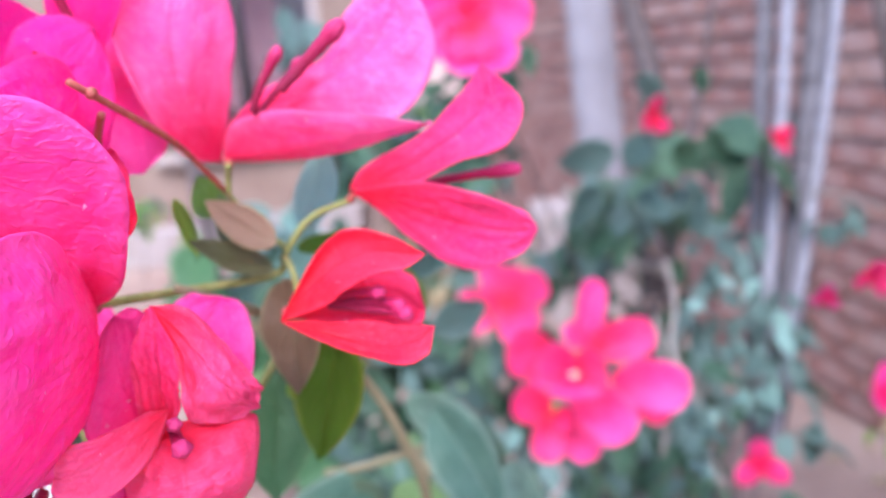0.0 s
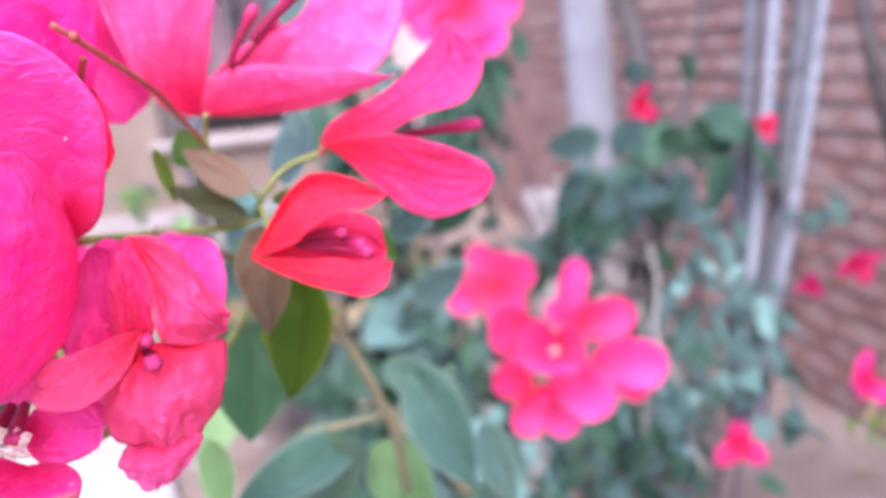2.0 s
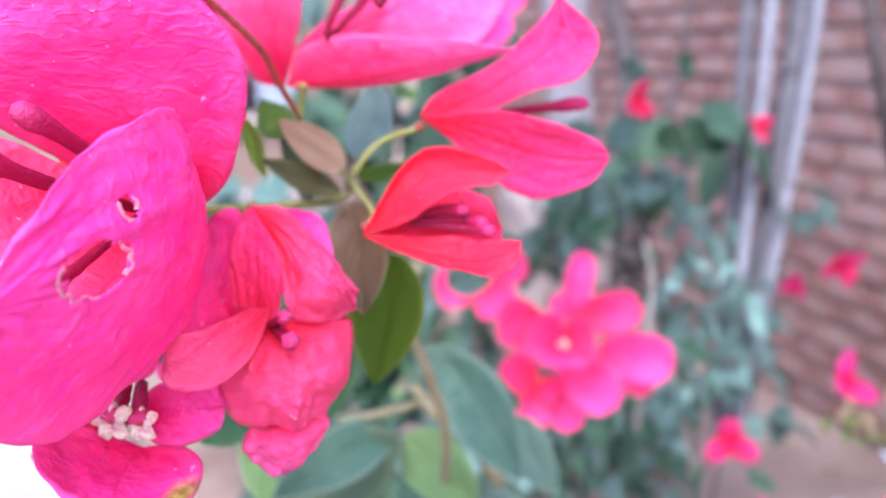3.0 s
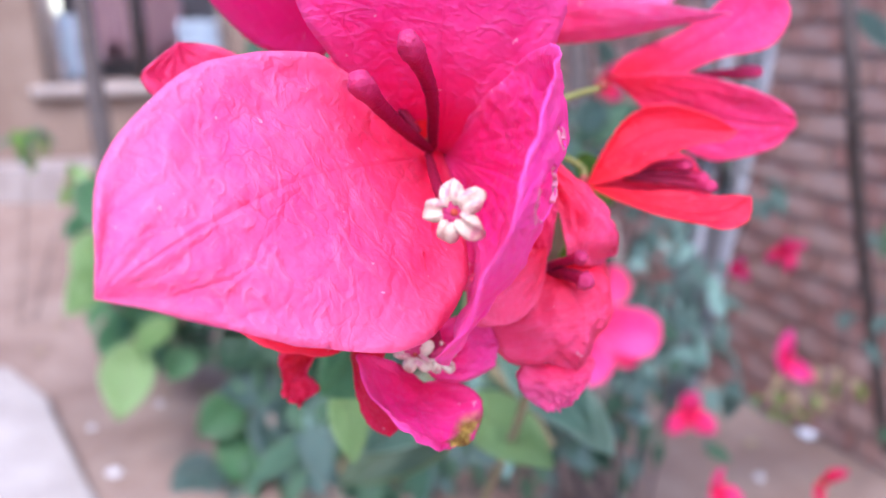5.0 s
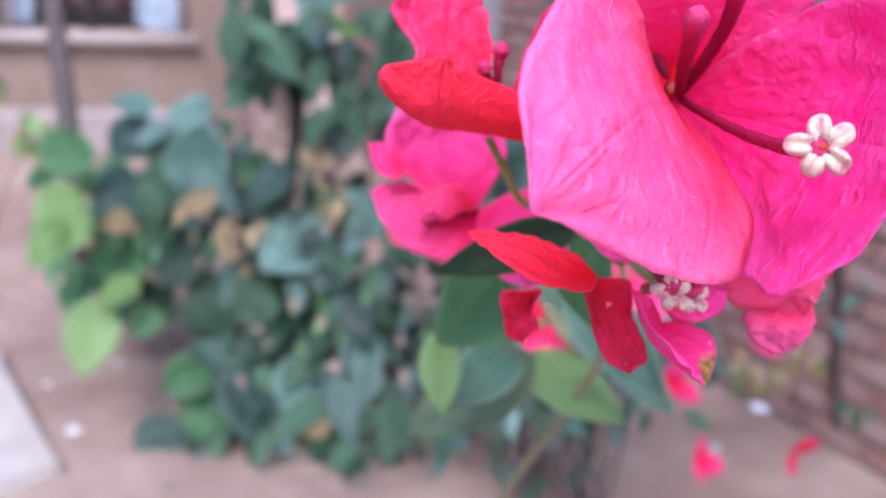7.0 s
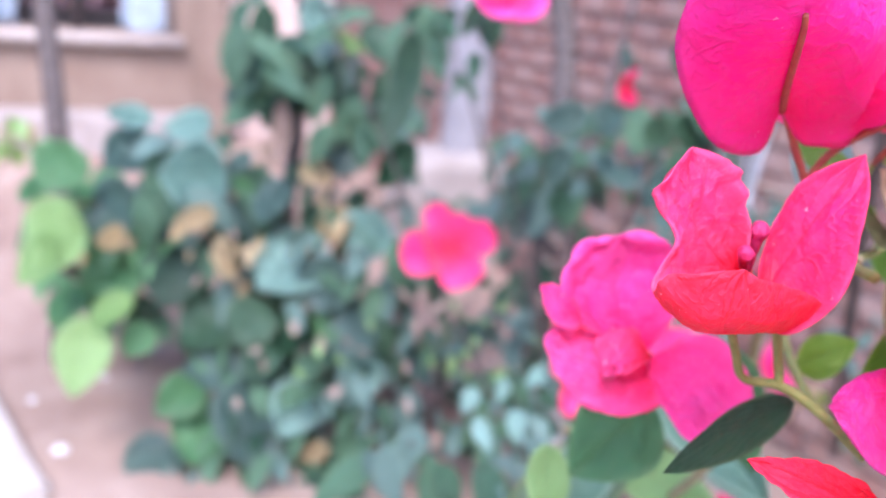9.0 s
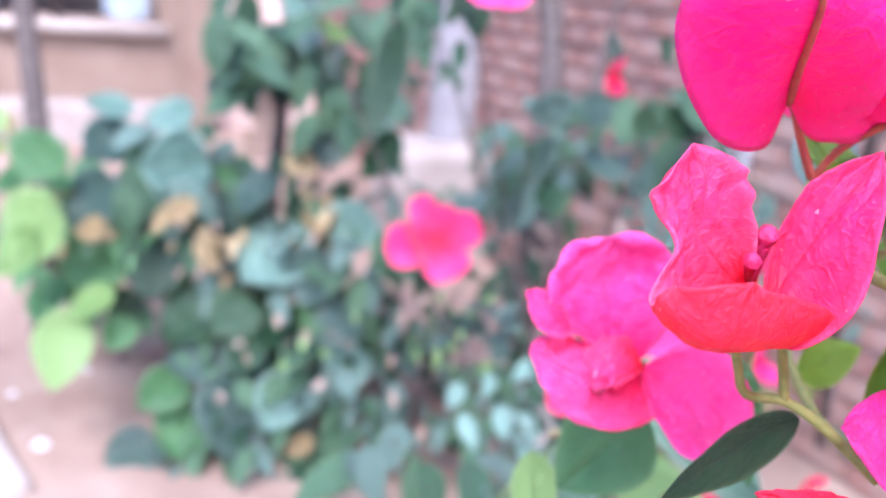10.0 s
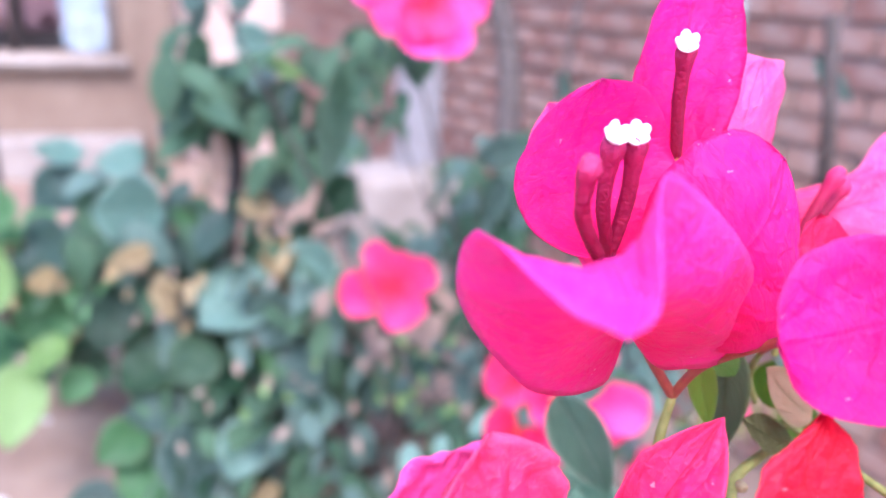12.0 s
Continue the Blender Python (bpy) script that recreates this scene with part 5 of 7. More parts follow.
stem(bush, [(-0.0963, 0.2528, 1.0370), (-0.1033, 0.2503, 1.0459), (-0.1103, 0.2467, 1.0547), (-0.1138, 0.2446, 1.0584)], 0.0012, 0.00094, mat=stem_red)
stem(bush, [(-0.0963, 0.2528, 1.0370), (-0.0951, 0.2459, 1.0472), (-0.0911, 0.2345, 1.0565), (-0.0870, 0.2236, 1.0639), (-0.0809, 0.2142, 1.0712)], 0.0011, 0.0010, mat=stem_red)
leaf(bush, (-0.0708, 0.2647, 1.0336), (-0.0793, 0.2825, 1.0455), (-0.8988, -0.1585, -0.4087), 0.0142, fold=0.15, bend=0.0, mat=leaf_lime, rows=22, cols=12)
leaf(bush, (-0.0696, 0.2704, 1.0393), (-0.0662, 0.2700, 1.0083), (0.8852, -0.4540, 0.1016), 0.0139, fold=0.15, bend=0.0, mat=leaf_rimmed, rows=22, cols=12)
leaf(bush, (-0.0622, 0.2802, 0.9645), (-0.0330, 0.2866, 0.9700), (-0.15, 0.50, 0.85), 0.0180, fold=0.15, bend=0.0, mat=leaf_bright, rows=22, cols=12)
# shrubs behind
clump(broad_shrub, (-0.494, 2.121, 0.541), 0.203, 0.149, 0.18, 22, 0.144, (leaf_mid, leaf_grey, leaf_green, leaf_mid,))
clump(broad_shrub, (-0.323, 2.091, 0.592), 0.136, 0.122, 0.18, 14, 0.156, (leaf_grey, leaf_green,))
clump(broad_shrub, (-0.487, 2.097, 0.355), 0.2, 0.11, 0.18, 18, 0.132, (leaf_mid, leaf_green, leaf_mid,))
clump(broad_shrub, (-0.197, 1.8, 0.138), 0.13, 0.13, 0.18, 14, 0.12, (leaf_green, leaf_grey,))
clump(broad_shrub, (-0.379, 1.734, -0.023), 0.09, 0.045, 0.18, 7, 0.1, (leaf_grey, leaf_mid,))
clump(broad_shrub, (-0.206, 2.062, 0.415), 0.168, 0.154, 0.18, 20, 0.108, (leaf_green, leaf_green,))
clump(tall_shrub, (-0.194, 1.909, 0.919), 0.054, 0.144, 0.12, 9, 0.132, (leaf_green,))
clump(tall_shrub, (-0.044, 1.875, 0.941), 0.108, 0.096, 0.12, 9, 0.132, (leaf_grey, leaf_green,))
clump(tall_shrub, (0.072, 1.764, 0.9), 0.069, 0.150, 0.12, 2, 0.144, (leaf_green,))
clump(tall_shrub, (0.001, 1.817, 0.809), 0.048, 0.084, 0.12, 6, 0.144, (leaf_green,))
clump(tall_shrub, (0.151, 1.777, 1.005), 0.058, 0.046, 0.12, 7, 0.120, (leaf_green,))
clump(tall_shrub, (-0.158, 2.157, 0.82), 0.074, 0.074, 0.12, 2, 0.120, (leaf_green,))
clump(mid_shrub, (-0.093, 2.128, 0.513), 0.158, 0.187, 0.18, 14, 0.112, (leaf_green, leaf_green,))
clump(mid_shrub, (-0.1, 1.976, 0.251), 0.223, 0.209, 0.18, 32, 0.112, (leaf_green, leaf_grey,))
clump(mid_shrub, (0.135, 1.748, 0.34), 0.204, 0.191, 0.18, 26, 0.106, (leaf_grey, leaf_green,))
clump(mid_shrub, (0.033, 1.691, 0.091), 0.230, 0.153, 0.18, 16, 0.085, (leaf_grey, leaf_green,))
clump(mid_shrub, (0.294, 1.549, 0.264), 0.191, 0.191, 0.18, 16, 0.08, (leaf_grey, leaf_green,))
clump(mid_shrub, (0.466, 1.92, 0.662), 0.1, 0.12, 0.18, 10, 0.100, (leaf_green, leaf_grey,))
clump(mid_shrub, (0.391, 1.548, 0.53), 0.150, 0.139, 0.18, 16, 0.081, (leaf_grey, leaf_green,))
clump(red_shrub, (0.415, 1.564, 0.785), 0.156, 0.101, 0.12, 18, 0.084, (leaf_grey, leaf_green,))
clump(red_shrub, (0.549, 1.42, 0.848), 0.073, 0.093, 0.12, 12, 0.072, (leaf_grey, leaf_green,))
clump(red_shrub, (0.424, 1.227, 0.896), 0.075, 0.050, 0.12, 9, 0.102, (leaf_green,))
clump(red_shrub, (0.24, 1.267, 0.809), 0.097, 0.097, 0.12, 12, 0.072, (leaf_grey, leaf_green,))
clump(red_shrub, (0.41, 1.256, 0.762), 0.079, 0.088, 0.12, 12, 0.066, (leaf_grey,))
clump(low_shrub, (0.398, 1.1, 0.615), 0.112, 0.080, 0.10, 34, 0.050, (leaf_grey,))
clump(low_shrub, (0.193, 0.967, 0.562), 0.144, 0.065, 0.10, 34, 0.055, (leaf_grey, leaf_green,))
clump(low_shrub, (0.294, 0.954, 0.507), 0.144, 0.043, 0.10, 20, 0.044, (leaf_grey, leaf_green,))
clump(low_shrub, (0.573, 1.139, 0.781), 0.048, 0.032, 0.10, 6, 0.055, (leaf_grey,))
clump(low_shrub, (0.436, 1.026, 0.557), 0.045, 0.045, 0.10, 7, 0.061, (leaf_grey,))
# flowers further back
fl = flower((0.1113, 0.7536, 0.7574), "bright pink bougainvillea flower head with pointed bracts", low_shrub)
petal(fl, [(0.1278, 0.7779, 0.7727), (0.1351, 0.7893, 0.7943), (0.1413, 0.7930, 0.8186), (0.1463, 0.7940, 0.8400)], [(0.1209, 0.7813, 0.7875), (0.1232, 0.7836, 0.8147), (0.1324, 0.7887, 0.8360)], [(0.1413, 0.7803, 0.7822), (0.1516, 0.7823, 0.8072), (0.1546, 0.7877, 0.8301)], bract_pink, 1.0)
petal(fl, [(0.1278, 0.7779, 0.7727), (0.1533, 0.7812, 0.7740), (0.1775, 0.7768, 0.7782), (0.1975, 0.7709, 0.7825)], [(0.1391, 0.7801, 0.7892), (0.1637, 0.7751, 0.8000), (0.1869, 0.7717, 0.7986)], [(0.1419, 0.7733, 0.7598), (0.1676, 0.7656, 0.7592), (0.1899, 0.7643, 0.7669)], bract_red, 1.0)
petal(fl, [(0.1278, 0.7779, 0.7727), (0.1253, 0.7893, 0.7796), (0.1218, 0.7930, 0.7893), (0.1185, 0.7941, 0.7985)], [(0.1161, 0.7799, 0.7740), (0.1083, 0.7817, 0.7835), (0.1082, 0.7873, 0.7930)], [(0.1361, 0.7818, 0.7807), (0.1362, 0.7843, 0.7929), (0.1302, 0.7894, 0.8003)], bract_pink, 1.0)
petal(fl, [(0.1463, 0.7524, 0.7503), (0.1721, 0.7498, 0.7420), (0.1962, 0.7398, 0.7372), (0.2158, 0.7291, 0.7341)], [(0.1649, 0.7522, 0.7639), (0.1922, 0.7413, 0.7658), (0.2129, 0.7324, 0.7555)], [(0.1533, 0.7442, 0.7306), (0.1762, 0.7303, 0.7199), (0.2006, 0.7239, 0.7199)], bract_pink, 1.0)
petal(fl, [(0.1463, 0.7524, 0.7503), (0.1655, 0.7544, 0.7313), (0.1835, 0.7489, 0.7155), (0.1983, 0.7421, 0.7031)], [(0.1635, 0.7526, 0.7500), (0.1851, 0.7458, 0.7375), (0.1998, 0.7418, 0.7195)], [(0.1478, 0.7485, 0.7336), (0.1632, 0.7402, 0.7146), (0.1827, 0.7374, 0.7016)], bract_red, 1.0)
petal(fl, [(0.1092, 0.7423, 0.7535), (0.1251, 0.7368, 0.7332), (0.1398, 0.7239, 0.7165), (0.1517, 0.7107, 0.7037)], [(0.1307, 0.7392, 0.7543), (0.1513, 0.7247, 0.7414), (0.1608, 0.7135, 0.7221)], [(0.1033, 0.7341, 0.7342), (0.1134, 0.7177, 0.7136), (0.1314, 0.7081, 0.7006)], bract_pink, 1.0)
petal(fl, [(0.1092, 0.7423, 0.7535), (0.1178, 0.7434, 0.7313), (0.1255, 0.7371, 0.7124), (0.1318, 0.7295, 0.6973)], [(0.1246, 0.7412, 0.7477), (0.1370, 0.7332, 0.7303), (0.1410, 0.7286, 0.7106)], [(0.1019, 0.7389, 0.7390), (0.1053, 0.7299, 0.7183), (0.1162, 0.7261, 0.7012)], bract_pink, 1.0)
petal(fl, [(0.0939, 0.7570, 0.7732), (0.0778, 0.7572, 0.7794), (0.0613, 0.7498, 0.7884), (0.0474, 0.7413, 0.7968)], [(0.0794, 0.7504, 0.7616), (0.0595, 0.7394, 0.7657), (0.0463, 0.7354, 0.7784)], [(0.0914, 0.7580, 0.7934), (0.0762, 0.7499, 0.8096), (0.0592, 0.7435, 0.8124)], bract_red, 1.0)
petal(fl, [(0.0939, 0.7570, 0.7732), (0.0829, 0.7582, 0.7680), (0.0713, 0.7519, 0.7658), (0.0614, 0.7443, 0.7649)], [(0.0933, 0.7517, 0.7586), (0.0829, 0.7421, 0.7520), (0.0707, 0.7389, 0.7533)], [(0.0828, 0.7577, 0.7847), (0.0685, 0.7504, 0.7882), (0.0595, 0.7453, 0.7815)], bract_pink, 1.0)
petal(fl, [(0.1051, 0.7249, 0.7668), (0.0948, 0.7227, 0.7780), (0.0839, 0.7130, 0.7919), (0.0747, 0.7024, 0.8045)], [(0.0899, 0.7185, 0.7641), (0.0746, 0.7056, 0.7761), (0.0678, 0.6989, 0.7913)], [(0.1091, 0.7233, 0.7833), (0.1010, 0.7121, 0.8024), (0.0881, 0.7039, 0.8116)], bract_pink, 0.6)
petal(fl, [(0.1051, 0.7249, 0.7668), (0.1152, 0.7213, 0.7708), (0.1241, 0.7103, 0.7779), (0.1311, 0.6986, 0.7847)], [(0.1066, 0.7235, 0.7847), (0.1146, 0.7113, 0.7983), (0.1240, 0.7016, 0.7996)], [(0.1133, 0.7168, 0.7555), (0.1238, 0.7021, 0.7582), (0.1311, 0.6945, 0.7687)], bract_red, 0.6)
petal(fl, [(0.1051, 0.7249, 0.7668), (0.1037, 0.7190, 0.7615), (0.1015, 0.7056, 0.7594), (0.0994, 0.6921, 0.7588)], [(0.1213, 0.7187, 0.7631), (0.1252, 0.7027, 0.7608), (0.1179, 0.6920, 0.7590)], [(0.0869, 0.7192, 0.7675), (0.0780, 0.7034, 0.7669), (0.0815, 0.6926, 0.7637)], bract_pink, 0.6)
floret(fl, [(0.1095, 0.7430, 0.7561), (0.1038, 0.7066, 0.7765)], 0.00118, 0.00188, mat=tube_red, star=0.0046, face=(-0.14, -0.92, 0.37))
fl = flower((0.0846, 0.7452, 0.7231), "small coral-red bougainvillea flower below the pink one", low_shrub)
petal(fl, [(0.0846, 0.7452, 0.7231), (0.0715, 0.7458, 0.7309), (0.0582, 0.7389, 0.7419), (0.0469, 0.7309, 0.7521)], [(0.0709, 0.7398, 0.7170), (0.0541, 0.7298, 0.7251), (0.0440, 0.7259, 0.7381)], [(0.0844, 0.7454, 0.7398), (0.0728, 0.7374, 0.7566), (0.0584, 0.7318, 0.7625)], bract_red, 1.0)
petal(fl, [(0.0846, 0.7452, 0.7231), (0.0803, 0.7437, 0.7062), (0.0755, 0.7348, 0.6928), (0.0714, 0.7252, 0.6827)], [(0.0937, 0.7410, 0.7127), (0.0930, 0.7297, 0.6983), (0.0851, 0.7233, 0.6861)], [(0.0707, 0.7421, 0.7188), (0.0610, 0.7313, 0.7068), (0.0603, 0.7245, 0.6927)], bract_red, 1.0)
petal(fl, [(0.0846, 0.7452, 0.7231), (0.0985, 0.7471, 0.7042), (0.1117, 0.7416, 0.6888), (0.1228, 0.7348, 0.6767)], [(0.1020, 0.7454, 0.7230), (0.1199, 0.7387, 0.7109), (0.1292, 0.7347, 0.6932)], [(0.0808, 0.7412, 0.7065), (0.0904, 0.7329, 0.6879), (0.1062, 0.7301, 0.6752)], bract_pink, 1.0)
petal(fl, [(0.0846, 0.7452, 0.7231), (0.0908, 0.7435, 0.7199), (0.0963, 0.7344, 0.7202), (0.1007, 0.7245, 0.7216)], [(0.0922, 0.7433, 0.7305), (0.0997, 0.7327, 0.7346), (0.1034, 0.7253, 0.7317)], [(0.0828, 0.7396, 0.7151), (0.0867, 0.7275, 0.7133), (0.0934, 0.7212, 0.7152)], bract_red, 1.0)
fl = flower((0.0906, 1.2763, 0.6753), "small bright pink bougainvillea flower head in the shrub", mid_shrub)
petal(fl, [(0.0922, 1.2750, 0.6729), (0.0635, 1.2771, 0.6693), (0.0333, 1.2718, 0.6682), (0.0073, 1.2651, 0.6682)], [(0.0790, 1.2641, 0.6479), (0.0474, 1.2533, 0.6381), (0.0190, 1.2528, 0.6441)], [(0.0744, 1.2824, 0.6961), (0.0410, 1.2786, 0.7049), (0.0140, 1.2724, 0.6959)], bract_red, 2.5)
petal(fl, [(0.0922, 1.2750, 0.6729), (0.0839, 1.2917, 0.6947), (0.0736, 1.3010, 0.7190), (0.0642, 1.3069, 0.7404)], [(0.0722, 1.2826, 0.6779), (0.0549, 1.2914, 0.7012), (0.0503, 1.3013, 0.7256)], [(0.1021, 1.2789, 0.6921), (0.0967, 1.2862, 0.7211), (0.0829, 1.2973, 0.7411)], bract_red, 2.5)
petal(fl, [(0.0922, 1.2750, 0.6729), (0.1161, 1.2711, 0.6847), (0.1376, 1.2599, 0.6989), (0.1550, 1.2483, 0.7115)], [(0.0964, 1.2784, 0.6973), (0.1158, 1.2681, 0.7197), (0.1385, 1.2567, 0.7269)], [(0.1110, 1.2619, 0.6625), (0.1360, 1.2452, 0.6713), (0.1543, 1.2389, 0.6893)], bract_red, 2.5)
petal(fl, [(0.0922, 1.2750, 0.6729), (0.1006, 1.2614, 0.6554), (0.1068, 1.2408, 0.6408), (0.1113, 1.2212, 0.6294)], [(0.1183, 1.2630, 0.6774), (0.1330, 1.2386, 0.6673), (0.1322, 1.2216, 0.6493)], [(0.0732, 1.2674, 0.6524), (0.0705, 1.2446, 0.6327), (0.0837, 1.2263, 0.6224)], bract_red, 2.5)
petal(fl, [(0.0922, 1.2750, 0.6729), (0.1016, 1.2815, 0.6913), (0.1088, 1.2806, 0.7121), (0.1143, 1.2777, 0.7303)], [(0.0802, 1.2822, 0.6891), (0.0810, 1.2822, 0.7138), (0.0932, 1.2810, 0.7309)], [(0.1123, 1.2688, 0.6775), (0.1256, 1.2635, 0.6977), (0.1279, 1.2665, 0.7183)], bract_red, 2.5)
bloom(red_shrub, (0.325, 1.221, 0.945), 0.067, 1, (bract_red,), "small red flower")
bloom(red_shrub, (0.49, 1.168, 0.895), 0.049, 1, (bract_red,), "small red flower")
bloom(low_shrub, (0.633, 1.159, 0.485), 0.097, 1, (bract_magenta,), "small magenta flower near the soil")
bloom(low_shrub, (0.358, 0.935, 0.532), 0.072, 1, (bract_pink,), "small pink flower near the soil")
bloom(low_shrub, (0.622, 1.31, 0.603), 0.048, 1, (bract_magenta,), "small magenta flower")
bloom(low_shrub, (0.673, 1.262, 0.655), 0.092, 2, (bract_pink,), "small pink flower head")
bloom(low_shrub, (0.356, 0.849, 0.464), 0.072, 1, (bract_pink,), "small pink flower near the soil")
bloom(low_shrub, (0.522, 0.877, 0.449), 0.068, 1, (bract_red,), "small red flower near the soil")
fl = flower((0.0708, 1.0838, 1.1172), "large pink bougainvillea flower head", tall_shrub)
petal(fl, [(0.0713, 1.0846, 1.1206), (0.0377, 1.0802, 1.1235), (0.0046, 1.0674, 1.1258), (-0.0231, 1.0541, 1.1277)], [(0.0515, 1.0731, 1.0962), (0.0154, 1.0553, 1.0888), (-0.0145, 1.0472, 1.0992)], [(0.0563, 1.0852, 1.1477), (0.0221, 1.0721, 1.1599), (-0.0093, 1.0601, 1.1541)], bract_magenta, 3)
petal(fl, [(0.0713, 1.0846, 1.1206), (0.0467, 1.0727, 1.1063), (0.0224, 1.0526, 1.0921), (0.0023, 1.0331, 1.0802)], [(0.0693, 1.0713, 1.0953), (0.0475, 1.0465, 1.0734), (0.0218, 1.0309, 1.0660)], [(0.0477, 1.0793, 1.1309), (0.0178, 1.0576, 1.1224), (-0.0011, 1.0394, 1.1038)], bract_pink, 3)
petal(fl, [(0.0713, 1.0846, 1.1206), (0.0635, 1.0663, 1.0932), (0.0556, 1.0398, 1.0663), (0.0491, 1.0151, 1.0442)], [(0.0889, 1.0710, 1.1007), (0.0885, 1.0406, 1.0699), (0.0744, 1.0181, 1.0471)], [(0.0454, 1.0730, 1.1120), (0.0289, 1.0434, 1.0854), (0.0286, 1.0203, 1.0590)], bract_magenta, 3)
petal(fl, [(0.0713, 1.0846, 1.1206), (0.0836, 1.0701, 1.0931), (0.0951, 1.0475, 1.0660), (0.1045, 1.0260, 1.0436)], [(0.0968, 1.0762, 1.1148), (0.1162, 1.0512, 1.0891), (0.1208, 1.0312, 1.0616)], [(0.0582, 1.0717, 1.0978), (0.0631, 1.0450, 1.0658), (0.0799, 1.0264, 1.0436)], bract_magenta, 3)
petal(fl, [(0.0713, 1.0846, 1.1206), (0.0980, 1.0792, 1.1157), (0.1237, 1.0656, 1.1106), (0.1450, 1.0515, 1.1061)], [(0.0890, 1.0841, 1.1409), (0.1177, 1.0697, 1.1440), (0.1403, 1.0571, 1.1321)], [(0.0808, 1.0732, 1.0950), (0.1063, 1.0547, 1.0808), (0.1315, 1.0455, 1.0832)], bract_pink, 3)
petal(fl, [(0.0713, 1.0846, 1.1206), (0.0811, 1.0968, 1.1455), (0.0906, 1.1006, 1.1699), (0.0985, 1.1014, 1.1905)], [(0.0487, 1.0896, 1.1434), (0.0477, 1.0924, 1.1729), (0.0650, 1.0973, 1.1928)], [(0.1037, 1.0856, 1.1230), (0.1243, 1.0869, 1.1445), (0.1249, 1.0930, 1.1706)], bract_magenta, 3)
petal(fl, [(0.0713, 1.0846, 1.1206), (0.0559, 1.0966, 1.1463), (0.0403, 1.1002, 1.1715), (0.0269, 1.1009, 1.1927)], [(0.0381, 1.0838, 1.1189), (0.0117, 1.0841, 1.1395), (0.0048, 1.0906, 1.1677)], [(0.0885, 1.0913, 1.1482), (0.0819, 1.0947, 1.1803), (0.0597, 1.0989, 1.1996)], bract_magenta, 3)
petal(fl, [(0.0678, 1.0495, 1.1025), (0.0564, 1.0456, 1.0908), (0.0450, 1.0335, 1.0791), (0.0353, 1.0207, 1.0693)], [(0.0731, 1.0420, 1.0860), (0.0652, 1.0264, 1.0696), (0.0512, 1.0176, 1.0620)], [(0.0505, 1.0466, 1.1068), (0.0340, 1.0327, 1.0984), (0.0269, 1.0225, 1.0844)], bract_red, 2)
petal(fl, [(0.0678, 1.0495, 1.1025), (0.0747, 1.0459, 1.0908), (0.0812, 1.0340, 1.0792), (0.0866, 1.0215, 1.0693)], [(0.0846, 1.0464, 1.1040), (0.0965, 1.0327, 1.0946), (0.0985, 1.0228, 1.0814)], [(0.0579, 1.0425, 1.0888), (0.0595, 1.0272, 1.0735), (0.0698, 1.0186, 1.0650)], bract_red, 2)
petal(fl, [(0.0678, 1.0495, 1.1025), (0.0729, 1.0512, 1.1136), (0.0775, 1.0445, 1.1244), (0.0813, 1.0364, 1.1333)], [(0.0561, 1.0484, 1.1143), (0.0555, 1.0399, 1.1279), (0.0643, 1.0351, 1.1361)], [(0.0844, 1.0459, 1.1019), (0.0947, 1.0364, 1.1108), (0.0947, 1.0325, 1.1227)], bract_red, 2)
# dry leaves among the green
clump(mid_shrub, (-0.156, 2.214, 0.672), 0.035, 0.11, 0.08, 7, 0.05, (leaf_yellow,))
clump(mid_shrub, (-0.061, 1.877, 0.634), 0.063, 0.050, 0.08, 4, 0.05, (leaf_yellow,))
clump(broad_shrub, (-0.306, 1.903, 0.508), 0.088, 0.063, 0.08, 6, 0.05, (leaf_yellow,))
clump(mid_shrub, (-0.002, 1.825, 0.531), 0.050, 0.050, 0.08, 4, 0.05, (leaf_yellow,))
clump(broad_shrub, (-0.514, 1.956, 0.493), 0.076, 0.050, 0.08, 4, 0.05, (leaf_yellow,))
clump(broad_shrub, (-0.21, 1.858, 0.456), 0.050, 0.076, 0.08, 4, 0.05, (leaf_yellow,))
clump(broad_shrub, (-0.195, 1.89, 0.467), 0.14, 0.12, 0.08, 10, 0.042, (leaf_dry, leaf_yellow,))
clump(mid_shrub, (-0.031, 1.792, 0.511), 0.1, 0.12, 0.08, 8, 0.04, (leaf_dry, leaf_yellow, leaf_dry,))
clump(mid_shrub, (-0.087, 1.667, 0.265), 0.2, 0.14, 0.08, 12, 0.04, (leaf_dry, leaf_pale, leaf_dry,))
clump(mid_shrub, (0.109, 1.478, 0.361), 0.16, 0.16, 0.08, 16, 0.036, (leaf_dry, leaf_dry, leaf_pale,))
clump(mid_shrub, (0.245, 1.376, 0.495), 0.14, 0.16, 0.08, 14, 0.034, (leaf_dry, leaf_pale,))
clump(mid_shrub, (0.082, 1.907, 0.62), 0.1, 0.1, 0.08, 8, 0.05, (leaf_dry,))
clump(broad_shrub, (-0.409, 2.026, 0.396), 0.14, 0.1, 0.08, 6, 0.05, (leaf_yellow, leaf_dry,))
clump(mid_shrub, (0.241, 1.75, 0.618), 0.12, 0.05, 0.1, 9, 0.075, (leaf_grey, leaf_green,))
clump(mid_shrub, (0.124, 1.799, 0.661), 0.05, 0.05, 0.1, 4, 0.06, (leaf_grey, leaf_green,))
clump(mid_shrub, (-0.031, 1.974, 0.562), 0.12, 0.08, 0.1, 16, 0.095, (leaf_grey, leaf_green, leaf_green,))
clump(broad_shrub, (-0.214, 2.086, 0.572), 0.07, 0.09, 0.1, 9, 0.1, (leaf_grey, leaf_green, leaf_dark_shaded,))
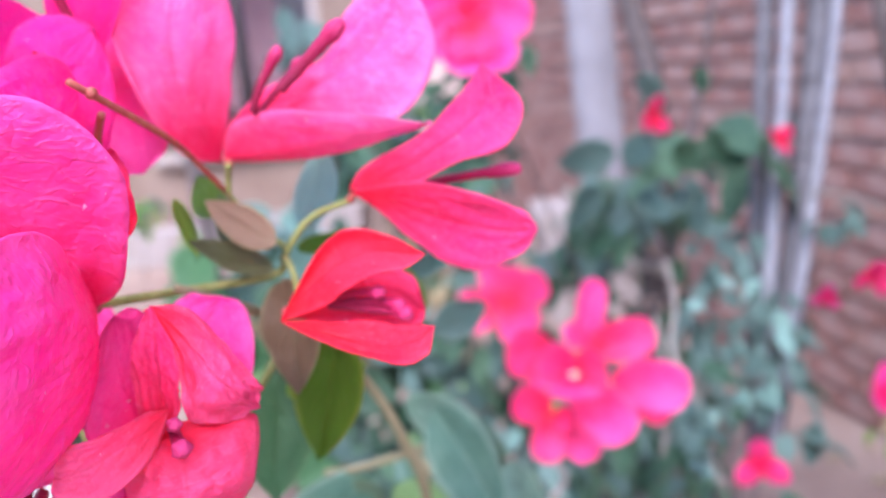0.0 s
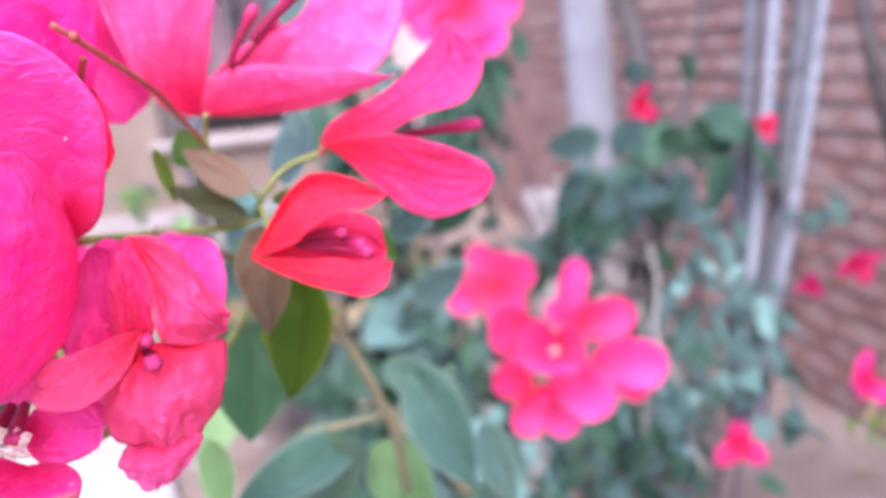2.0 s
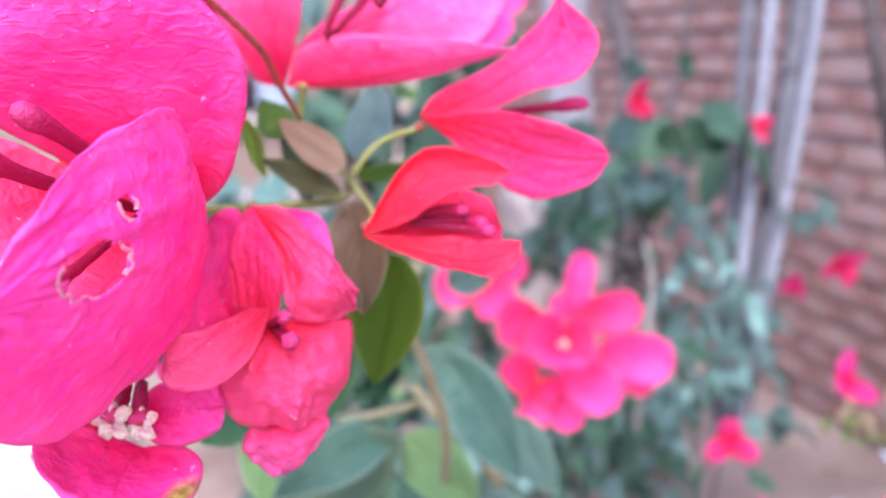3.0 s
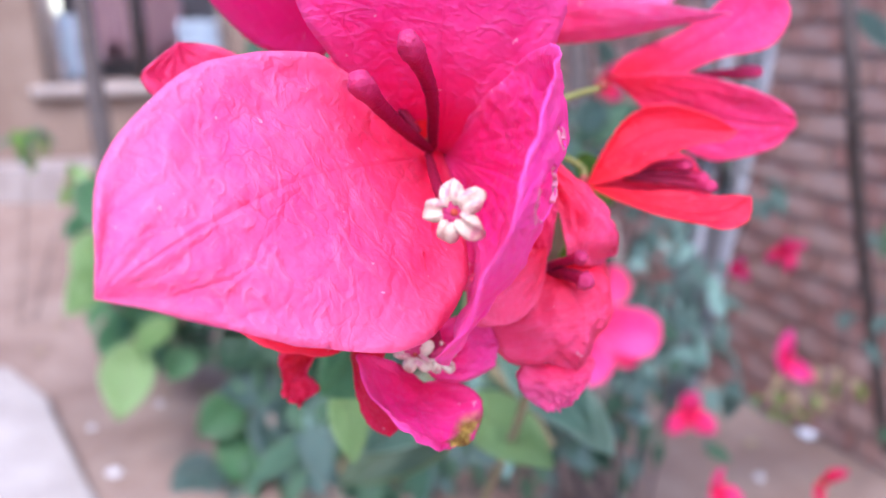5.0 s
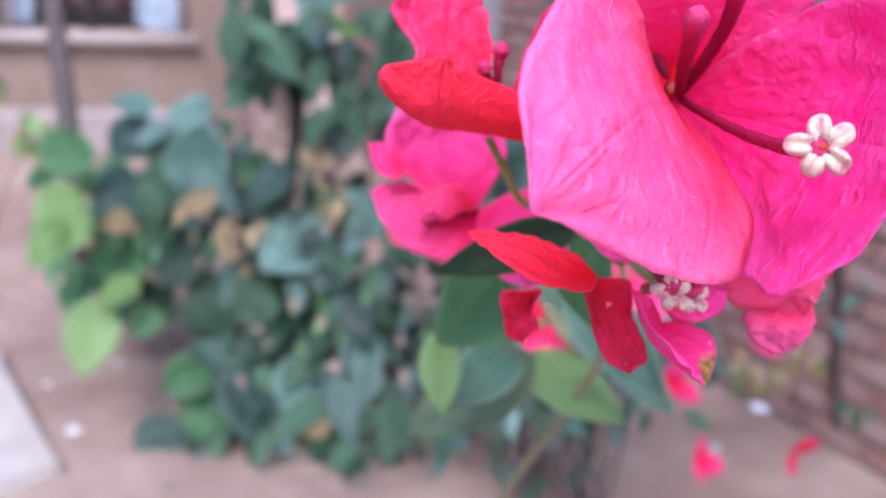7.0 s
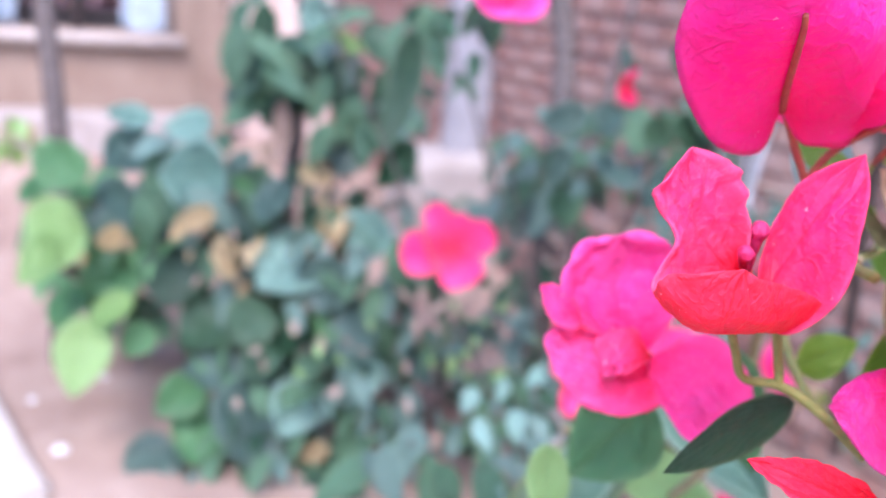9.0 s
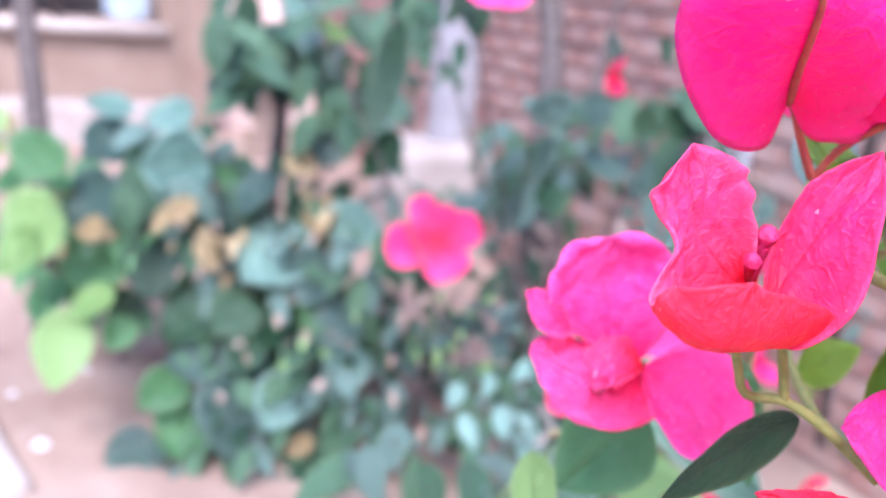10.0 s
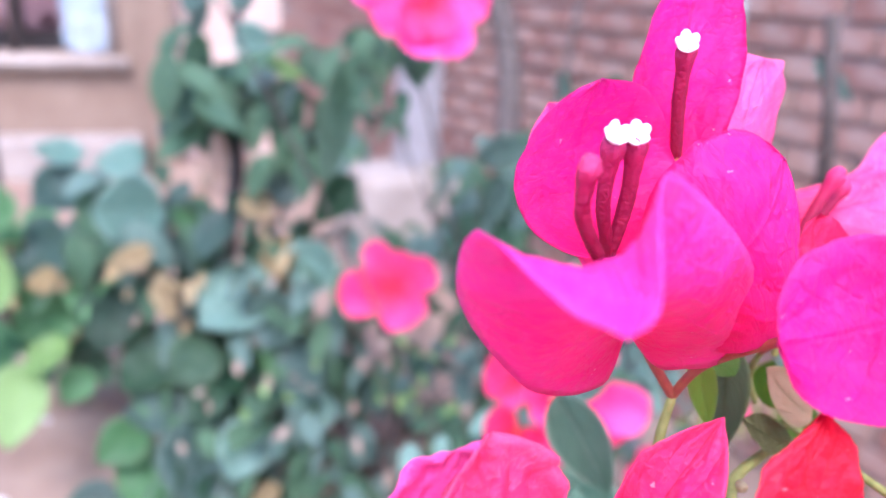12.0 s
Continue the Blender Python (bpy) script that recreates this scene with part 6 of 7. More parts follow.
clump(red_shrub, (0.326, 1.418, 0.684), 0.12, 0.1, 0.1, 12, 0.045, (leaf_dry, leaf_grey, leaf_dry,))
clump(mid_shrub, (0.218, 1.803, 0.594), 0.13, 0.05, 0.1, 16, 0.08, (leaf_grey, leaf_green,))
# more foliage
clump(broad_shrub, (-0.361, 1.99, 0.454), 0.237, 0.197, 0.15, 26, 0.132, (leaf_grey, leaf_green, leaf_mid,))
clump(broad_shrub, (-0.186, 1.838, 0.264), 0.17, 0.17, 0.15, 26, 0.11, (leaf_green, leaf_mid, leaf_grey,))
clump(mid_shrub, (0.038, 1.826, 0.49), 0.166, 0.128, 0.15, 24, 0.108, (leaf_grey, leaf_green,))
clump(mid_shrub, (-0.033, 1.813, 0.204), 0.237, 0.211, 0.15, 22, 0.1, (leaf_grey, leaf_green,))
clump(mid_shrub, (0.178, 1.547, 0.165), 0.227, 0.144, 0.15, 16, 0.08, (leaf_grey, leaf_green, leaf_green,))
clump(mid_shrub, (0.325, 1.405, 0.433), 0.162, 0.194, 0.15, 26, 0.078, (leaf_grey, leaf_green,))
clump(mid_shrub, (0.316, 1.827, 0.344), 0.244, 0.203, 0.15, 14, 0.096, (leaf_green,))
clump(mid_shrub, (0.3, 1.384, 0.163), 0.201, 0.067, 0.15, 6, 0.072, (leaf_grey, leaf_green,))
clump(red_shrub, (0.319, 1.331, 0.825), 0.101, 0.101, 0.12, 22, 0.072, (leaf_grey, leaf_green,))
clump(red_shrub, (0.265, 1.371, 0.738), 0.105, 0.086, 0.12, 22, 0.072, (leaf_grey, leaf_green,))
clump(red_shrub, (0.117, 1.749, 0.826), 0.05, 0.05, 0.12, 5, 0.084, (leaf_grey,))
clump(low_shrub, (0.384, 1.082, 0.641), 0.102, 0.102, 0.10, 40, 0.046, (leaf_grey, leaf_teal,))
clump(low_shrub, (0.256, 0.975, 0.597), 0.108, 0.086, 0.10, 40, 0.050, (leaf_grey, leaf_teal, leaf_green,))
clump(low_shrub, (0.106, 0.857, 0.609), 0.115, 0.051, 0.10, 30, 0.055, (leaf_grey, leaf_teal, leaf_green,))
clump(low_shrub, (0.037, 1.132, 1.008), 0.045, 0.068, 0.08, 10, 0.060, (leaf_green,))
clump(low_shrub, (-0.169, 1.16, 1.123), 0.053, 0.045, 0.08, 7, 0.070, (leaf_grey,))
clump(low_shrub, (0.1, 1.2, 1.036), 0.040, 0.048, 0.08, 6, 0.060, (leaf_green,))
clump(low_shrub, (-0.109, 0.629, 0.72), 0.053, 0.019, 0.04, 6, 0.065, (leaf_green, leaf_grey,))
clump(low_shrub, (-0.005, 0.644, 0.691), 0.064, 0.020, 0.04, 7, 0.060, (leaf_grey, leaf_green,))
clump(dry_plant, (0.844, 1.397, 0.299), 0.127, 0.046, 0.06, 40, 0.035, (leaf_yellow, leaf_lime, leaf_yellow,))
clump(stake_vine, (0.756, 1.12, 0.571), 0.037, 0.046, 0.05, 7, 0.050, (leaf_grey,))
clump(stake_vine, (0.71, 1.055, 0.742), 0.034, 0.050, 0.05, 6, 0.050, (leaf_green, leaf_grey,))
clump(stake_vine, (0.898, 1.208, 0.328), 0.021, 0.021, 0.05, 3, 0.050, (leaf_green,))
leaf(stake_vine, (0.6473, 1.095, 1.0465), (0.6943, 1.0609, 0.9883), (0.77, -0.027, 0.638), 0.0359, fold=0.15, bend=0.0, mat=leaf_grey)
# trunks, twigs and poles
twigs(low_shrub, [(0.294, 1.076, 0.768), (0.296, 1.05, 0.712), (0.282, 1.026, 0.659), (0.298, 0.975, 0.598), (0.3, 0.963, 0.549), (0.311, 0.924, 0.483)], 0.003, 0.006, twig_pale)
twigs(mid_shrub, [(0.273, 1.74, 0.766), (0.301, 1.714, 0.657), (0.237, 1.697, 0.583), (0.394, 1.698, 0.586), (0.486, 1.689, 0.551)], 0.01, 0.012, twig_pale)
twigs(mid_shrub, [(0.162, 1.95, 0.577), (0.082, 1.957, 0.532), (0.032, 1.971, 0.457)], 0.012, 0.016, twig_pale)
twigs(tall_shrub, [(-0.072, 2.27, 1.056), (-0.058, 2.211, 0.899), (-0.074, 2.153, 0.783), (-0.09, 2.089, 0.684), (-0.105, 2.057, 0.581), (-0.109, 2.054, 0.41), (-0.099, 2.1039999999999996, 0.15), (-0.089, 2.114, -0.01)], 0.014, 0.02, bark)
twigs(red_shrub, [(0.632, 1.821, 1.109), (0.586, 1.781, 0.938), (0.491, 1.67, 0.725), (0.416, 1.549, 0.471)], 0.006, 0.012, bark)
twigs(left_tree, [(-0.741, 2.657, 1.25), (-0.727, 2.59, 1.036), (-0.71, 2.527, 0.837), (-0.69, 2.455, 0.607), (-0.687, 2.385, 0.294), (-0.697, 2.335, 0)], 0.026, 0.034, bark)
twigs(wall_tree, [(0.496, 2.083, 1.297), (0.51, 2.015, 1.11), (0.528, 1.953, 0.952), (0.499, 1.859, 0.757), (0.395, 1.634, 0.316)], 0.026, 0.032, bark)
twigs(stake_vine, [(0.469, 0.873, 1.11), (0.497, 0.876, 0.968), (0.593, 0.976, 0.823), (0.79, 1.17, 0.55), (1.096, 1.454, 0.104)], 0.008, 0.012, bark)
pole([(0.5322, 1.2894, 1.1336), (0.4890, 1.2301, 0.8832), (0.4495, 1.1746, 0.6489), (0.4314, 1.1430, 0.4272)], 0.013, pole_wood, "grey weathered bamboo pole stuck in the soil")
pole([(0.5525, 1.2575, 1.1279), (0.5102, 1.2053, 0.9077), (0.4677, 1.1588, 0.7118), (0.4259, 1.1155, 0.4419)], 0.0105, pole_pale, "pale split bamboo cane leaning on the pole")
pole([(0.6077, 1.2671, 1.1218), (0.5577, 1.2146, 0.9008), (0.5056, 1.1660, 0.6963), (0.4375, 1.1245, 0.4358)], 0.021, pole_wood, "grey weathered bamboo pole stuck in the soil")
pole([(0.6158, 1.2355, 1.1177), (0.5766, 1.1971, 0.9563), (0.5068, 1.1388, 0.7117), (0.4178, 1.0734, 0.4380)], 0.009, pole_pale, "pale split bamboo cane leaning on the pole")
twigs(low_shrub, [(0.529, 1.148, 0.818), (0.588, 1.169, 0.803), (0.659, 1.196, 0.768)], 0.0025, 0.003, twig_pale)
twigs(low_shrub, [(0.088, 0.805, 0.645), (0.096, 0.788, 0.627), (0.068, 0.782, 0.601)], 0.004, 0.0048, twig_pale)
twigs(low_shrub, [(0.271, 1.059, 0.696), (0.264, 1.001, 0.607), (0.231, 0.95, 0.494)], 0.003, 0.0036, twig_pale)
twigs(low_shrub, [(-0.08, 0.421, 0.859), (-0.061, 0.42, 0.86), (-0.035, 0.432, 0.859), (-0.015, 0.443, 0.857)], 0.0022, 0.00264, twig_olive)
twigs(low_shrub, [(-0.037, 0.423, 0.874), (-0.026, 0.419, 0.857), (-0.008, 0.425, 0.834), (0.009, 0.429, 0.804)], 0.003, 0.0036, twig_olive)
# single large leaves of the shrubs
leaf(tall_shrub, (0.0692, 1.5186, 1.0002), (0.0178, 1.4766, 0.7802), (0.9323, -0.3265, -0.1556), 0.0751, fold=0.2, bend=0.04, mat=leaf_green, rows=12, cols=6)
leaf(tall_shrub, (0.0835, 1.5209, 0.7899), (0.0004, 1.4639, 0.7272), (0.5319, 0.1436, -0.8346), 0.0835, fold=0.2, bend=0.04, mat=leaf_dark_shaded, rows=12, cols=6)
leaf(tall_shrub, (0.1401, 1.6292, 1.0295), (0.1423, 1.5253, 0.9804), (0.9946, -0.0261, 0.1007), 0.0413, fold=0.2, bend=0.04, mat=leaf_green, rows=12, cols=6)
leaf(tall_shrub, (0.1971, 1.5622, 1.0691), (0.1977, 1.5326, 1.0085), (0.9937, 0.1045, -0.0407), 0.0403, fold=0.2, bend=0.04, mat=leaf_green, rows=12, cols=6)
leaf(lime_shrub, (-0.5661, 1.8753, 0.5870), (-0.6489, 1.8570, 0.4348), (0.7058, -0.6381, -0.3077), 0.2007, fold=0.2, bend=0.04, mat=leaf_pale, rows=12, cols=6)
leaf(lime_shrub, (-0.5400, 1.8374, 0.3443), (-0.5719, 1.7495, 0.1930), (0.9774, 0.0083, -0.2110), 0.1380, fold=0.2, bend=0.04, mat=leaf_pale, rows=12, cols=6)
leaf(lime_shrub, (-0.4754, 1.8864, 0.3810), (-0.5214, 1.7837, 0.3323), (0.9236, -0.3737, -0.0855), 0.0933, fold=0.2, bend=0.04, mat=leaf_pale, rows=12, cols=6)
leaf(lime_shrub, (-0.5689, 1.9420, 0.6965), (-0.6262, 1.9070, 0.5962), (0.8719, -0.2851, -0.3982), 0.1476, fold=0.2, bend=0.04, mat=leaf_mid, rows=12, cols=6)
leaf(lime_shrub, (-0.6200, 1.9868, 0.6251), (-0.6749, 1.9122, 0.5705), (0.7965, -0.6041, 0.0254), 0.1070, fold=0.2, bend=0.04, mat=leaf_mid, rows=12, cols=6)
leaf(lime_shrub, (-0.6007, 1.8613, 0.5187), (-0.6830, 1.8582, 0.4102), (0.6090, -0.6574, -0.4438), 0.1221, fold=0.2, bend=0.04, mat=leaf_pale, rows=12, cols=6)
leaf(broad_shrub, (-0.4461, 1.9326, 0.5993), (-0.5509, 1.9412, 0.5058), (0.4657, -0.6649, -0.5840), 0.1680, fold=0.2, bend=0.04, mat=leaf_grey, rows=12, cols=6)
leaf(broad_shrub, (-0.2504, 1.9386, 0.6223), (-0.3997, 1.9409, 0.6301), (-0.0522, 0.0277, -0.9983), 0.2185, fold=0.2, bend=0.04, mat=leaf_teal, rows=12, cols=6)
leaf(broad_shrub, (-0.4122, 2.0651, 0.6919), (-0.5136, 1.9751, 0.6330), (0.7174, -0.4752, -0.5094), 0.1577, fold=0.2, bend=0.04, mat=leaf_grey, rows=12, cols=6)
leaf(broad_shrub, (-0.4391, 1.9110, 0.4655), (-0.5647, 1.9004, 0.3780), (0.5592, -0.3221, -0.7639), 0.1654, fold=0.2, bend=0.04, mat=leaf_mid, rows=12, cols=6)
leaf(broad_shrub, (-0.4118, 2.0527, 0.7351), (-0.5117, 2.0167, 0.7529), (0.1110, -0.6711, -0.7330), 0.0783, fold=0.2, bend=0.04, mat=leaf_teal, rows=12, cols=6)
leaf(broad_shrub, (-0.2801, 1.9361, 0.7470), (-0.3899, 1.9727, 0.7288), (-0.0622, -0.5887, -0.8059), 0.0985, fold=0.2, bend=0.04, mat=leaf_teal, rows=12, cols=6)
leaf(broad_shrub, (-0.3513, 1.9156, 0.4733), (-0.3888, 1.8396, 0.3511), (0.9587, -0.0161, -0.2838), 0.1759, fold=0.2, bend=0.04, mat=leaf_dark_shaded, rows=12, cols=6)
leaf(broad_shrub, (-0.2474, 1.8949, 0.3439), (-0.3548, 1.8023, 0.2730), (0.7321, -0.4752, -0.4881), 0.1596, fold=0.2, bend=0.04, mat=leaf_green, rows=12, cols=6)
leaf(broad_shrub, (-0.1737, 1.8032, 0.3788), (-0.2440, 1.7758, 0.2895), (0.7914, -0.3075, -0.5284), 0.1361, fold=0.2, bend=0.04, mat=leaf_green, rows=12, cols=6)
leaf(broad_shrub, (-0.0415, 1.8645, 0.5066), (-0.1916, 1.8016, 0.4063), (0.5585, -0.7424, -0.3700), 0.2143, fold=0.2, bend=0.04, mat=leaf_teal, rows=12, cols=6)
leaf(broad_shrub, (-0.0305, 1.7734, 0.4911), (-0.0571, 1.7478, 0.3647), (0.8131, -0.5797, -0.0536), 0.1735, fold=0.2, bend=0.04, mat=leaf_grey, rows=12, cols=6)
leaf(broad_shrub, (-0.1848, 1.7772, 0.2175), (-0.2105, 1.6751, 0.0305), (0.9880, 0.0290, -0.1519), 0.2297, fold=0.2, bend=0.04, mat=leaf_grey, rows=12, cols=6)
leaf(broad_shrub, (-0.3100, 1.8392, 0.1336), (-0.3281, 1.7090, 0.0297), (0.9340, -0.2930, 0.2044), 0.1577, fold=0.2, bend=0.04, mat=leaf_mid, rows=12, cols=6)
leaf(broad_shrub, (-0.3128, 1.7821, 0.2033), (-0.4111, 1.7686, 0.1305), (0.5915, -0.3230, -0.7388), 0.1177, fold=0.2, bend=0.04, mat=leaf_mid, rows=12, cols=6)
leaf(broad_shrub, (-0.2204, 1.8133, 0.2125), (-0.3555, 1.7875, 0.2303), (0.0359, -0.6876, -0.7252), 0.1192, fold=0.2, bend=0.04, mat=leaf_grey, rows=12, cols=6)
leaf(broad_shrub, (-0.1645, 1.7445, 0.2976), (-0.2264, 1.7452, 0.2171), (0.5937, -0.6587, -0.4622), 0.1059, fold=0.2, bend=0.04, mat=leaf_green, rows=12, cols=6)
leaf(broad_shrub, (-0.0767, 1.7436, 0.2116), (-0.1459, 1.6822, 0.1046), (0.8553, -0.0682, -0.5136), 0.1480, fold=0.2, bend=0.04, mat=leaf_teal, rows=12, cols=6)
leaf(broad_shrub, (-0.3953, 1.8329, 0.0449), (-0.4770, 1.7355, -0.0185), (0.8169, -0.4498, -0.3611), 0.1202, fold=0.2, bend=0.04, mat=leaf_grey, rows=12, cols=6)
leaf(broad_shrub, (-0.4042, 1.7540, 0.0477), (-0.4600, 1.7168, -0.0575), (0.8858, -0.2794, -0.3705), 0.1177, fold=0.2, bend=0.04, mat=leaf_grey, rows=12, cols=6)
leaf(broad_shrub, (-0.3815, 1.7981, 0.0356), (-0.3878, 1.7058, -0.0290), (0.7375, -0.4200, 0.5288), 0.1081, fold=0.2, bend=0.04, mat=leaf_grey, rows=12, cols=6)
leaf(broad_shrub, (0.0588, 1.7055, 0.3718), (-0.0487, 1.7225, 0.2997), (0.3445, -0.6592, -0.6685), 0.1387, fold=0.2, bend=0.04, mat=leaf_grey, rows=12, cols=6)
leaf(broad_shrub, (0.0684, 1.7226, 0.2720), (-0.0221, 1.6790, 0.1980), (0.6573, -0.0971, -0.7473), 0.1296, fold=0.2, bend=0.04, mat=leaf_teal, rows=12, cols=6)
leaf(broad_shrub, (-0.0970, 1.8465, 0.3312), (-0.1432, 1.7394, 0.2695), (0.9277, -0.3694, -0.0535), 0.1202, fold=0.2, bend=0.04, mat=leaf_dark_shaded, rows=12, cols=6)
leaf(broad_shrub, (0.0357, 1.8653, 0.7292), (-0.0664, 1.8567, 0.6670), (0.5127, -0.3204, -0.7966), 0.1213, fold=0.2, bend=0.04, mat=leaf_grey, rows=12, cols=6)
leaf(broad_shrub, (-0.1310, 1.9331, 0.6275), (-0.1859, 1.8478, 0.5427), (0.7862, -0.6093, 0.1029), 0.1192, fold=0.2, bend=0.04, mat=leaf_grey, rows=12, cols=6)
leaf(broad_shrub, (0.0623, 1.7818, 0.5920), (0.0129, 1.7669, 0.4771), (0.7437, -0.6244, -0.2387), 0.1535, fold=0.2, bend=0.04, mat=leaf_teal, rows=12, cols=6)
leaf(broad_shrub, (-0.4262, 1.8775, 0.3028), (-0.4728, 1.8267, 0.2445), (0.8177, -0.0995, -0.5670), 0.0925, fold=0.2, bend=0.04, mat=leaf_mid, rows=12, cols=6)
leaf(broad_shrub, (-0.5903, 1.9993, 0.3566), (-0.6225, 1.8865, 0.2907), (0.9417, -0.3233, 0.0930), 0.1127, fold=0.2, bend=0.04, mat=leaf_mid, rows=12, cols=6)
leaf(tall_shrub, (-0.1640, 2.0156, 1.0070), (-0.1925, 1.9718, 0.8273), (0.8264, -0.5631, 0.0060), 0.0906, fold=0.2, bend=0.04, mat=leaf_green, rows=12, cols=6)
leaf(tall_shrub, (-0.1142, 2.0315, 0.9371), (-0.1263, 1.9448, 0.8056), (0.9928, 0.0351, -0.1144), 0.0861, fold=0.2, bend=0.04, mat=leaf_dark_shaded, rows=12, cols=6)
leaf(tall_shrub, (0.0285, 2.0334, 0.9047), (-0.0086, 1.8850, 0.7330), (0.9355, -0.3411, 0.0925), 0.0931, fold=0.2, bend=0.04, mat=leaf_green, rows=12, cols=6)
leaf(tall_shrub, (0.0989, 1.9244, 0.8872), (0.0982, 1.8506, 0.7236), (0.9858, -0.1548, 0.0657), 0.0883, fold=0.2, bend=0.04, mat=leaf_green, rows=12, cols=6)
leaf(tall_shrub, (-0.0882, 2.0437, 0.9153), (-0.0089, 1.9313, 0.8645), (0.3174, -0.1950, 0.9280), 0.0953, fold=0.2, bend=0.04, mat=leaf_grey, rows=12, cols=6)
leaf(tall_shrub, (-0.0931, 1.9935, 1.0031), (-0.0072, 1.9677, 0.9695), (0.3383, -0.0926, 0.9365), 0.0934, fold=0.2, bend=0.04, mat=leaf_teal, rows=12, cols=6)
leaf(tall_shrub, (0.0540, 1.9953, 0.9737), (0.1341, 1.8976, 0.8870), (0.8416, 0.2808, 0.4615), 0.0976, fold=0.2, bend=0.04, mat=leaf_green, rows=12, cols=6)
leaf(tall_shrub, (0.1523, 2.0316, 1.0021), (0.2223, 1.9029, 0.9753), (0.4806, 0.0794, 0.8733), 0.0814, fold=0.2, bend=0.04, mat=leaf_green, rows=12, cols=6)
leaf(tall_shrub, (-0.2243, 2.0264, 0.9097), (-0.2564, 1.9969, 0.8458), (0.9045, -0.2715, -0.3288), 0.0627, fold=0.2, bend=0.04, mat=leaf_grey, rows=12, cols=6)
leaf(tall_shrub, (-0.0385, 2.0382, 0.9408), (0.0514, 1.9325, 0.9180), (0.1181, -0.1117, 0.9867), 0.0491, fold=0.2, bend=0.04, mat=leaf_pale, rows=12, cols=6)
leaf(tall_shrub, (0.0214, 1.8778, 0.7685), (0.0837, 1.8495, 0.7085), (0.6152, -0.2381, 0.7515), 0.0877, fold=0.2, bend=0.04, mat=leaf_dark_shaded, rows=12, cols=6)
leaf(tall_shrub, (-0.2132, 2.0200, 0.8224), (-0.2341, 1.9582, 0.7543), (0.9636, -0.0327, -0.2655), 0.0775, fold=0.2, bend=0.04, mat=leaf_grey, rows=12, cols=6)
leaf(tall_shrub, (-0.1735, 2.0921, 0.9040), (-0.2143, 1.9702, 0.8047), (0.9362, -0.3487, 0.0441), 0.0873, fold=0.2, bend=0.04, mat=leaf_green, rows=12, cols=6)
leaf(tall_shrub, (-0.0691, 1.9680, 0.8721), (-0.0481, 1.9159, 0.7882), (0.9565, -0.0708, 0.2829), 0.0784, fold=0.2, bend=0.04, mat=leaf_green, rows=12, cols=6)
leaf(broad_shrub, (-0.1355, 1.8730, 0.8125), (-0.1486, 1.8378, 0.6702), (0.8351, -0.5470, 0.0583), 0.055, fold=0.2, bend=0.04, mat=leaf_dry, rows=12, cols=6)
leaf(broad_shrub, (-0.0850, 1.8673, 0.6817), (-0.0387, 1.7968, 0.6448), (0.8200, 0.2765, 0.5011), 0.0796, fold=0.2, bend=0.04, mat=leaf_yellow, rows=12, cols=6)
leaf(broad_shrub, (-0.0240, 1.8688, 0.5801), (-0.0222, 1.7505, 0.5267), (0.8817, -0.1833, 0.4347), 0.0918, fold=0.2, bend=0.04, mat=leaf_yellow, rows=12, cols=6)
leaf(broad_shrub, (-0.2768, 1.8567, 0.5706), (-0.3715, 1.8541, 0.5317), (0.3690, -0.3072, -0.8772), 0.0612, fold=0.2, bend=0.04, mat=leaf_yellow, rows=12, cols=6)
leaf(broad_shrub, (-0.2848, 1.8833, 0.4833), (-0.2351, 1.7816, 0.4384), (0.3923, -0.2035, 0.8971), 0.0803, fold=0.2, bend=0.04, mat=leaf_yellow, rows=12, cols=6)
leaf(broad_shrub, (-0.4602, 1.8637, 0.5168), (-0.5330, 1.8881, 0.4946), (0.0361, -0.6108, -0.7910), 0.0678, fold=0.2, bend=0.04, mat=leaf_yellow, rows=12, cols=6)
leaf(broad_shrub, (-0.0426, 1.6488, 0.0951), (-0.1085, 1.6214, 0.0876), (0.1440, -0.0757, -0.9867), 0.0615, fold=0.2, bend=0.04, mat=leaf_yellow, rows=12, cols=6)
leaf(broad_shrub, (-0.5316, 2.0127, 0.5688), (-0.5641, 1.9225, 0.5666), (0.9392, -0.3363, -0.0698), 0.0588, fold=0.2, bend=0.04, mat=leaf_yellow, rows=12, cols=6)
leaf(red_shrub, (0.4433, 1.1384, 0.8891), (0.3619, 1.1511, 0.9046), (-0.2372, -0.4999, -0.8330), 0.0684, fold=0.2, bend=0.04, mat=leaf_green, rows=12, cols=6)
leaf(red_shrub, (0.2639, 1.1902, 0.9018), (0.1714, 1.1484, 0.9044), (-0.0681, 0.0899, -0.9936), 0.0607, fold=0.2, bend=0.04, mat=leaf_grey, rows=12, cols=6)
leaf(red_shrub, (0.3612, 1.2597, 0.9735), (0.2924, 1.1732, 1.0031), (-0.0503, -0.2881, -0.9563), 0.0527, fold=0.2, bend=0.04, mat=leaf_grey, rows=12, cols=6)
leaf(red_shrub, (0.3933, 1.1917, 1.0101), (0.3864, 1.1668, 0.9702), (0.9762, 0.0625, -0.2077), 0.0309, fold=0.2, bend=0.04, mat=leaf_green, rows=12, cols=6)
leaf(red_shrub, (0.3157, 1.2216, 0.9233), (0.2699, 1.1443, 0.8809), (0.8866, -0.3854, -0.2559), 0.0558, fold=0.2, bend=0.04, mat=leaf_grey, rows=12, cols=6)
leaf(red_shrub, (0.3346, 1.1423, 0.9123), (0.3791, 1.1425, 0.8669), (0.7085, -0.1271, 0.6942), 0.0540, fold=0.2, bend=0.04, mat=leaf_green, rows=12, cols=6)
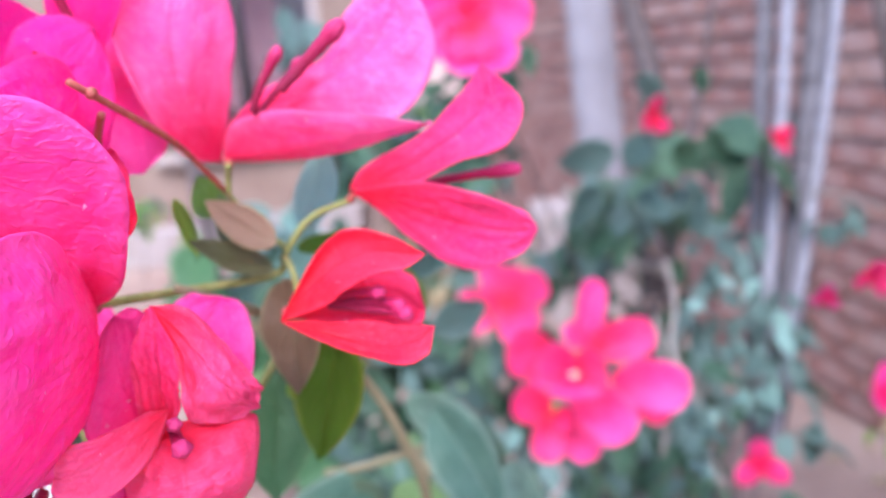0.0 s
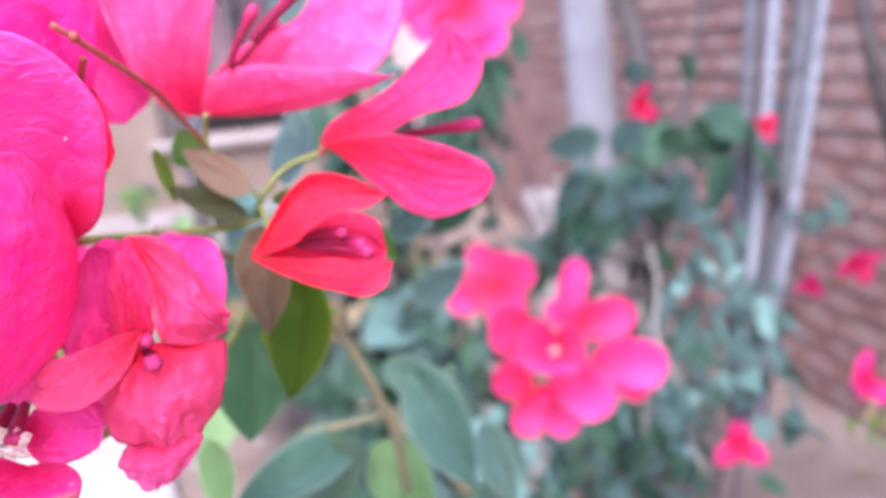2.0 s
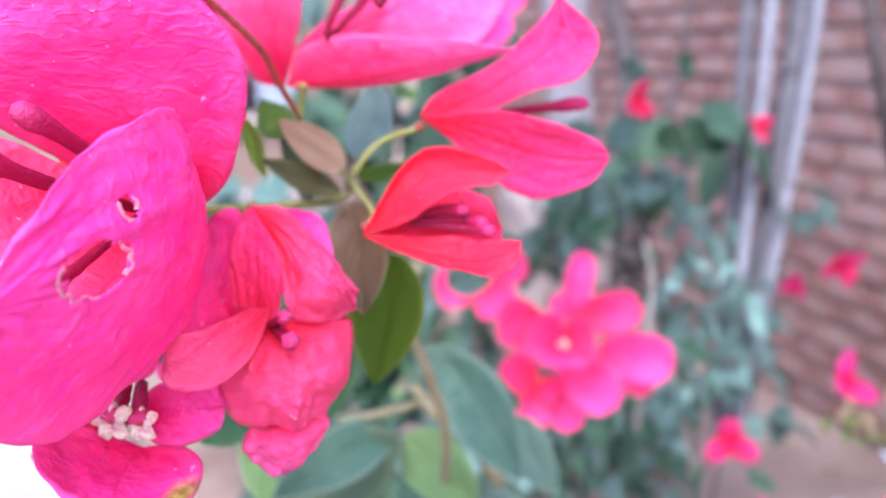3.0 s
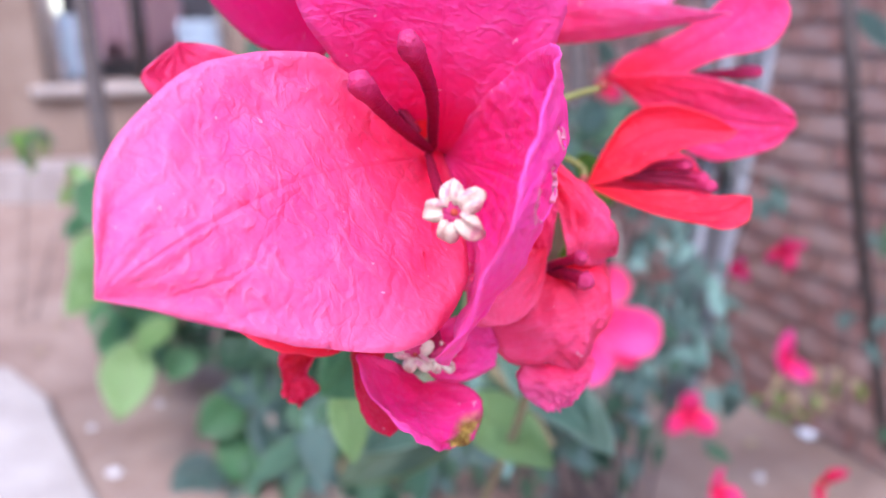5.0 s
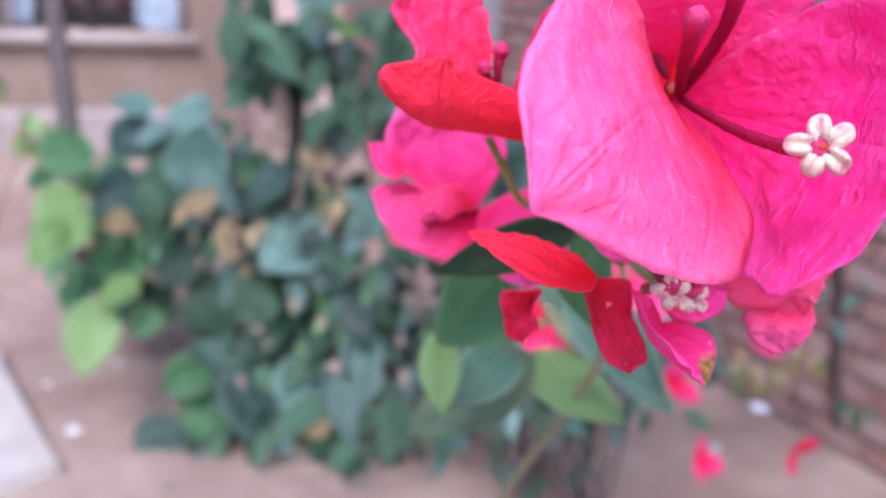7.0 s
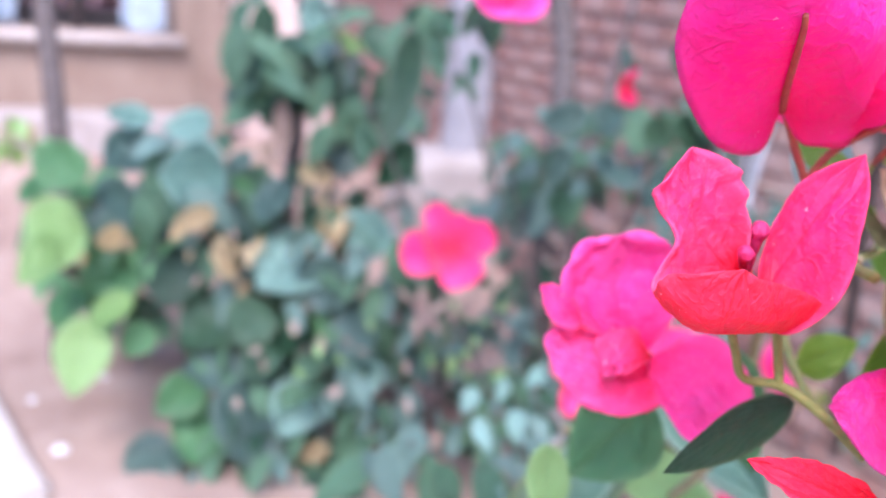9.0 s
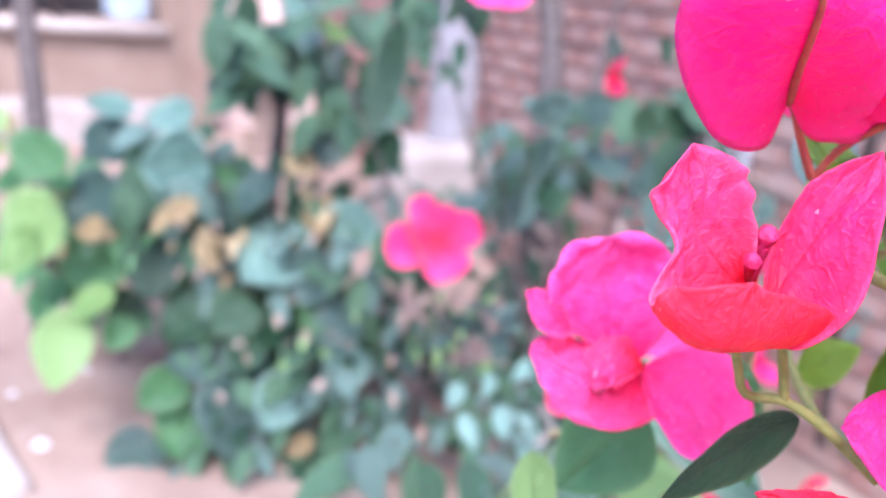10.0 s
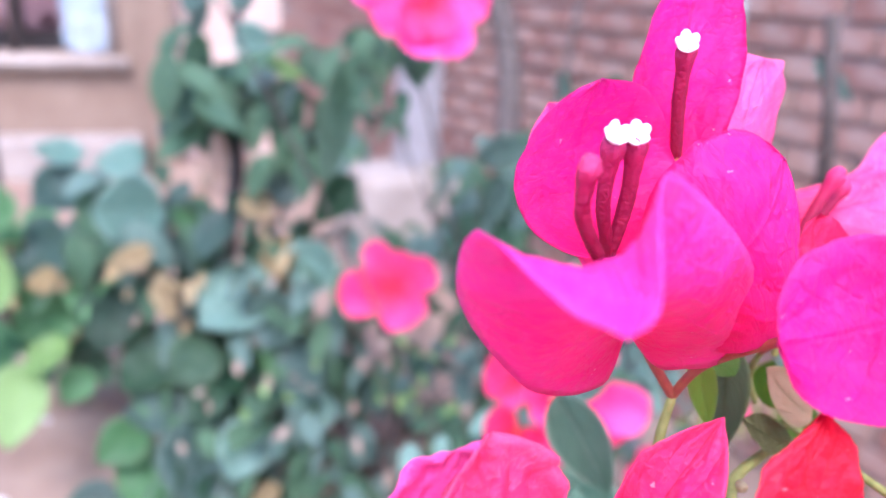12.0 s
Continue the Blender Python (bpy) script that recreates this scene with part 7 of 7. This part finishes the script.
leaf(red_shrub, (0.2349, 1.1790, 0.8560), (0.1818, 1.1276, 0.8150), (0.5310, 0.1213, -0.8386), 0.0552, fold=0.2, bend=0.04, mat=leaf_grey, rows=12, cols=6)
leaf(red_shrub, (0.3108, 1.2274, 0.8385), (0.3155, 1.1273, 0.8056), (0.9885, -0.0040, 0.1512), 0.0527, fold=0.2, bend=0.04, mat=leaf_grey, rows=12, cols=6)
leaf(red_shrub, (0.3727, 1.1521, 0.8422), (0.3515, 1.1213, 0.7778), (0.9436, 0.0367, -0.3290), 0.0400, fold=0.2, bend=0.04, mat=leaf_grey, rows=12, cols=6)
leaf(red_shrub, (0.2400, 1.1903, 0.7944), (0.1992, 1.1164, 0.7664), (0.8764, -0.3658, -0.3132), 0.0465, fold=0.2, bend=0.04, mat=leaf_green, rows=12, cols=6)
clump(grass, (-0.891, 2.993, 0.511), 0.092, 0.073, 0.10, 26, 0.070, (leaf_yellow, leaf_lime, leaf_pale,))
clump(grass, (-1.03, 2.91, 0.671), 0.073, 0.055, 0.10, 14, 0.080, (leaf_green, leaf_lime,))
# small litter
scrap((1.095, 1.704, 0), 0.075, paper_white, "crumpled white paper scrap lying on the soil", "litter")
stone((-0.624, 1.857, 0), 0.018)
stone((-0.576, 2.219, 0), 0.01)
stone((0.862, 1.556, 0), 0.012)
stone((-0.732, 2.11, 0), 0.01)
scrap((-1.016, 2.658, 0.003), 0.03, leaf_yellow, "small fallen yellow leaf lying on the soil", "leaf")
scrap((-0.625, 2.412, 0), 0.03, leaf_yellow, "small fallen yellow leaf lying on the soil", "leaf")
scrap((-1.002, 2.865, 0.015), 0.03, leaf_yellow, "small fallen yellow leaf lying on the soil", "leaf")
scrap((1.147, 1.852, 0), 0.03, leaf_yellow, "small fallen yellow leaf lying on the soil", "leaf")
scrap((1.265, 1.75, 0), 0.03, leaf_yellow, "small fallen yellow leaf lying on the soil", "leaf")
scrap((0.915, 1.689, 0), 0.03, leaf_yellow, "small fallen yellow leaf lying on the soil", "leaf")
scrap((0.866, 1.81, 0), 0.03, leaf_yellow, "small fallen yellow leaf lying on the soil", "leaf")
scrap((-0.464, 2.274, 0), 0.03, leaf_yellow, "small fallen yellow leaf lying on the soil", "leaf")
scrap((-0.568, 2.285, 0), 0.03, leaf_yellow, "small fallen yellow leaf lying on the soil", "leaf")
scrap((-1.102, 2.459, 0), 0.03, leaf_yellow, "small fallen yellow leaf lying on the soil", "leaf")
scrap((1.436, 2.059, 0), 0.03, leaf_yellow, "small fallen yellow leaf lying on the soil", "leaf")
scrap((1.149, 2.023, 0), 0.03, leaf_yellow, "small fallen yellow leaf lying on the soil", "leaf")
# darker leaves deep inside the shrubs, the inner shade put into their colour
clump(broad_shrub, (-0.457, 2.362, 0.335), 0.264, 0.218, 0.12, 32, 0.156, (leaf_dark_shaded,))
clump(broad_shrub, (-0.224, 2.073, 0.133), 0.14, 0.17, 0.12, 16, 0.13, (leaf_dark_shaded,))
clump(broad_shrub, (-0.234, 2.198, 0.227), 0.152, 0.227, 0.12, 12, 0.12, (leaf_dark_shaded,))
clump(mid_shrub, (-0, 2.119, 0.186), 0.227, 0.303, 0.12, 34, 0.132, (leaf_dark_shaded,))
clump(mid_shrub, (0.208, 1.917, 0.141), 0.244, 0.259, 0.12, 9, 0.110, (leaf_dark_shaded,))
clump(mid_shrub, (0.419, 1.753, 0.211), 0.190, 0.217, 0.12, 7, 0.100, (leaf_dark_shaded,))
clump(tall_shrub, (-0.097, 2.125, 0.879), 0.136, 0.136, 0.12, 22, 0.144, (leaf_dark_shaded,))
clump(tall_shrub, (0.102, 2, 0.862), 0.079, 0.145, 0.12, 10, 0.144, (leaf_dark_shaded,))
clump(red_shrub, (0.378, 1.57, 0.812), 0.140, 0.097, 0.10, 8, 0.096, (leaf_dark_shaded,))
clump(red_shrub, (0.276, 1.485, 0.711), 0.114, 0.093, 0.10, 5, 0.090, (leaf_dark_shaded,))
clump(low_shrub, (0.43, 1.266, 0.55), 0.119, 0.110, 0.10, 16, 0.078, (leaf_dark_shaded,))
clump(low_shrub, (0.243, 1.129, 0.483), 0.134, 0.075, 0.10, 16, 0.078, (leaf_dark_shaded,))
clump(broad_shrub, (-0.157, 1.838, 0.115), 0.13, 0.16, 0.1, 20, 0.11, (leaf_dark_shaded, leaf_green,))
clump(mid_shrub, (0.014, 1.669, 0.046), 0.14, 0.1, 0.1, 18, 0.1, (leaf_dark_shaded, leaf_green,))
clump(mid_shrub, (0.001, 1.795, 0.258), 0.15, 0.15, 0.1, 18, 0.1, (leaf_dark_shaded, leaf_green,))

# ---- bricks ----
L_B, H_B, J = 0.158, 0.056, 0.011


def brick_mesh(seed):
    bm = box_bm((0, 0, 0), (0.03, L_B, H_B), 0.004)
    for v in bm.verts:
        v.co += 0.0022 * noise.noise_vector(v.co * 30 + Vector((seed * 5.0, 0, 0)))
    me = bpy.data.meshes.new("brick")
    bm.to_mesh(me)
    bm.free()
    me.materials.append(brick_mat)
    return me


bricks = [brick_mesh(i) for i in range(6)]
rest = bmesh.new()
rnd = random.Random(4)
single = 0
for row in range(34):
    z = 0.01 + row * (H_B + J)
    for col in range(-8, 20):
        y = col * (L_B + J) + (0.5 * (L_B + J) if row % 2 else 0.0) + rnd.uniform(-0.004, 0.004)
        if y + L_B > 3.03:
            continue
        m = wall_frame @ pose(-0.004 + rnd.uniform(-0.004, 0.003), y, z + rnd.uniform(-0.003, 0.003), rnd.uniform(-0.5, 0.5), 0, rnd.uniform(-0.6, 0.6))
        if -0.7 < y < 2.1 and 0.0 < z < 1.25 and single < 300:
            single += 1
            ob = new("brick", rnd.choice(bricks))
            ob.parent = wall
            ob.matrix_basis = m
        else:
            turned_box = box_bm((0, 0, 0), (0.03, L_B, H_B))
            turned(turned_box, m)
            me = bpy.data.meshes.new("tmp")
            turned_box.to_mesh(me)
            turned_box.free()
            rest.from_mesh(me)
            bpy.data.meshes.remove(me)
tagged(part("brickwork", rest, brick_mat, wall, smooth=False), kind="stuff")
